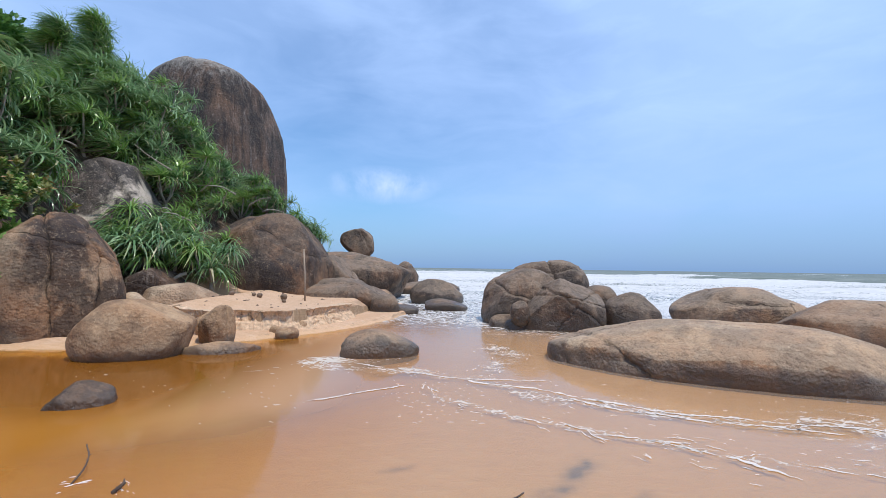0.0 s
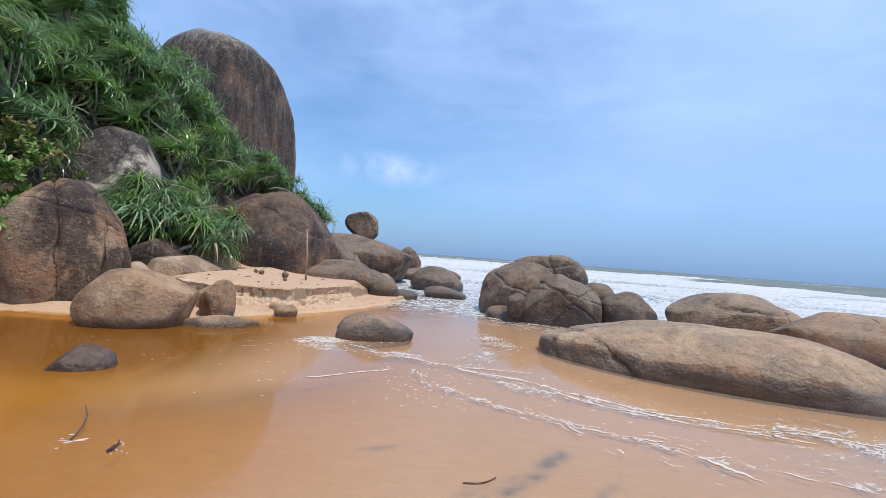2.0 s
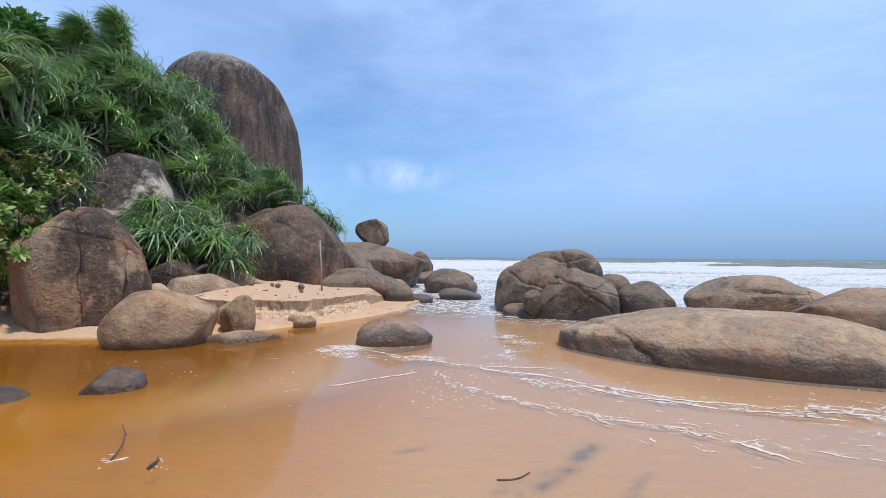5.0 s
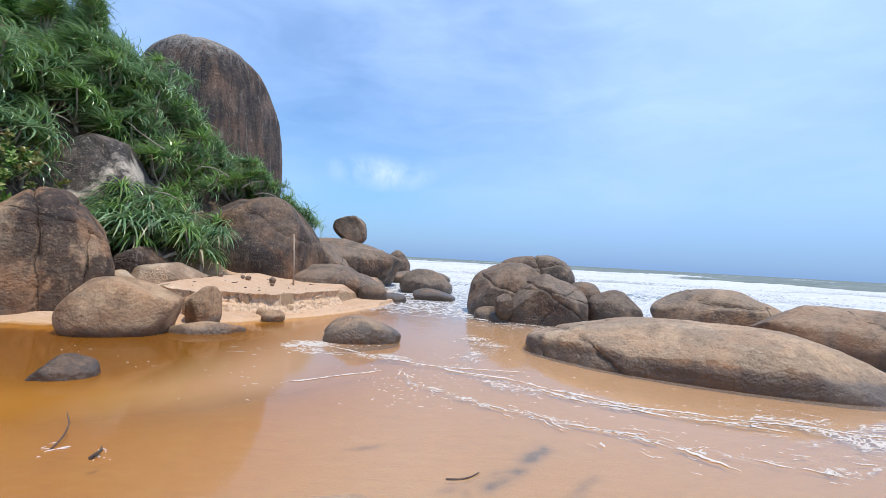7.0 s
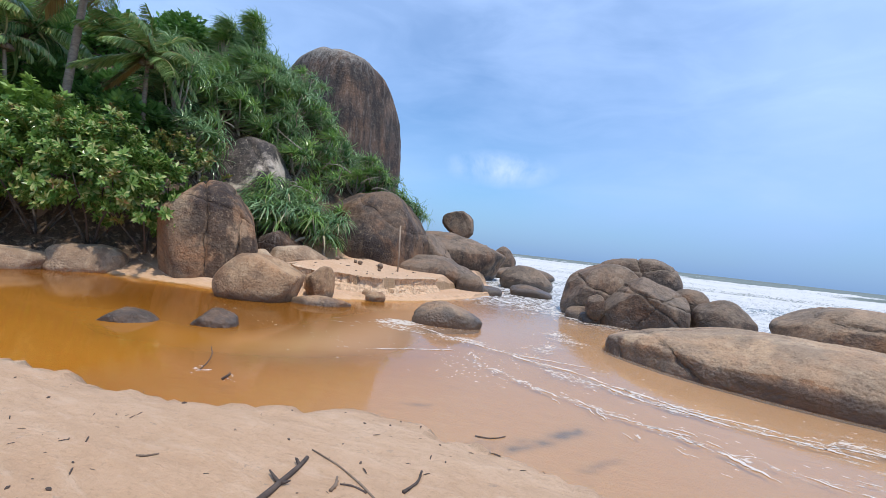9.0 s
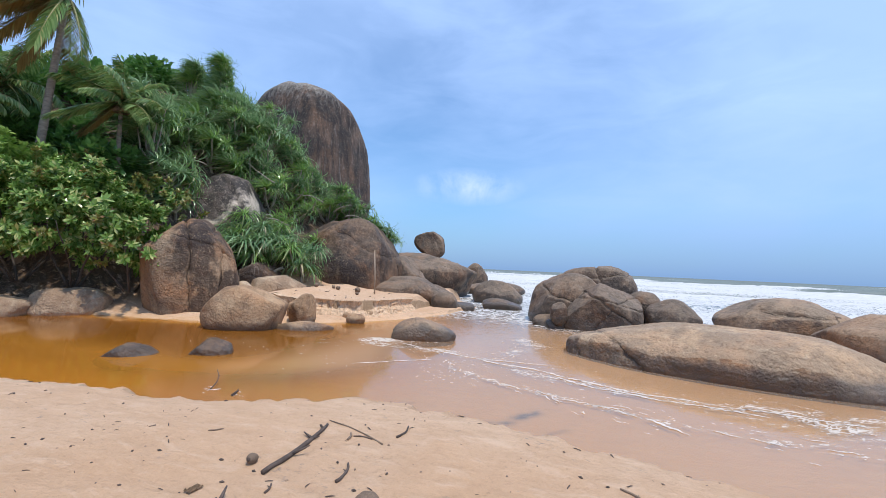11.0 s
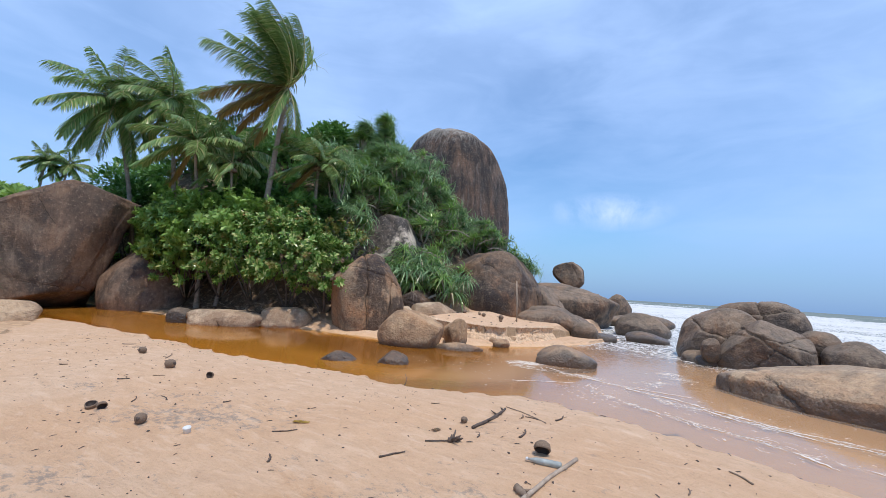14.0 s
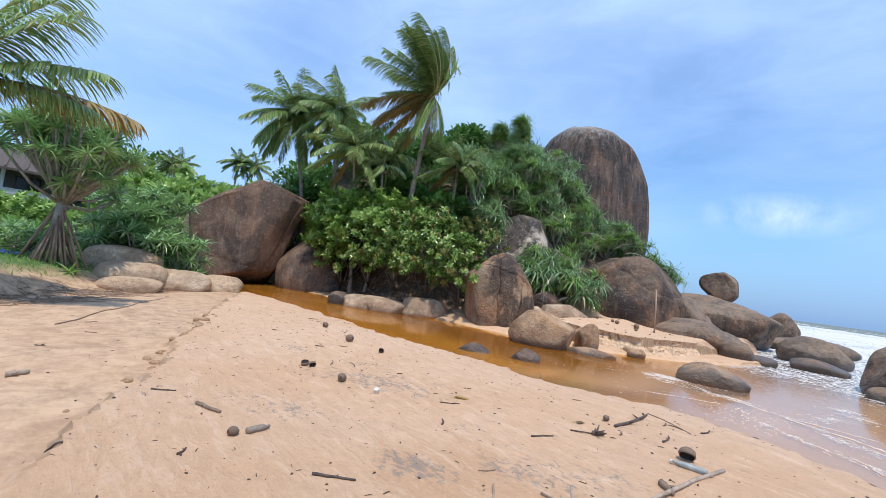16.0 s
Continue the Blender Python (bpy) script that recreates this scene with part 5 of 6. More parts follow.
over = [(az, el, sh, 0.004, 0.05, dry) for az, el, sh, dry in ((0.95, 0.95, 0.95, False), (0.75, 0.70, 1.0, False), (0.9, 0.42, 1.0, False), (1.10, 0.22, 0.85, False), (1.30, 0.26, 1.03, True), (1.0, -0.75, 0.6, True), (3.6, 0.9, 0.9, False), (5.0, 1.2, 0.8, False), (1.9, 1.25, 0.9, False))]
palm((-13.4, -8.2, gz(-13.4, -8.2) - 0.1), (-11.6, -6.3, 4.7), 3.4, over, "coconut palm overhanging the grassy bank", 17)


def spray_mesh(seed, leaves, reach, size, mat, name="leafy_shoot"):
    """A shoot with broad leaves on all sides."""
    r, g = random.Random(seed), Geo()
    stem = bend(Vector((0, 0, 0)), Vector((0, 0, 1)), reach, 4, Vector((0, 0, 0)), 0.10, r)
    g.tube(stem, [0.010, 0.009, 0.008, 0.006, 0.004], 4)
    for k in range(leaves):
        t = 4.0 * (1.0 - 0.62 * (k // 8) / max(1, leaves // 8)) - r.uniform(0, 0.25)
        i = min(int(t), 3)
        p = stem[i].lerp(stem[i + 1], t - i)
        d = unit(k * 2.39996 + r.uniform(-0.2, 0.2), r.uniform(-0.25, 1.05))
        g.leaf(p, (d + WIND * 0.2).normalized(), Vector((r.uniform(-0.4, 0.4), r.uniform(-0.4, 0.4), 1)), size * r.uniform(0.7, 1.25), size * 0.21)
    return g.mesh(name, mat, False)


SPRAYS = [spray_mesh(200 + k, 40, 0.55, 0.20, BROAD) for k in range(5)] + [spray_mesh(206, 40, 0.55, 0.17, BROAD_Y)]
GREENS = [spray_mesh(210 + k, 40, 0.6, 0.22, CREEPER) for k in range(3)]


def bush(x, y, z, rx, ry, rz, shoots, label, sprays, yellow=0.08, name="bush", low=-0.75, r=rng, scale=1.0):
    """A bush: crooked stems and a shell of leafy shoots with gaps."""
    ob = root(name, x, y, z, label, "bush")
    for k in range(5):
        a = 2 * math.pi * k / 5 + r.uniform(-0.4, 0.4)
        g = Geo()
        g.tube(bend(Vector((math.cos(a) * 0.15, math.sin(a) * 0.15, -0.2)), unit(a, 1.0), rz * 1.15, 6, Vector((0, 0, 0.03)), 0.16, r), [0.04, 0.036, 0.032, 0.028, 0.022, 0.016, 0.01], 6)
        part("stem", g.mesh("stem", STEM), ob)
    for k in range(shoots):
        d = unit(r.uniform(0, 2 * math.pi), math.asin(r.uniform(low, 1.0)))
        f = r.uniform(0.62, 1.04) * (0.85 + 0.25 * noise.noise(d * 2.1 + Vector((x, y, 0))))
        p = Vector((d.x * rx, d.y * ry, rz * 0.85 + d.z * rz)) * 1.0
        p = Vector((p.x * f, p.y * f, rz * 0.85 + d.z * rz * f))
        face = (d + Vector((0, 0, 0.35)) + WIND * 0.2).normalized()
        m = Matrix.Translation(p) @ face.to_track_quat("Z", "Y").to_matrix().to_4x4() @ Matrix.Rotation(r.uniform(0, 6.28), 4, "Z") @ Matrix.Scale(scale * r.uniform(0.8, 1.25), 4)
        sp = sprays[-1] if (r.random() < yellow and len(sprays) > 4) else sprays[r.randrange(max(1, len(sprays) - 1))]
        part("leafy_shoot", sp, ob, m)
    return ob


for x, y, z, rx, ry, rz, n, yl in ((-18.9, 7.9, 1.0, 1.6, 1.3, 1.5, 80, 0.10), (-17.0, 8.4, 1.15, 1.9, 1.4, 2.1, 130, 0.10), (-15.0, 8.6, 1.1, 1.9, 1.4, 2.15, 140, 0.14), (-13.2, 9.0, 1.0, 1.8, 1.4, 2.05, 140, 0.10), (-11.7, 9.7, 0.9, 1.3, 1.2, 1.5, 90, 0.06), (-15.6, 10.6, 2.6, 2.2, 1.6, 1.7, 110, 0.45), (-20.3, 9.4, 1.6, 1.8, 1.5, 1.6, 80, 0.1), (-12.7, 11.6, 1.9, 1.3, 1.2, 1.5, 60, 0.5), (-23.0, 9.4, 1.8, 2.2, 1.6, 1.9, 80, 0.05), (-26.5, 10.8, 2.0, 2.4, 1.8, 2.3, 80, 0.05)):
    bush(x, y, z, rx, ry, rz, n, "glossy broad-leaved bush overhanging the stream bank" if y < 9.5 else "broad-leaved bush with yellowing tips", SPRAYS, yl, low=-0.6)
for x, y, z, rx, ry, rz, n in ((-20.3, 8.1, 1.5, 1.3, 1.0, 2.1, 70), (-19.3, 8.3, 1.9, 1.2, 1.0, 2.0, 60), (-20.9, 9.0, 2.0, 1.7, 1.4, 2.0, 70), (-18.7, 9.4, 2.3, 1.5, 1.3, 1.8, 60), (-23.6, 9.6, 2.6, 2.0, 1.7, 2.2, 70), (-25.8, 8.4, 2.2, 2.0, 1.7, 2.0, 60), (-21.3, 8.0, 2.5, 1.3, 1.0, 1.5, 70), (-19.9, 7.8, 2.5, 1.3, 1.0, 1.5, 80), (-18.2, 8.0, 2.7, 1.4, 1.0, 1.4, 80), (-16.4, 8.9, 3.2, 1.4, 1.0, 1.2, 70)):
    bush(x, y, z, rx, ry, rz, n, "light green leafy bush below the palms", GREENS, 0, scale=1.2)
for x, y, z, rx, ry, rz, n in ((-30, 3.5, 1.5, 3.2, 2.6, 1.9, 110), (-34, 0.5, 1.6, 3.5, 2.6, 1.9, 90), (-38, 4.5, 1.6, 4.5, 3, 2.6, 90), (-31, 7.5, 1.8, 3, 2.5, 2.2, 80), (-44, -1.0, 1.5, 5, 4, 2.8, 90), (-47, 6.0, 1.5, 5, 4, 3.6, 90)):
    bush(x, y, z, rx, ry, rz, n, "bright green creeper-covered bush on the rise", GREENS, 0, "creeper_bush", scale=2.2)


def tree(x, y, z, blobs, leaves, size, label, mat, trunk=0.25, seed=1):
    """A tree: tapered trunk with limbs into a crown of many leaves, in uneven clumps."""
    r = random.Random(seed)
    ob = root("tree", x, y, z, label, "tree")
    top = max(b[2] for b in blobs)
    g = Geo()
    g.tube(bend(Vector((0, 0, -0.4)), Vector((0, 0, 1)), top, 8, Vector((0, 0, 0)), 0.05, r), [trunk * (1 - 0.08 * i) for i in range(9)], 9)
    part("trunk", g.mesh("trunk", BARK), ob)
    for bx, by, bz, br in blobs:
        g = Geo()
        g.tube([Vector((0, 0, bz * 0.45)), Vector((bx * 0.5, by * 0.5, bz * 0.8)), Vector((bx, by, bz))], [trunk * 0.45, trunk * 0.3, trunk * 0.12], 6)
        part("limb", g.mesh("limb", BARK), ob)
    g = Geo()
    for _ in range(leaves):
        bx, by, bz, br = r.choice(blobs)
        d = unit(r.uniform(0, 6.283), math.asin(r.uniform(-0.8, 1)))
        f = br * r.uniform(0.55, 1.0) ** 0.6 * (0.78 + 0.42 * noise.noise(d * 2.6 + Vector((bx, by, bz))))
        g.leaf(Vector((bx, by, bz)) + d * f, (d + Vector((r.uniform(-1, 1), r.uniform(-1, 1), r.uniform(-0.8, 0.6))) * 0.8).normalized(), Vector((r.uniform(-0.4, 0.4), r.uniform(-0.4, 0.4), 1)), size * r.uniform(0.7, 1.3), size * 0.3)
    part("crown", g.mesh("crown", mat, False), ob)
    return ob


for k, (x, y, z, tall, wide) in enumerate(((-22.9, 19.0, 8.5, 5.6, 2.6), (-26.3, 21.0, 8.5, 6.0, 3.2), (-29.5, 17.5, 6.0, 7.2, 3.4), (-28.0, 13.5, 4.0, 8.6, 3.4), (-23.5, 17.0, 7.0, 5.2, 2.8), (-33.5, 12.0, 3.0, 7.0, 3.6), (-24.8, 14.8, 5.0, 6.0, 2.6), (-20.6, 12.6, 3.4, 4.6, 2.3), (-21.8, 15.6, 5.2, 4.6, 2.4), (-18.2, 12.8, 3.4, 3.4, 1.9), (-16.3, 12.2, 3.2, 2.9, 1.7), (-30.5, 10.5, 2.4, 5.6, 2.8))):
    r = random.Random(300 + k)
    blobs = [(r.uniform(-1, 1) * wide * 0.7, r.uniform(-1, 1) * wide * 0.7, tall * r.uniform(0.55, 0.86), wide * r.uniform(0.42, 0.62)) for _ in range(9)]
    tree(x, y, z, blobs, 5200, 0.36, "dense dark green tree behind the palms", CANOPY, 0.28, 310 + k)
for k, (x, y, tall, wide) in enumerate(((-60, 20, 9, 8), (-72, 2, 11, 9), (-58, -2, 7.5, 7), (-48, 14, 7, 6), (-80, -16, 10, 9), (-66, -12, 9, 8))):
    r = random.Random(330 + k)
    blobs = [(r.uniform(-1, 1) * wide * 0.8, r.uniform(-1, 1) * wide * 0.8, tall * r.uniform(0.45, 0.85), wide * r.uniform(0.35, 0.5)) for _ in range(9)]
    tree(x, y, 1.0, blobs, 3600, 0.7, "distant leafy tree on the skyline", BROAD, 0.3, 340 + k)

# the screw pine with prop roots on the grassy bank, and the stiff-leaved bushes beside it
px, py = -17.15, -4.0
pz = gz(px, py)
ob = root("prop_rooted_screw_pine", px, py, pz, "old screw pine standing on a cone of brown prop roots", "screw pine")
r = random.Random(77)
g = Geo()
g.tube([Vector((0, 0, 0.4)), Vector((0.02, 0, 1.2)), Vector((0.05, 0.05, 2.2))], [0.16, 0.17, 0.15], 9)
part("trunk", g.mesh("trunk", BARK), ob)
for k in range(30):
    a, h0 = k * 2.39996, 0.7 + 1.2 * r.random()
    foot = Vector((math.cos(a), math.sin(a), 0)) * (0.28 + 0.42 * h0) * r.uniform(0.8, 1.1)
    g = Geo()
    g.tube([Vector((math.cos(a) * 0.12, math.sin(a) * 0.12, h0)), foot * 0.55 + Vector((0, 0, h0 * 0.5)), foot + Vector((0, 0, -0.12))], [0.030, 0.033, 0.036], 6)
    part("prop_root", g.mesh("prop_root", ROOTWOOD), ob)
for k in range(84):
    a = k * 2.39996
    d = unit(a, math.asin(r.uniform(-0.75, 1.0)))
    if d.z < -0.15 and d.x * 0.67 + d.y * 0.74 < 0.1:
        d.z = 0.4 - d.z
    f = r.uniform(0.5, 1.0)
    tip = Vector((d.x * 2.1 * f, 0.1 + d.y * 2.05 * f, 3.55 + d.z * 1.75 * f))
    fork = Vector((0.05, 0.05, 1.9 + 0.3 * (k % 3)))
    g = Geo()
    g.tube([fork, fork.lerp(tip, 0.5) + Vector((0, 0, -0.25)), tip], [0.06, 0.048, 0.035], 6)
    part("branch", g.mesh("branch", BARK), ob)
    part("leaf_tuft", STIFF[k % 4], ob, pose(*tip, r.uniform(-25, 25), r.uniform(-25, 25), r.uniform(0, 360)) @ Matrix.Scale(r.uniform(0.85, 1.15), 4))
for k in range(14):
    x, y = -18.2 - 1.6 * r.random(), -1.6 + 2.2 * r.random()
    screw_pine(x, y, 7, 0.8, 0.4, 1.9, "stiff-leaved young screw pine behind the bank rocks", STIFF, 0.9, r=r)
for k in range(30):
    a, b = r.uniform(0, 1), r.uniform(0, 1)
    x, y = -18.7 - 3.6 * a + r.uniform(-0.3, 0.3), -2.7 + 3.6 * b * (0.6 + 0.4 * a)
    screw_pine(x, y, 7, 0.9, 0.35, 1.5 + 1.7 * a + 0.8 * b, "stiff-leaved young screw pine behind the bank rocks", STIFF, 0.9, r=r)
for k in range(18):
    x, y = -19.5 - 9 * r.random(), -4.5 - 4.5 * r.random()
    screw_pine(x, y, 5, 0.7, 0.25, 0.9, "low strap-leaved shrub on the grassy bank", STIFF, 0.75, r=r)
for k in range(9):
    x, y = -25 - 6 * r.random(), -3.0 - 4.5 * r.random()
    bush(x, y, gz(x, y), 1.5, 1.3, 0.55 + 0.3 * r.random(), 40, "leafy green bush in front of the house", GREENS, 0, "creeper_bush", scale=1.4, r=r)
lily = root("lily_clump", -15.9, -3.5, gz(-15.9, -3.5), "small yellow-green lily clump at the bank's edge", "plant")
part("leaf_tuft", rosette(190, 22, 0.55, 0.035, 0.03, 0.12).mesh("leaf_tuft", CREEPER), lily)

# ---- things on the beach ----
def lathe(g, profile, n=14, wob=0.0, seed=0, lid=True):
    """A turned shape about z from (radius, height) pairs."""
    b, k, r = len(g.v), len(profile), random.Random(seed)
    for rad, z in profile:
        for j in range(n):
            a = 2 * math.pi * j / n
            q = rad * (1 + wob * math.sin(3 * a) + r.uniform(-wob, wob) * 0.4)
            g.v.append((q * math.cos(a), q * math.sin(a), z))
    for i in range(k - 1):
        for j in range(n):
            g.f.append((b + i * n + j, b + i * n + (j + 1) % n, b + (i + 1) * n + (j + 1) % n, b + (i + 1) * n + j))
    g.f.append(tuple(b + j for j in reversed(range(n))))
    if lid:
        g.f.append(tuple(b + (k - 1) * n + j for j in range(n)))
    return g


SHELL_IN = plain_material("coconut_shell_inside", (0.035, 0.022, 0.016), 0.7)
CLEAR = plain_material("scuffed_clear_plastic", (0.50, 0.52, 0.48), 0.25, 0.3, 20, 0.6, 0, 0.3)
WHITE = plain_material("white_plastic", (0.68, 0.67, 0.64), 0.45, 0.12)
GREYPLASTIC = plain_material("sand_dulled_plastic", (0.27, 0.215, 0.16), 0.6, 0.3, 40)
PURPLE = plain_material("purple_wrapper", (0.17, 0.13, 0.20), 0.35, 0.4, 30)
BLUECLOTH = plain_material("blue_sheet", (0.05, 0.13, 0.42), 0.6)
YELLOWLEAF = plain_material("yellow_leaf", (0.55, 0.36, 0.08), 0.6)
DRYLEAF = plain_material("dry_leaf", (0.32, 0.21, 0.12), 0.7)
CLOD = plain_material("damp_sand_clod", (0.40, 0.255, 0.145), 0.95, 0.4, 26)
BLEACHED = wood_material("bleached_wood", (0.27, 0.20, 0.14), (0.46, 0.36, 0.27), 14.0)
FOAM = plain_material("sea_foam", (0.70, 0.625, 0.545), 0.7, 0.14, 30)


def sit(x, y, up=0.0):
    return gz(x, y) + up


def coconut(x, y, size, turn, label, group="washed-up coconuts"):
    ob = root("coconut", x, y, sit(x, y, size * 0.82), label, "coconut", group, turn=turn)
    g = lathe(Geo(), [(0.05, -1.22), (0.42, -1.10), (0.78, -0.72), (0.97, -0.2), (0.98, 0.22), (0.80, 0.70), (0.46, 1.06), (0.12, 1.24)], 15, 0.05, int(abs(x * 50)))
    tilt = pose(0, 0, 0, 78, 8, 0) @ Matrix.Scale(size, 4)
    part("husk", g.mesh("husk", HUSK), ob, tilt)
    g = lathe(Geo(), [(0.30, 1.02), (0.36, 1.12), (0.22, 1.22), (0.10, 1.26)], 9, 0.15, 3)
    part("stem_end", g.mesh("stem_end", DARKWOOD), ob, tilt, "dark dried stem end")


def half_shell(x, y, size, turn, lean, label):
    ob = root("coconut_husk", x, y, sit(x, y, size * 0.25), label, "coconut husk", turn=turn)
    out = [(0.05, -0.95), (0.5, -0.85), (0.85, -0.5), (1.0, 0.0), (0.97, 0.22), (0.84, 0.24)]
    m = pose(0, 0, size * 0.45, lean, 0, 0) @ Matrix.Scale(size, 4)
    part("husk", lathe(Geo(), out, 15, 0.07, 5, False).mesh("husk", HUSK), ob, m)
    part("hollow", lathe(Geo(), [(0.03, -0.4), (0.5, -0.3), (0.74, 0.0), (0.84, 0.235)], 13, 0.06, 6, False).mesh("hollow", SHELL_IN), ob, m, "dark hollow inside of the shell")


coconut(-6.16, 0.30, 0.060, 20, "dry brown coconut on the sand")
coconut(-4.62, -0.03, 0.070, 100, "large dry brown coconut on the sand")
coconut(-2.62, -1.30, 0.055, 40, "dry brown coconut on the sand")
coconut(-0.09, 0.56, 0.035, 0, "small round brown nut on the sand")
coconut(-1.48, -2.93, 0.04, 10, "small brown nut beside a dulled bottle")
for k, (x, y, s) in enumerate(((-6.1, 15.2, 0.12), (-6.7, 14.6, 0.09), (-7.3, 13.9, 0.08), (-6.9, 14.6, 0.07), (-5.8, 14.5, 0.06))):
    coconut(x, y, s, 70 * k, "dark coconut on the sand ledge", "coconuts on the ledge")
half_shell(-3.62, -0.03, 0.048, 30, 80, "dark broken coconut shell on the sand")
half_shell(-3.50, -1.38, 0.058, 40, 22, "split coconut husk lying open")
half_shell(-3.37, -1.33, 0.048, 80, 118, "broken piece of coconut husk")
half_shell(0.84, 0.24, 0.072, 12, 134, "hollow half coconut husk behind a bottle")


def stick(a, b, radius, label, mat=DRIFT, name="stick", bow=0.02, knots=5, up=None, twigs=0, seed=1):
    """A washed-up stick between two places on the sand, with knots and broken twigs as parts."""
    r = random.Random(seed)
    za, zb = (sit(*a, radius * 0.7), sit(*b, radius * 0.7)) if up is None else up
    A, B = Vector((*a, za)), Vector((*b, zb))
    ob = root(name, *A, label, name.replace("_", " "))
    n = 9
    side = (B - A).cross(Vector((0, 0, 1))).normalized()
    line = [(B - A) * (i / n) + side * bow * math.sin(math.pi * i / n) + Vector((r.uniform(-1, 1), r.uniform(-1, 1), 0)) * radius * 0.25 for i in range(n + 1)]
    for i in range(1, n):
        line[i].z = max(line[i].z, sit(A.x + line[i].x, A.y + line[i].y, radius * 0.6) - A.z)
    g = Geo()
    g.tube(line, [radius * (0.85 + 0.3 * r.random()) * (1 - 0.35 * i / n) for i in range(n + 1)], 8)
    part("shaft", g.mesh("shaft", mat), ob)
    for k in range(knots):
        i = r.randrange(1, n)
        g = Geo()
        d = (side * r.choice((-1, 1)) + Vector((0, 0, r.uniform(0.0, 0.6))) + (B - A).normalized() * 0.5).normalized()
        ln = radius * r.uniform(1.6, 3.0) if k >= twigs else radius * r.uniform(4, 8)
        g.tube([line[i], line[i] + d * ln * 0.6, line[i] + d * ln + Vector((0, 0, 0.2 * radius))], [radius * 0.55, radius * 0.4, radius * 0.2], 6)
        part("twig" if k < twigs else "knot", g.mesh("twig", mat), ob)
    return ob


stick((0.06, 0.45), (0.08, 1.23), 0.019, "thick dark stick with broken twigs", DARKWOOD, "driftwood_stick", 0.03, 5, twigs=2, seed=2)
stick((0.62, 1.02), (0.05, 1.32), 0.006, "thin dry twig across a thicker stick", DRIFT, "twig", 0.03, 2, seed=3)
stick((1.11, 0.33), (0.86, -1.75), 0.017, "long pale bamboo-like branch with knots", BLEACHED, "branch", 0.05, 8, twigs=2, seed=4)
stick((0.86, -0.40), (1.00, -0.50), 0.030, "short grey log on the sand", DRIFT, "log", 0.0, 1, seed=5)
stick((0.57, -1.85), (0.84, -1.16), 0.036, "bleached log with frayed twigs", BLEACHED, "log", 0.02, 6, twigs=5, seed=6)
stick((0.39, -1.34), (0.73, -1.27), 0.011, "thin curved dry twig", DRIFT, "twig", 0.03, 1, seed=7)
stick((0.36, -1.95), (0.12, -1.57), 0.010, "thin forked bleached twig", BLEACHED, "twig", 0.03, 2, seed=8)
stick((-0.6, -2.67), (-0.40, -2.44), 0.012, "straight dark driftwood twig", DARKWOOD, "twig", 0.0, 1, seed=9)
stick((-0.28, -0.56), (-0.16, -0.36), 0.009, "short dark driftwood twig", DARKWOOD, "twig", 0.0, 1, seed=10)
stick((-0.15, -0.07), (0.03, 0.08), 0.009, "short stick beside a knot of wood", DARKWOOD, "twig", 0.0, 1, seed=11)
stick((0.02, 0.06), (0.10, 0.14), 0.024, "gnarled knot of wood", DARKWOOD, "wood_knot", 0.01, 7, twigs=2, seed=12)
stick((1.95, 0.20), (2.15, 0.05), 0.012, "forked dark twig on the sand", DARKWOOD, "twig", 0.02, 2, twigs=1, seed=13)
stick((-5.3, 0.25), (-5.7, 0.55), 0.010, "thin dry twig on the sand", DRIFT, "twig", 0.02, 1, seed=14)
stick((1.25, -0.95), (1.5, -1.05), 0.008, "thin pale twig on the sand", BLEACHED, "twig", 0.02, 1, seed=15)
stick((-2.32, -3.0), (-2.02, -2.88), 0.022, "rolled dry leaf sheath", DRIFT, "leaf_sheath", 0.01, 1, seed=16)
stick((-4.27, -4.36), (-4.33, -4.18), 0.035, "short pale piece of cane", BLEACHED, "cane", 0.0, 1, seed=17)
stick((-3.13, 3.66), (-3.32, 4.02), 0.009, "dark bent twig standing in the shallows", DARKWOOD, "twig", 0.06, 2, up=(0.0, 0.20), seed=18)
stick((-2.66, 3.55), (-2.60, 3.62), 0.02, "small dark wood knot in the shallows", DARKWOOD, "wood_knot", 0.01, 3, up=(0.0, 0.06), seed=19)
stick((0.55, 3.66), (0.85, 3.80), 0.010, "dark sunken branch at the water's edge", DARKWOOD, "branch", 0.05, 3, up=(0.0, 0.012), twigs=1, seed=20)
pole = root("leaning_pole", -5.4, 15.2, sit(-5.4, 15.2), "bare bleached pole standing before the dark outcrop", "pole")
g = Geo()
g.tube([Vector((0.06, 0.05, -0.2)), Vector((0.03, 0.02, 0.9)), Vector((-0.02, 0, 2.55 - sit(-5.4, 15.2)))], [0.034, 0.031, 0.026], 8)
part("shaft", g.mesh("shaft", BLEACHED), pole)


for k, (x, y, w, h) in enumerate(((0.18, -2.36, 0.13, 0.05), (0.27, -2.22, 0.10, 0.045), (0.34, -2.06, 0.18, 0.08), (0.47, -1.95, 0.12, 0.05))):
    rock("stone", "rounded grey stone among washed-up sticks", (x, y, sit(x, y)), (w, w * 0.85, h), 40 * k, 820 + k, ROCK_PALE, 3, 2.3, group="stones among the sticks")


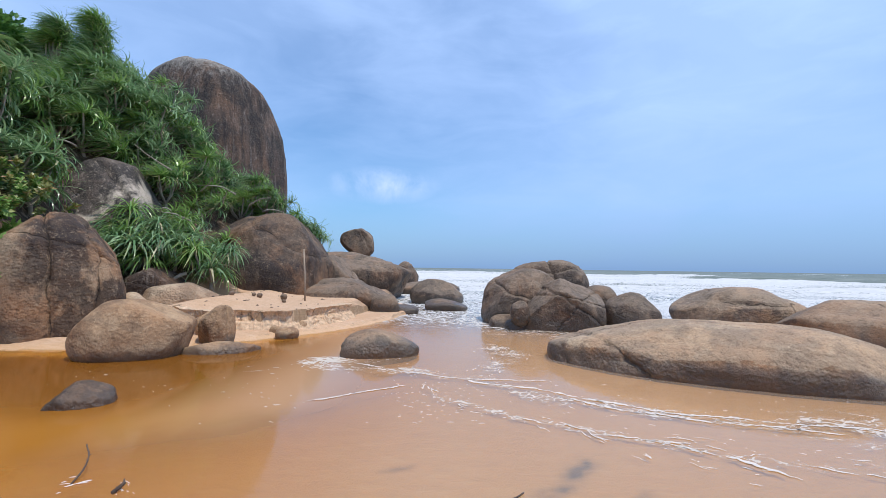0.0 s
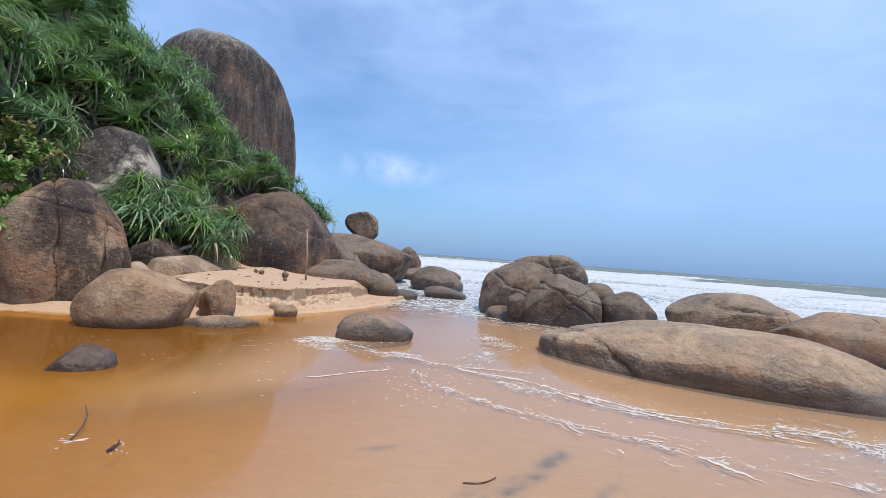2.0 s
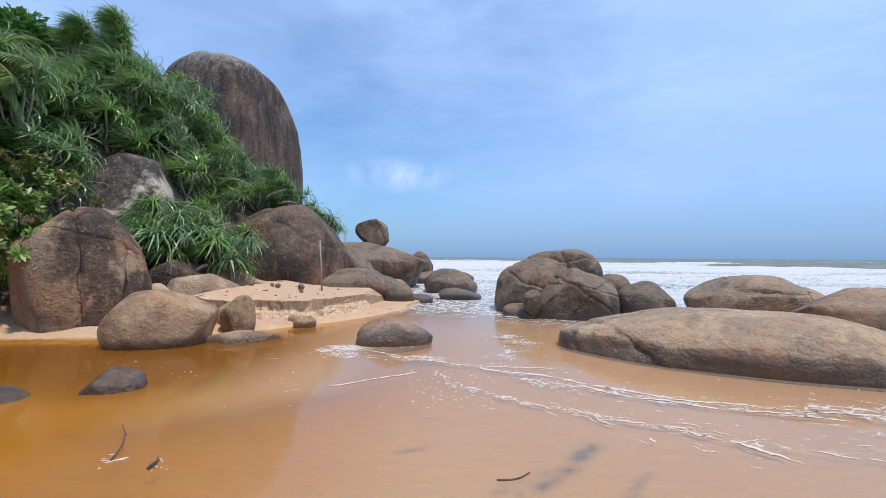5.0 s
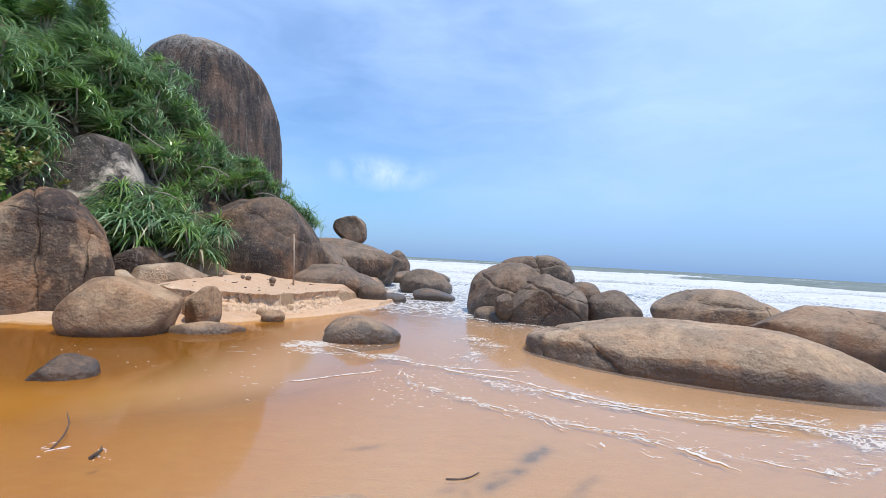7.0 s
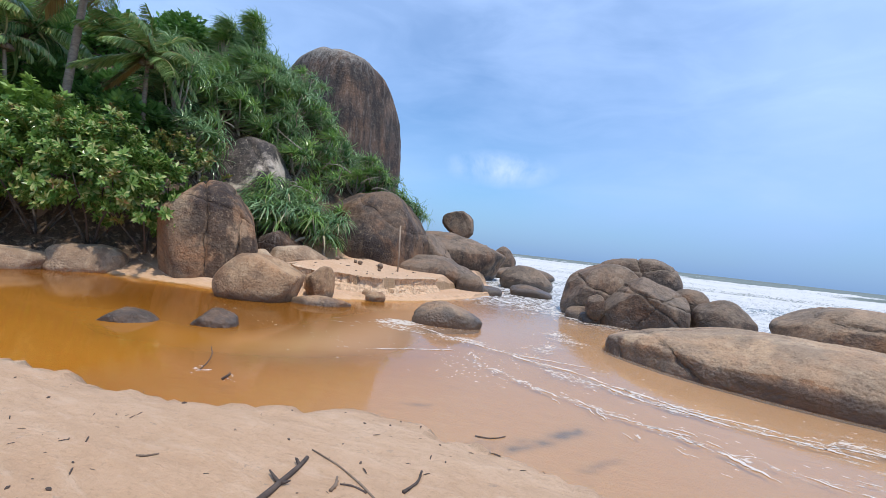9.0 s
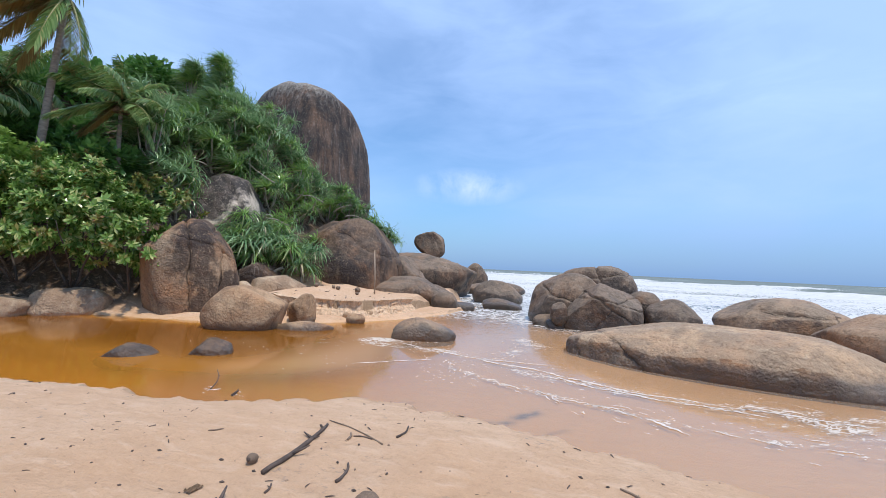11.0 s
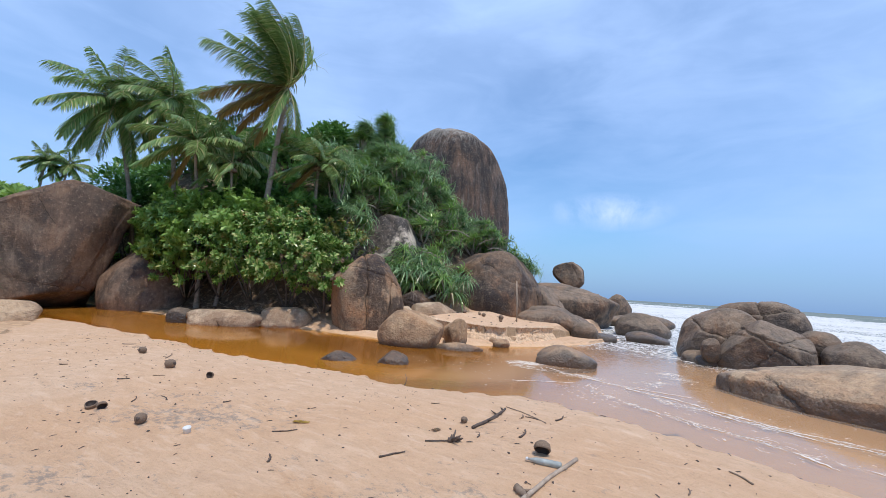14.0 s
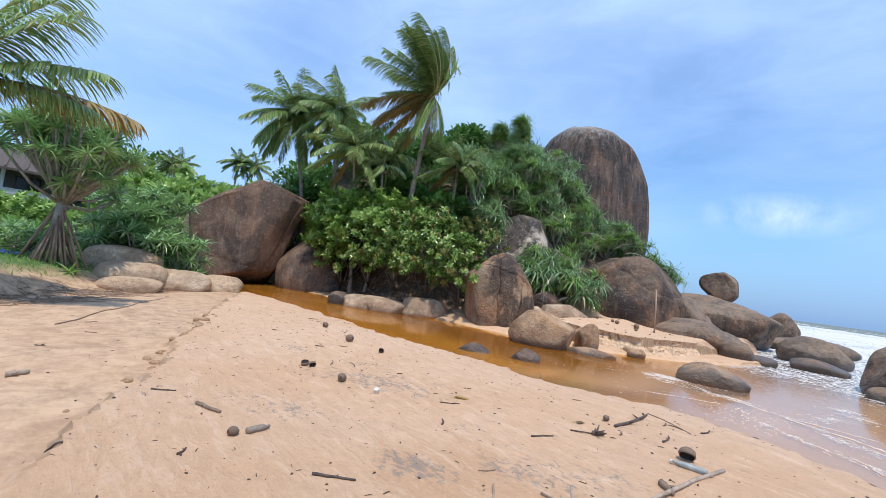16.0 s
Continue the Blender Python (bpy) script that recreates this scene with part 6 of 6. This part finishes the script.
def bottle(a, b, radius, mat, label, cap):
    A, B = Vector((*a, sit(*a, radius * 0.8))), Vector((*b, sit(*b, radius * 0.8)))
    ln = (B - A).length
    ob = root("plastic_bottle", *A, label, "bottle")
    turn = (B - A).to_track_quat("Z", "Y").to_matrix().to_4x4()
    pr = [(0.6, 0.0), (0.95, 0.03), (1, 0.10), (0.93, 0.22), (1, 0.26), (0.93, 0.34), (1, 0.38), (1, 0.62), (0.8, 0.74), (0.42, 0.86), (0.36, 0.95)]
    part("body", lathe(Geo(), [(q * radius, z * ln) for q, z in pr], 14, 0.05, 2).mesh("body", mat), ob, turn)
    part("cap", lathe(Geo(), [(0.45 * radius, 0.945 * ln), (0.47 * radius, 0.95 * ln), (0.47 * radius, ln), (0.4 * radius, 1.005 * ln)], 12).mesh("cap", cap), ob, turn)


bottle((1.05, 0.09), (0.76, 0.07), 0.028, CLEAR, "crushed clear plastic bottle beside a husk", WHITE)
bottle((-1.46, -2.83), (-1.52, -2.62), 0.03, GREYPLASTIC, "sand-dulled plastic bottle lying on the sand", GREYPLASTIC)
cup = root("paper_cup", -2.02, -1.18, sit(-2.02, -1.18), "small white cup standing in the sand", "cup")
part("cup_wall", lathe(Geo(), [(0.030, -0.02), (0.034, 0.045), (0.036, 0.05), (0.030, 0.048), (0.026, 0.01)], 16).mesh("cup_wall", WHITE), cup, pose(0, 0, 0, 12, 6, 0))


def sheet_scrap(name, x, y, w, d, lift, mat, label, seed, turn):
    """A crumpled thin piece lying on the sand."""
    r = random.Random(seed)
    n = 7
    bm = bmesh.new()
    vs = [[bm.verts.new(((i / n - 0.5) * w, (j / n - 0.5) * d, lift * abs(noise.noise(Vector((i * 0.6 + seed, j * 0.6, 0)))))) for j in range(n + 1)] for i in range(n + 1)]
    for i in range(n):
        for j in range(n):
            bm.faces.new((vs[i][j], vs[i + 1][j], vs[i + 1][j + 1], vs[i][j + 1]))
    bmesh.ops.solidify(bm, geom=bm.faces[:], thickness=0.003)
    me = bpy.data.meshes.new(name)
    bm.to_mesh(me)
    bm.free()
    me.materials.append(mat)
    ob = new(name, me)
    ob.matrix_basis = pose(x, y, sit(x, y, 0.008), 0, 0, turn)
    return tagged(ob, label, name.split("_")[-1])


sheet_scrap("plastic_wrapper", 1.03, -1.00, 0.13, 0.20, 0.07, PURPLE, "crumpled purple plastic wrapper under the branch", 3, 20)
sheet_scrap("fallen_leaf", -1.35, -0.45, 0.16, 0.05, 0.03, YELLOWLEAF, "curled yellow leaf on the sand", 4, 30)
sheet_scrap("fallen_leaf", -0.2, 0.2, 0.09, 0.05, 0.03, DRYLEAF, "dry brown leaf on the sand", 5, 80)
sheet_scrap("blue_sheet", -18.6, -5.0, 0.9, 0.5, 0.25, BLUECLOTH, "crumpled blue plastic sheet on the grassy bank", 6, 10)
for k in range(34):
    r = random.Random(500 + k)
    x, y = r.uniform(-8.5, 2.6), r.uniform(-4.2, 1.3)
    if (Vector((x, y)) - Vector((1.2, -2.2))).length > 0.8:
        a, ln = r.uniform(0, 3.14), r.uniform(0.07, 0.26)
        stick((x, y), (x + math.cos(a) * ln, y + math.sin(a) * ln), r.uniform(0.005, 0.011), "small dark twig washed up on the sand", DARKWOOD if k % 3 else DRIFT, "twig", ln * 0.1, 1, seed=600 + k)
# crumbled clods along the little sand step
for k in range(26):
    r = random.Random(700 + k)
    f = k / 25
    x, y = -9.0 + 6.4 * f + r.uniform(-0.25, 0.25), -1.05 - 2.65 * f + r.uniform(-0.22, 0.12)
    s = r.uniform(0.04, 0.14) * (1.15 - 0.6 * f)
    rock("sand_clod", "crumbled damp sand clod below the low step", (x, y, sit(x, y, -0.02)), (s * 1.4, s, s * 0.75), r.uniform(0, 180), 700 + k, CLOD, 3, 3.0, (), (), 0.2, group="clods along the sand step")
# the broken lip and undercut face of the sand ledge
LEDGE_SAND = plain_material("crumbling_ledge_sand", (0.64, 0.445, 0.285), 0.95, 0.4, 9)
n_col, rows_ = 420, 13
ang = np.radians(np.linspace(-112, 18, n_col))
reach = np.linspace(0.5, 5.5, 260)
RX = -6.6 + np.cos(ang)[:, None] * reach
RY = 14.6 + np.sin(ang)[:, None] * reach
RZ = ground_z(RX, RY)
edge_r = np.array([reach[np.nonzero(z > 0.40)[0].max()] if (z > 0.40).any() else 0.5 for z in RZ])
edge_r = np.convolve(np.pad(edge_r, 4, mode="edge"), np.ones(9) / 9, "valid") + 0.14
ex, ey = -6.6 + np.cos(ang) * edge_r, 14.6 + np.sin(ang) * edge_r
top_z = ground_z(-6.6 + np.cos(ang) * (edge_r - 0.3), 14.6 + np.sin(ang) * (edge_r - 0.3))
bite = smooth(0.10, 0.45, wave_noise(ex, ey, 1.3, 61, 3)) * 0.22
chunk = 0.10 * np.round(2.5 * wave_noise(ex, ey, 3.1, 62, 4)) / 2.5 + 0.05 * wave_noise(ex, ey, 7.0, 63, 3)
verts = []
for j in range(rows_):
    f = max(0.0, (j - 2) / (rows_ - 3))
    if j == 0:
        off, drop = -0.45 + 0 * ang, -0.006
    elif j == 1:
        off, drop = 0.02 + chunk - bite, -0.008 + 0.5 * bite * 0.3
    else:
        shelf = wave_noise(ex, ey + 3.0 * f, 2.6, 64 + j // 3, 3)
        off = chunk * (1 - 0.6 * f) - bite * (1 - f) - 0.10 * np.sin(math.pi * min(1.0, f * 1.6)) + 0.22 * f ** 2.2 + 0.09 * shelf * np.sin(math.pi * f) ** 0.5 + 0.025 * wave_noise(ex + f, ey - 2 * f, 9.0, 65 + j, 2)
        drop = None
    x_, y_ = -6.6 + np.cos(ang) * (edge_r + off), 14.6 + np.sin(ang) * (edge_r + off)
    if j < 2:
        z_ = np.where(j == 0, ground_z(x_, y_) - 0.012, top_z - drop - 0.006)
    else:
        z_ = (top_z - 0.02) * (1 - f) + (ground_z(-6.6 + np.cos(ang) * (edge_r + 0.30), 14.6 + np.sin(ang) * (edge_r + 0.30)) - 0.05) * f
    verts += np.stack([x_, y_, z_], -1).tolist()
quads = [(j * n_col + i, (j + 1) * n_col + i, (j + 1) * n_col + i + 1, j * n_col + i + 1) for j in range(rows_ - 1) for i in range(n_col - 1)]
face = bpy.data.meshes.new("sand_ledge")
face.from_pydata(verts, [], quads)
face.materials.append(LEDGE_SAND)
tagged(new("sand_ledge", face), "undercut crumbling sand ledge with a broken lip", "sand ledge", kind="structure")
# chunks fallen from the ledge
for k in range(5):
    r = random.Random(740 + k)
    x = -5.4 + 2.2 * r.random()
    y = float(np.interp(x, *LEDGE)) - r.uniform(0.12, 0.5)
    s = r.uniform(0.10, 0.26)
    rock("sand_clod", "damp sand lump fallen from the ledge", (x, y, sit(x, y, -0.03)), (s * 1.5, s, s * 0.8), r.uniform(0, 180), 740 + k, CLOD, 3, 3.0, (), (), 0.2, group="lumps below the sand ledge")


def litter(name, count, area, mat, label, seed, lo, hi, twig=0.5):
    """Many tiny bits of bark, twig and shell on the sand."""
    r, g = random.Random(seed), Geo()
    xs_, ys_ = [r.uniform(area[0], area[2]) for _ in range(count)], [r.uniform(area[1], area[3]) for _ in range(count)]
    zs_ = ground_z(np.array(xs_), np.array(ys_))
    for x, y, z in zip(xs_, ys_, zs_):
        if z < 0.2 or (x < -1.0 and y < -1.2 - 0.41 * (x + 8.6) and r.random() < 0.8):
            continue
        s, a = r.uniform(lo, hi), r.uniform(0, 3.14)
        d = Vector((math.cos(a), math.sin(a), 0))
        p = Vector((x, y, z + s * 0.12))
        if r.random() < twig:
            g.tube([p - d * s, p + d * s * 0.2 + Vector((0, 0, s * 0.1)), p + d * s], [s * 0.12, s * 0.14, s * 0.08], 4)
        else:
            g.tube([p - d * s * 0.5, p, p + d * s * 0.5], [s * 0.1, s * 0.33, s * 0.12], 5)
    ob = new(name, g.mesh(name, mat))
    return tagged(ob, label, "litter", kind="stuff")


litter("beach_litter", 1100, (-10, -5, 3.4, 2.0), DARKWOOD, "scattered dark bits of bark and twig on the sand", 801, 0.008, 0.032)
litter("shell_litter", 500, (-10, -6, 3.4, 2.0), DRIFT, "scattered pale chips and seed husks on the sand", 802, 0.008, 0.022, 0.2)
litter("ledge_litter", 42, (-8.5, 11.5, -4.5, 17.5), DARKWOOD, "scattered dark litter on the sand ledge", 803, 0.03, 0.10)


# ---- foam left on the flat ----
def foam_line(g, pts, spread, count, size, r):
    for _ in range(count):
        t = r.random() * (len(pts) - 1)
        i = min(int(t), len(pts) - 2)
        a, b = Vector((*pts[i], 0)), Vector((*pts[i + 1], 0))
        d = (b - a).normalized()
        n = Vector((-d.y, d.x, 0))
        p = a.lerp(b, t - i) + n * r.gauss(0, spread) + Vector((0, 0, 0.007))
        ln, wd = size * r.uniform(0.25, 1.5), size * r.uniform(0.07, 0.24)
        d = (d + n * r.uniform(-0.5, 0.5)).normalized()
        n = Vector((-d.y, d.x, 0))
        base, k = len(g.v), 8
        g.v.append(tuple(p + Vector((0, 0, 0.006))))
        for j in range(k):
            q = 2 * math.pi * j / k
            f = r.uniform(0.55, 1.15)
            g.v.append(tuple(p + d * math.cos(q) * ln * f + n * math.sin(q) * wd * f + d * 0.3 * wd * math.sin(2 * q)))
        g.f += [(base, base + 1 + j, base + 1 + (j + 1) % k) for j in range(k)]


def foam_threads(g, pts, spread, count, length, width, r):
    """Thin wavering threads of foam that follow a line."""
    for _ in range(int(count * 0.45)):
        t = r.random() * (len(pts) - 1)
        i = min(int(t), len(pts) - 2)
        a, b = Vector((*pts[i], 0)), Vector((*pts[i + 1], 0))
        d = (b - a).normalized()
        n = Vector((-d.y, d.x, 0))
        p = a.lerp(b, t - i) + n * r.gauss(0, 1.5 * spread) + Vector((0, 0, 0.008))
        d = (d + n * r.gauss(0, 0.35)).normalized()
        k = r.randrange(6, 14)
        ln = length * 0.42 * r.uniform(0.3, 1.6)
        line, turn = [], r.uniform(0, 6)
        for j in range(k):
            line.append(p.copy())
            n2 = Vector((-d.y, d.x, 0))
            p = p + d * ln / k + n2 * (0.35 * ln / k * math.sin(turn + j * 1.1) + r.gauss(0, 0.12 * ln / k))
        w = width * 0.75 * r.uniform(0.4, 1.5)
        g.ribbon(line, [w * math.sin(math.pi * (j + 0.5) / k) ** 0.6 * r.uniform(0.35, 1.3) for j in range(k)], Vector((0, 0, 1)))


def foam_strand(g, pts, width, r):
    """One long wandering strand of foam, torn open here and there."""
    line, phase = [], r.uniform(0, 6)
    for a, b in zip(pts, pts[1:]):
        a, b = Vector((*a, 0.008)), Vector((*b, 0.008))
        d = (b - a).normalized()
        n, k = Vector((-d.y, d.x, 0)), max(2, int((b - a).length / 0.05))
        line += [a.lerp(b, j / k) + n * (0.035 * math.sin(phase + (len(line) + j) * 0.23) + r.gauss(0, 0.012)) for j in range(k)]
    i = 0
    while i < len(line) - 6:
        run = line[i:i + r.randrange(12, 42)]
        m, w = len(run), width * r.uniform(0.6, 1.25)
        g.ribbon(run, [w * min(1.0, 0.2 + 0.3 * min(j, m - 1 - j)) * r.uniform(0.35, 1.5) for j in range(m)], Vector((0, 0, 1)))
        i += m - 1 + r.choice((0, 0, 1, 3))


r = random.Random(900)
g = Geo()
A = DRIFT_LINE
foam_strand(g, [(-1.9, 8.75), (-1.2, 8.3), (-0.05, 7.76), (1.03, 7.64), (1.98, 7.72)], 0.030, r)
foam_strand(g, [(-1.95, 6.2), (-1.26, 6.66), (-0.62, 7.21)], 0.022, r)
foam_strand(g, [(0.3, 7.6), (1.7, 7.05), (2.51, 6.46), (3.39, 6.06), (4.33, 5.88), (6.2, 5.55)], 0.034, r)
foam_strand(g, [(1.9, 6.7), (2.6, 6.15), (3.6, 5.8), (5.0, 5.5)], 0.026, r)
foam_strand(g, [(2.0, 5.3), (2.57, 5.02), (3.2, 4.7), (3.54, 4.2)], 0.022, r)
foam_threads(g, A, 0.12, 46, 0.6, 0.020, r)
foam_line(g, A, 0.30, 150, 0.040, r)
foam_line(g, A, 0.8, 110, 0.030, r)
foam_line(g, SWASH_EDGE, 0.25, 80, 0.035, r)
foam_threads(g, SWASH_EDGE, 0.05, 44, 0.7, 0.017, r)
foam_threads(g, [(0.6, 7.5), (1.0, 8.6), (1.4, 9.6), (1.0, 10.6)], 0.22, 50, 0.4, 0.013, r)
foam_threads(g, [(1.35, 5.6), (2.1, 4.9), (2.35, 4.35)], 0.06, 16, 0.4, 0.013, r)
foam_threads(g, [(2.6, 5.4), (3.4, 4.9), (4.4, 4.6), (5.6, 4.5)], 0.14, 18, 0.5, 0.014, r)
foam_threads(g, [(2.6, 4.6), (3.4, 4.1), (4.6, 3.8)], 0.12, 14, 0.45, 0.013, r)
foam_threads(g, [(5.0, 6.3), (6.5, 5.85), (8.0, 5.6)], 0.30, 20, 0.5, 0.016, r)
foam_line(g, [(-0.6, 5.9), (0.6, 5.9)], 0.25, 36, 0.035, r)
foam_line(g, [(-0.9, 6.9), (0.6, 6.6)], 0.35, 36, 0.035, r)
foam_line(g, [(-6.5, 6.9), (-3.2, 6.4), (-1.8, 6.0)], 0.5, 34, 0.030, r)
foam_threads(g, [(-2.8, 8.85), (-2.3, 8.7), (-1.5, 8.9), (-0.7, 9.9)], 0.07, 60, 0.35, 0.020, r)
foam_threads(g, [(-3.9, 7.9), (-3.0, 8.2)], 0.12, 16, 0.4, 0.012, r)
foam_line(g, [(-3.2, 3.62), (-3.05, 3.75)], 0.05, 8, 0.05, r)
foam_line(g, [(-2.75, 3.7), (-2.5, 3.45)], 0.06, 10, 0.045, r)
foam_threads(g, [(1.2, 14.0), (2.0, 13.4), (3.2, 12.9), (4.4, 13.2)], 0.25, 70, 0.5, 0.03, r)
tagged(new("foam_fleck", g.mesh("foam_fleck", FOAM)), "white foam flecks and drift lines on the shallow water", "foam", kind="stuff")

# ---- roots, turf and the house on the bank ----
tangle = root("root_tangle", -14.0, -3.2, 0.0, "tangle of exposed brown roots over the sandy bank", "roots")
for k in range(110):
    r = random.Random(950 + k)
    f = r.random()
    p = Vector((-10.8 - 6.3 * f + r.uniform(-0.5, 0.5), -5.1 + 4.2 * f + r.uniform(-0.6, 0.5), 0))
    d = Vector((-0.8, 0.6, 0)).lerp(Vector((0.6, 0.8, 0)) * r.choice((-1, 1)), r.uniform(0, 0.7)).normalized()
    line = []
    stride = r.uniform(0.14, 0.26)
    for i in range(9):
        q = p + d * (i * stride) + Vector((-d.y, d.x, 0)) * 0.12 * math.sin(i * 1.3 + k)
        line.append(Vector((q.x + 14.0, q.y + 3.2, sit(q.x, q.y, 0.015 + 0.02 * (i % 2)))))
    g = Geo()
    rad = r.uniform(0.005, 0.017)
    g.tube(line, [rad * (1 - 0.09 * i) for i in range(9)], 6)
    part("root", g.mesh("root", ROOTWOOD), tangle)
g = Geo()
line = [Vector((-8.1 - 0.55 * i + 8.1, -3.9 + 0.28 * i + 0.05 * math.sin(i * 1.7) + 3.9, 0)) for i in range(11)]
for q in line:
    q.z = sit(q.x - 8.1, q.y - 3.9, 0.012)
g.tube(line, [0.013 - 0.0008 * i for i in range(11)], 6)
creep = new("creeping_root", g.mesh("creeping_root", ROOTWOOD))
creep.matrix_basis = pose(-8.1, -3.9, 0)
tagged(creep, "long thin root creeping out over the damp sand", "root")

r, g = random.Random(990), Geo()
gx, gy = [r.uniform(-24, -11.5) for _ in range(9000)], [r.uniform(-10, -2.0) for _ in range(9000)]
for x, y, z in zip(gx, gy, ground_z(np.array(gx), np.array(gy))):
    if (x + 11.05) * -0.6 + (y + 4.75) * -0.8 > 1.5 + r.random() * 0.8:
        d = unit(r.uniform(0, 6.28), r.uniform(0.7, 1.4))
        p = Vector((x, y, z - 0.01))
        h = r.uniform(0.05, 0.17)
        g.ribbon([p, p + d * h * 0.6, p + d * h + WIND * 0.03], [0.010, 0.008, 0.001], Vector((d.y, -d.x, 0.3)))
tagged(new("turf", g.mesh("turf", CREEPER)), "rough green turf on top of the sandy bank", "grass", kind="stuff")

PLASTER = plain_material("weathered_plaster", (0.20, 0.185, 0.165), 0.85, 0.3, 3)
ROOFT = plain_material("brown_tile", (0.11, 0.085, 0.07), 0.8, 0.35, 5)
CONCRETE = plain_material("pale_concrete", (0.5, 0.49, 0.47), 0.8, 0.15, 4)
DARKGLASS = plain_material("dark_window_pane", (0.02, 0.022, 0.025), 0.08, 0.1)
TIMBER = wood_material("dark_timber", (0.06, 0.04, 0.03), (0.14, 0.095, 0.07), 8.0)


def box(x0, y0, z0, x1, y1, z1, bevel=0.02):
    bm = bmesh.new()
    bmesh.ops.create_cube(bm, size=1.0)
    for v in bm.verts:
        v.co = Vector(((x0 + x1) / 2 + v.co.x * (x1 - x0), (y0 + y1) / 2 + v.co.y * (y1 - y0), (z0 + z1) / 2 + v.co.z * (z1 - z0)))
    bmesh.ops.bevel(bm, geom=bm.edges[:], offset=bevel, segments=1, affect="EDGES")
    return bm


def solid(name, bm, mat, parent, label=""):
    me = bpy.data.meshes.new(name)
    bm.to_mesh(me)
    bm.free()
    me.materials.append(mat)
    return part(name, me, parent, None, label)


hx, hy, hz = -38.0, -8.0, 1.2
house = root("house", hx, hy, hz, "two-storey weathered house with a balcony behind the trees", "house")
solid("ground_floor_wall", box(-6, -7, -0.5, 0, 6.8, 1.9), PLASTER, house)
solid("upper_floor_wall", box(-6, -7, 2.1, -1.3, 6.6, 4.0), PLASTER, house, "grey upper wall in the shade of the eaves")
solid("balcony_floor", box(-6, -7.2, 1.9, 1.1, 4.4, 2.1), CONCRETE, house)
solid("parapet", box(0.95, -7.2, 2.1, 1.12, 4.4, 2.5), CONCRETE, house, "pale concrete balcony parapet")
for k in range(5):
    y0 = -6.6 + 2.6 * k
    solid("column", box(0.75, y0, 2.1, 0.95, y0 + 0.2, 3.9), CONCRETE, house)
    w = solid("window", box(-1.32, y0 + 0.6, 2.3, -1.24, y0 + 1.9, 3.5, 0.01), TIMBER, house, "dark timber window")
    for q in range(2):
        solid("pane", box(-1.25, y0 + 0.68 + 0.6 * q, 2.38, -1.225, y0 + 1.22 + 0.6 * q, 3.42, 0.004), DARKGLASS, w)
    w = solid("window", box(-0.02, y0 + 0.6, 0.5, 0.05, y0 + 1.9, 1.5, 0.01), TIMBER, house, "dark ground-floor window")
    solid("pane", box(0.04, y0 + 0.7, 0.58, 0.062, y0 + 1.8, 1.42, 0.004), DARKGLASS, w)
bm = bmesh.new()
pts = [(1.5, 3.75), (-3.0, 5.4), (-7.0, 3.9), (-7.0, 3.78), (-3.0, 5.24), (1.5, 3.60)]
vs = [[bm.verts.new((x, y, z)) for x, z in pts] for y in (-7.6, 7.2)]
bm.faces.new(vs[0])
bm.faces.new(list(reversed(vs[1])))
for i in range(6):
    bm.faces.new((vs[0][i], vs[1][i], vs[1][(i + 1) % 6], vs[0][(i + 1) % 6]))
bmesh.ops.recalc_face_normals(bm, faces=bm.faces[:])
solid("roof", bm, ROOFT, house, "brown tiled pitched roof")
for k in range(15):
    y0 = -7.5 + 0.98 * k
    bm = box(-2.2, y0, 0, 2.45, y0 + 0.10, 0.07, 0.01)
    bmesh.ops.rotate(bm, verts=bm.verts[:], cent=(0, 0, 0), matrix=Matrix.Rotation(math.atan2(1.65, 4.5), 3, "Y"))
    bmesh.ops.translate(bm, verts=bm.verts[:], vec=(-0.85, 0, 4.62))
    solid("tile_rib", bm, ROOFT, house)
